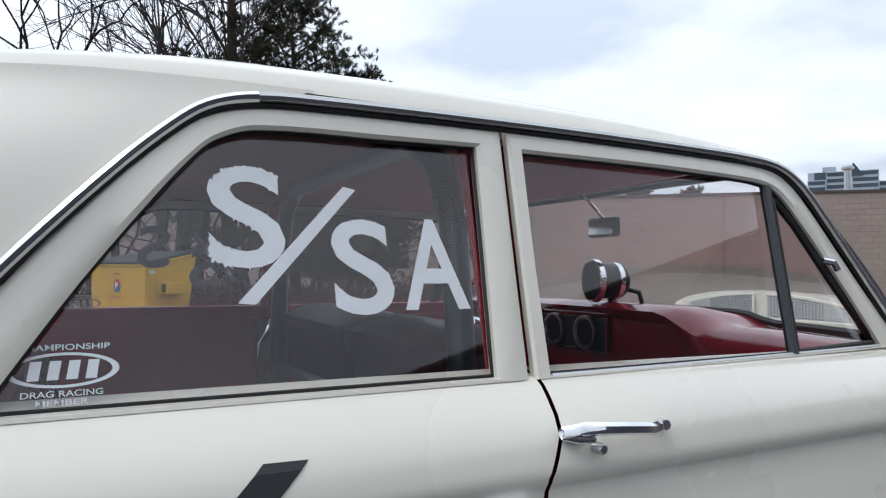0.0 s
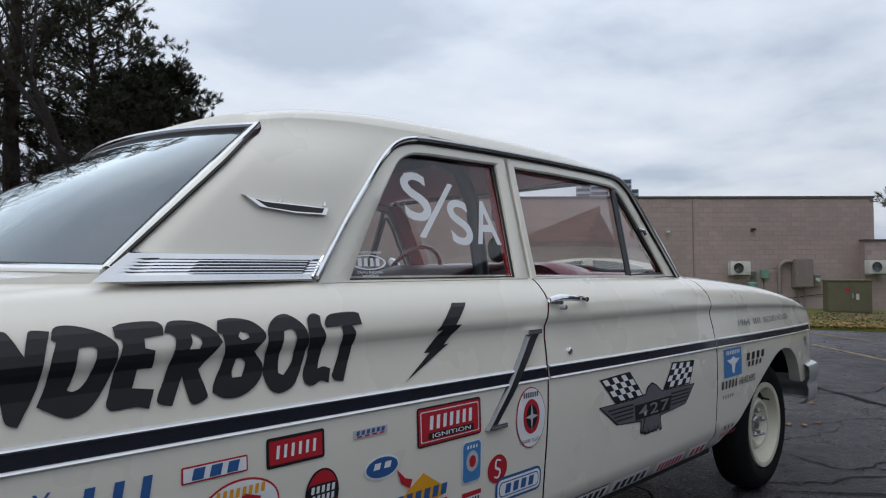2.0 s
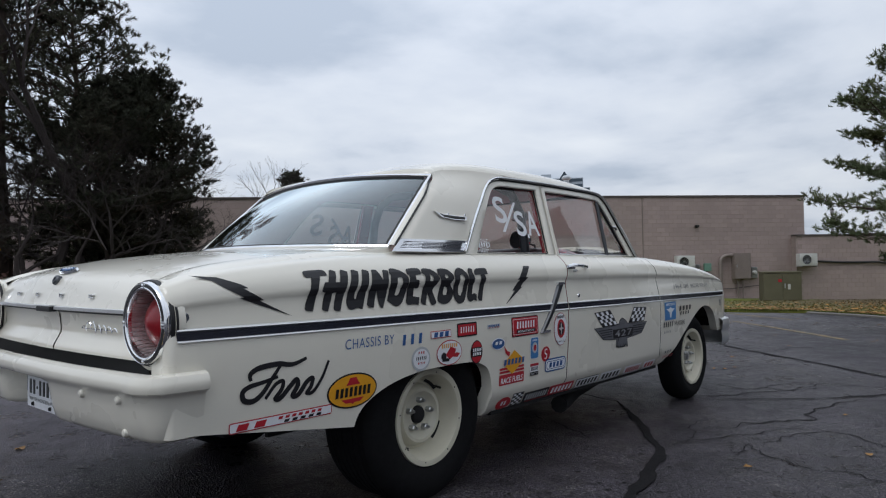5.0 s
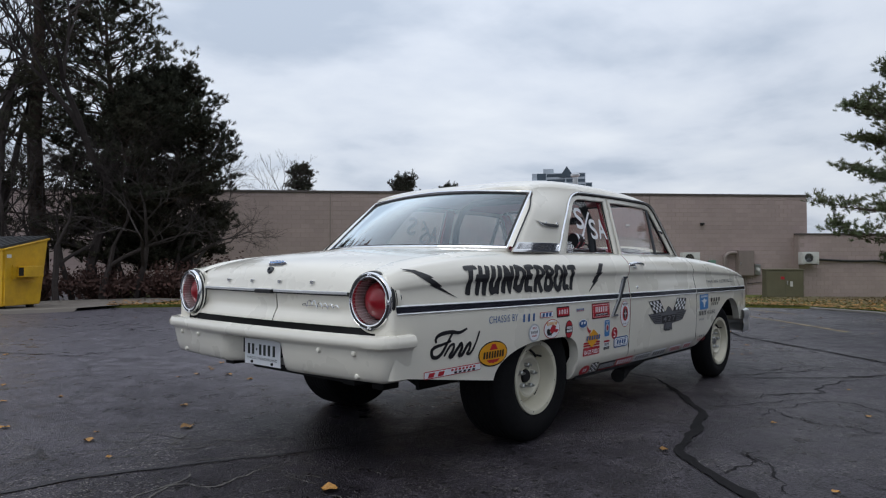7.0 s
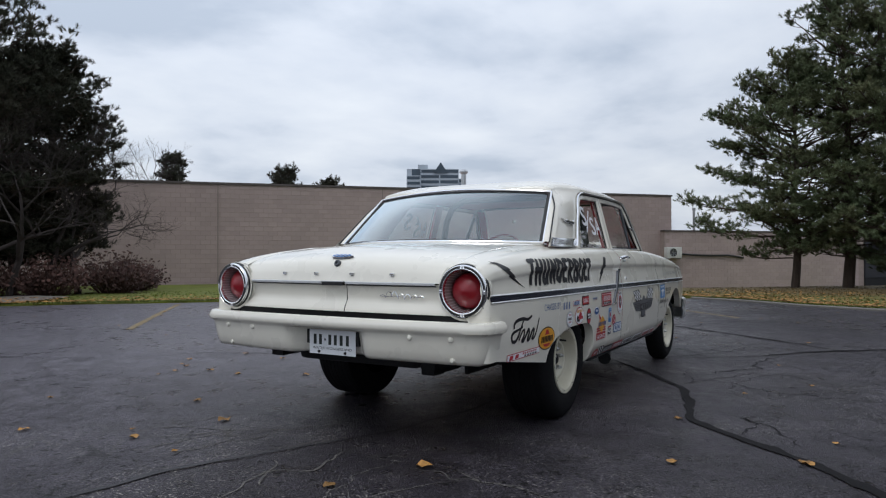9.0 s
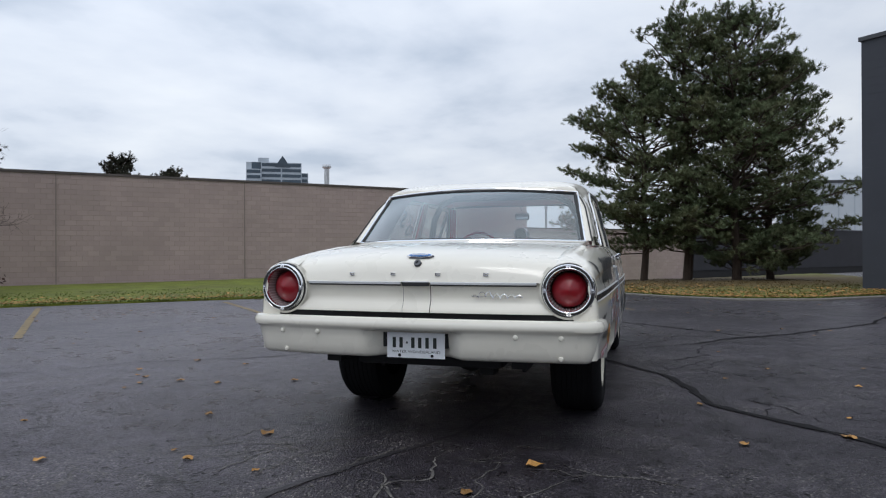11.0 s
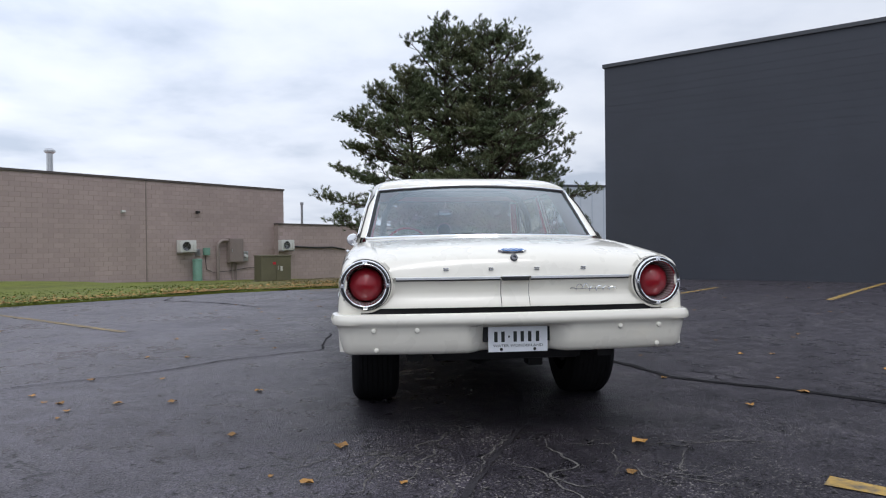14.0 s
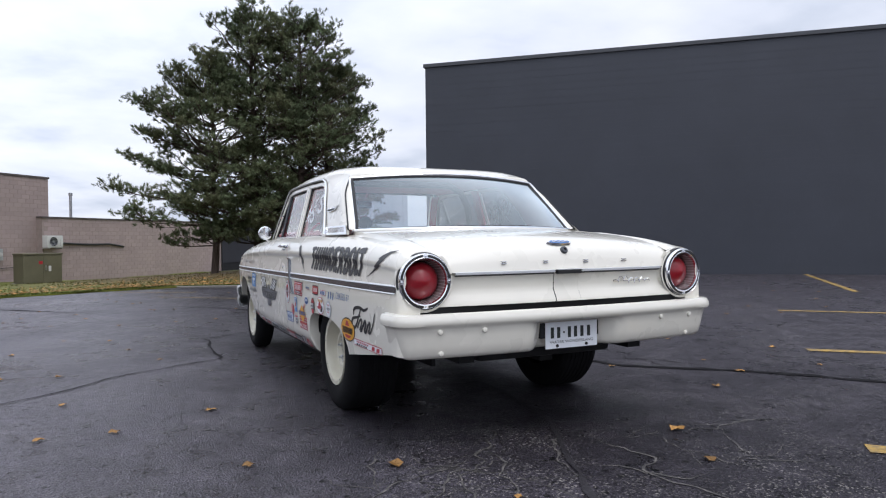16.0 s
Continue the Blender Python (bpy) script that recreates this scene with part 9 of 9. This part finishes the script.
pine_tree("pine_tree", "dense dark green pine beside the tan wall", ((0, 0, 7.4, 2.3, 0.14), (-1.5, -0.6, 6.6, 2.4, 0.2)), 31, M_NEEDLED, put(8.3, 19.3), per=6, levels=18, fan=11, puff=8, tuft=0.225, group="pines by the bin")
pine_tree("pine_tree", "dark pine with a straight thin-crowned second trunk behind the bin", ((0.7, 0.0, 10.0, 2.8, 0.12, 5), (-1.2, 0.7, 15.5, 2.5, 0.10, 3)), 32, M_NEEDLED, put(5.6, 19.8), levels=24, fan=8, puff=6, tuft=0.24, group="pines by the bin")
b1 = bare_tree("bare_tree", "leafless deciduous tree with fine dark twigs", 13.5, 41, put(5.2, 18.2), 0.55, 6, "bare trees")
b2 = bare_tree("bare_tree", "leafless deciduous tree with fine dark twigs", 12.0, 42, put(2.2, 20.0), 0.6, 6, "bare trees", 0.2)
b3 = bare_tree("bare_tree", "low spreading leafless tree with tangled grey twigs", 6.5, 43, put(7.0, 17.4), 0.85, 7, "bare trees", 0.10)
bare_tree("leaning_tree", "thick leaning leafless tree behind the yellow bin", 15.0, 44, put(2.6, 18.9), 0.45, 6, "bare trees", 0.27, (0.30, 0.02))
copy_thing(b1, pose(*put(-1.5, 21.5), 0, 0, 90))
copy_thing(b2, pose(*put(-6.5, 23.5), 0, 0, 200))
copy_thing(b1, pose(*put(0.4, 25.0), 0, 0, 210))
copy_thing(b2, pose(*put(3.6, 21.8), 0, 0, 60))
copy_thing(b1, pose(*put(1.2, 22.5), 0, 0, 130))
copy_thing(b2, pose(*put(-3.6, 26.0), 0, 0, 320))
for x, y, turn in ((5.9, 17.1, 300), (4.6, 18.2, 140), (3.2, 18.4, 250), (1.0, 20.5, 40), (8.0, 17.3, 95), (6.2, 18.3, 200), (5.0, 17.3, 20), (3.9, 17.5, 75), (2.4, 17.9, 310), (4.3, 19.4, 165)):
    copy_thing(b3, pose(*put(x, y), 0, 0, turn))
pine_tree("far_conifer", "small conifer showing above the tan roof", ((0, 0, 11.8, 1.9, 0.25),), 51, M_NEEDLED, (34.5, 47.0, -2.3), per=7, levels=18, fan=6, puff=6, tuft=0.36, group="conifers behind the roof")
f2 = pine_tree("far_conifer", "small conifer showing above the tan roof", ((0, 0, 10.3, 3.0, 0.25),), 52, M_NEEDLED, (40.7, 40.4, -2.0), per=7, levels=14, fan=7, puff=6, tuft=0.36, group="conifers behind the roof")
copy_thing(f2, pose(45.2, 38.3, -2.7, 0, 0, 100))
copy_thing(b2, pose(31.5, 47.5, -1.0, 0, 0, 20))


def shrub(at, w, h, seed, label):
    rnd = random.Random(seed)
    bm = bmesh.new()
    for i in range(170):
        a, r = rnd.uniform(0, 6.28), w * math.sqrt(rnd.random())
        b0 = Vector((0.35 * r * math.cos(a), 0.35 * r * math.sin(a), 0))
        top = Vector((r * math.cos(a), r * math.sin(a), h * rnd.uniform(0.5, 1.0) * (1 - 0.4 * (r / w) ** 2)))
        add_tube(bm, [b0, b0.lerp(top, 0.5) + Vector((rnd.gauss(0, 0.05), rnd.gauss(0, 0.05), 0.05)), top], [0.012, 0.008, 0.004], 3, False)
        for k in range(9):
            c = b0.lerp(top, rnd.uniform(0.35, 1.0)) + Vector((rnd.gauss(0, 0.1), rnd.gauss(0, 0.1), rnd.gauss(0, 0.1)))
            d = Vector((rnd.gauss(0, 1), rnd.gauss(0, 1), rnd.gauss(0, 1))).normalized() * 0.06
            e = d.orthogonal() * 0.6
            bm.faces.new([bm.verts.new(c + v) for v in (-d, -e, d, e)])
    alone("shrub", bm, M_SHRUB, label, "shrub", at, group="shrubs by the bin")


for i, (x, y, w, h) in enumerate(((7.0, 17.1, 1.3, 1.3), (5.4, 18.0, 1.4, 1.2), (8.9, 16.9, 1.2, 1.4), (3.6, 19.0, 1.5, 1.3), (1.2, 19.6, 1.6, 1.5), (10.6, 18.4, 1.2, 1.2), (-1.6, 20.2, 1.6, 1.4))):
    shrub(put(x, y), w, h, 60 + i, "dense reddish brown leafless shrub on the verge")

# distant wooded rise behind the trees
bm = bmesh.new()
rnd = random.Random(77)
for i in range(900):
    a = rnd.uniform(radians(62), radians(165))
    r = rnd.uniform(70, 130)
    x, y = r * math.cos(a), r * math.sin(a)
    h = rnd.uniform(3, 7.5)
    for k in range(14):
        c = Vector((x + rnd.gauss(0, 1.4), y + rnd.gauss(0, 1.4), -1 + h * rnd.uniform(0.05, 1)))
        d = Vector((rnd.gauss(0, 1), rnd.gauss(0, 1), rnd.gauss(0, 1))).normalized() * rnd.uniform(0.6, 1.5)
        e = d.orthogonal() * rnd.uniform(0.4, 0.8)
        bm.faces.new([bm.verts.new(c + v) for v in (-d, -e, d, e)])
alone("far_woods", bm, M_SHRUB, "hazy brown bare woods far behind the lot", "woods", kind="stuff")


# ---- fallen leaves ----


def leaf_mesh(seed):
    rnd = random.Random(seed)
    bm = bmesh.new()
    ring = []
    mid_v = [bm.verts.new((x, 0, 0.004 + 0.012 * abs(x) / 0.05 * rnd.random())) for x in (-0.045, -0.02, 0.01, 0.035)]
    for sgn in (1, -1):
        out = [bm.verts.new((x, sgn * w * rnd.uniform(0.8, 1.15), 0.006 + rnd.uniform(0.0, 0.018))) for x, w in ((-0.03, 0.022), (-0.008, 0.034), (0.02, 0.022))]
        bm.faces.new((mid_v[0], mid_v[1], out[0]))
        bm.faces.new((mid_v[1], out[1], out[0]))
        bm.faces.new((mid_v[1], mid_v[2], out[1]))
        bm.faces.new((mid_v[2], out[2], out[1]))
        bm.faces.new((mid_v[2], mid_v[3], out[2]))
    me = bpy.data.meshes.new("fallen_leaf")
    bm.to_mesh(me)
    bm.free()
    me.materials.append(M_LEAF)
    return me


LEAVES = [leaf_mesh(s) for s in (1, 2, 3)]


def leaf(x, y, scale, turn, k):
    ob = tagged(new("fallen_leaf", LEAVES[k % 3]), "dry curled brown fallen leaf on damp asphalt", "leaf", "leaves on the asphalt")
    ob.matrix_basis = Matrix.Translation(on_ground(x, y, 0.002)) @ Matrix.Rotation(turn, 4, "Z") @ Matrix.Scale(scale, 4)


NEAR = ((-1.09, 0.88), (-1.25, -0.6), (-0.32, -2.11), (0.05, 2.0), (1.18, -2.56), (0.06, 2.35), (0.12, 2.72), (0.93, 2.84), (-0.33, -2.12), (-1.81, 1.68), (-1.6, 1.0), (-1.66, -0.39), (0.3, 1.5))
for i, (x, y) in enumerate(NEAR):
    leaf(x, y, 1.1 if i < 2 else 0.8, i * 1.7, i)
rnd = random.Random(8)
for i in range(170):
    x, y = rnd.uniform(-3.0, 12), rnd.gauss(0.5, 5.0)
    if (-1.3 < x < 3.5 and abs(y) < 1.0) or 0.683 * x + 0.73 * y > 10.2 or x - 1.1 * y > 20:
        continue
    leaf(x, y, rnd.uniform(0.4, 0.85), rnd.uniform(0, 6.28), i)

# ---- blocks of the tan walls, last ----


def block_mesh(bm, m):
    """A block: a face with chamfered rim, open behind. x along, -y out."""
    hl, hh = BLOCK_L / 2 - 0.005, BLOCK_H / 2 - 0.005
    back = [bm.verts.new(m @ Vector((sx * hl, 0.004, sz * hh))) for sx, sz in ((-1, -1), (1, -1), (1, 1), (-1, 1))]
    front = [bm.verts.new(m @ Vector((sx * (hl - 0.004), -0.005, sz * (hh - 0.004)))) for sx, sz in ((-1, -1), (1, -1), (1, 1), (-1, 1))]
    bm.faces.new(front)
    for i in range(4):
        j = (i + 1) % 4
        bm.faces.new((back[i], back[j], front[j], front[i]))


def block_wall(parent, s0, s1, z0, z1, d, singles):
    bm = bmesh.new()
    one = bmesh.new()
    block_mesh(one, Matrix.Identity(4))
    me = bpy.data.meshes.new("block")
    one.to_mesh(me)
    one.free()
    me.materials.append(M_BLOCK)
    count, row, z = 0, 0, z1 - BLOCK_H / 2
    while z > z0:
        s = s0 + (BLOCK_L / 2 if row % 2 else BLOCK_L)
        if row % 2 == 0:
            block_mesh(bm, wall_frame(s0 + BLOCK_L / 4, d, z) @ Matrix.Diagonal((0.5, 1, 1, 1)))
        while s < s1 - BLOCK_L / 2 + 0.01:
            m = wall_frame(s, d + 0.0, z)
            if count < singles and s - s0 < 7.0 and z > z1 - 3.6:
                ob = new("block", me)
                ob.parent = parent
                ob.matrix_basis = m
                count += 1
            else:
                block_mesh(bm, m)
            s += BLOCK_L
        z -= BLOCK_H
        row += 1
    tagged(part("blocks", bm, M_BLOCK, parent), "tan painted concrete blocks", kind="stuff")


block_wall(wall_tan, 0.0, 40, -1.2, 4.05, 0.0, 300)
block_wall(wall_annex, -12.2, 0.66, -1.3, 2.20, 0.362, 0)
# courses of the dark wall
bm = bmesh.new()
z = 0.0
while z < 6.0:
    for s in steps(0, 40, 10)[:-1]:
        a, b = dark_at(s, 0.0045), dark_at(s + 4.0, 0.0045)
        a2, b2 = dark_at(s, -0.005), dark_at(s + 4.0, -0.005)
        lo = [bm.verts.new((p.x, p.y, z + 0.002)) for p in (a2, a, b, b2)]
        hi = [bm.verts.new((p.x, p.y, z + 0.198)) for p in (a2, a, b, b2)]
        bm.faces.new((lo[1], lo[2], hi[2], hi[1]))
        bm.faces.new((hi[0], hi[1], hi[2], hi[3]))
        bm.faces.new((lo[0], lo[3], lo[2], lo[1]))
        bm.faces.new((lo[0], lo[1], hi[1], hi[0]))
        bm.faces.new((lo[2], lo[3], hi[3], hi[2]))
    z += 0.2
tagged(part("blocks", bm, M_DARKW, wall_dark), "dark painted block courses", kind="stuff")
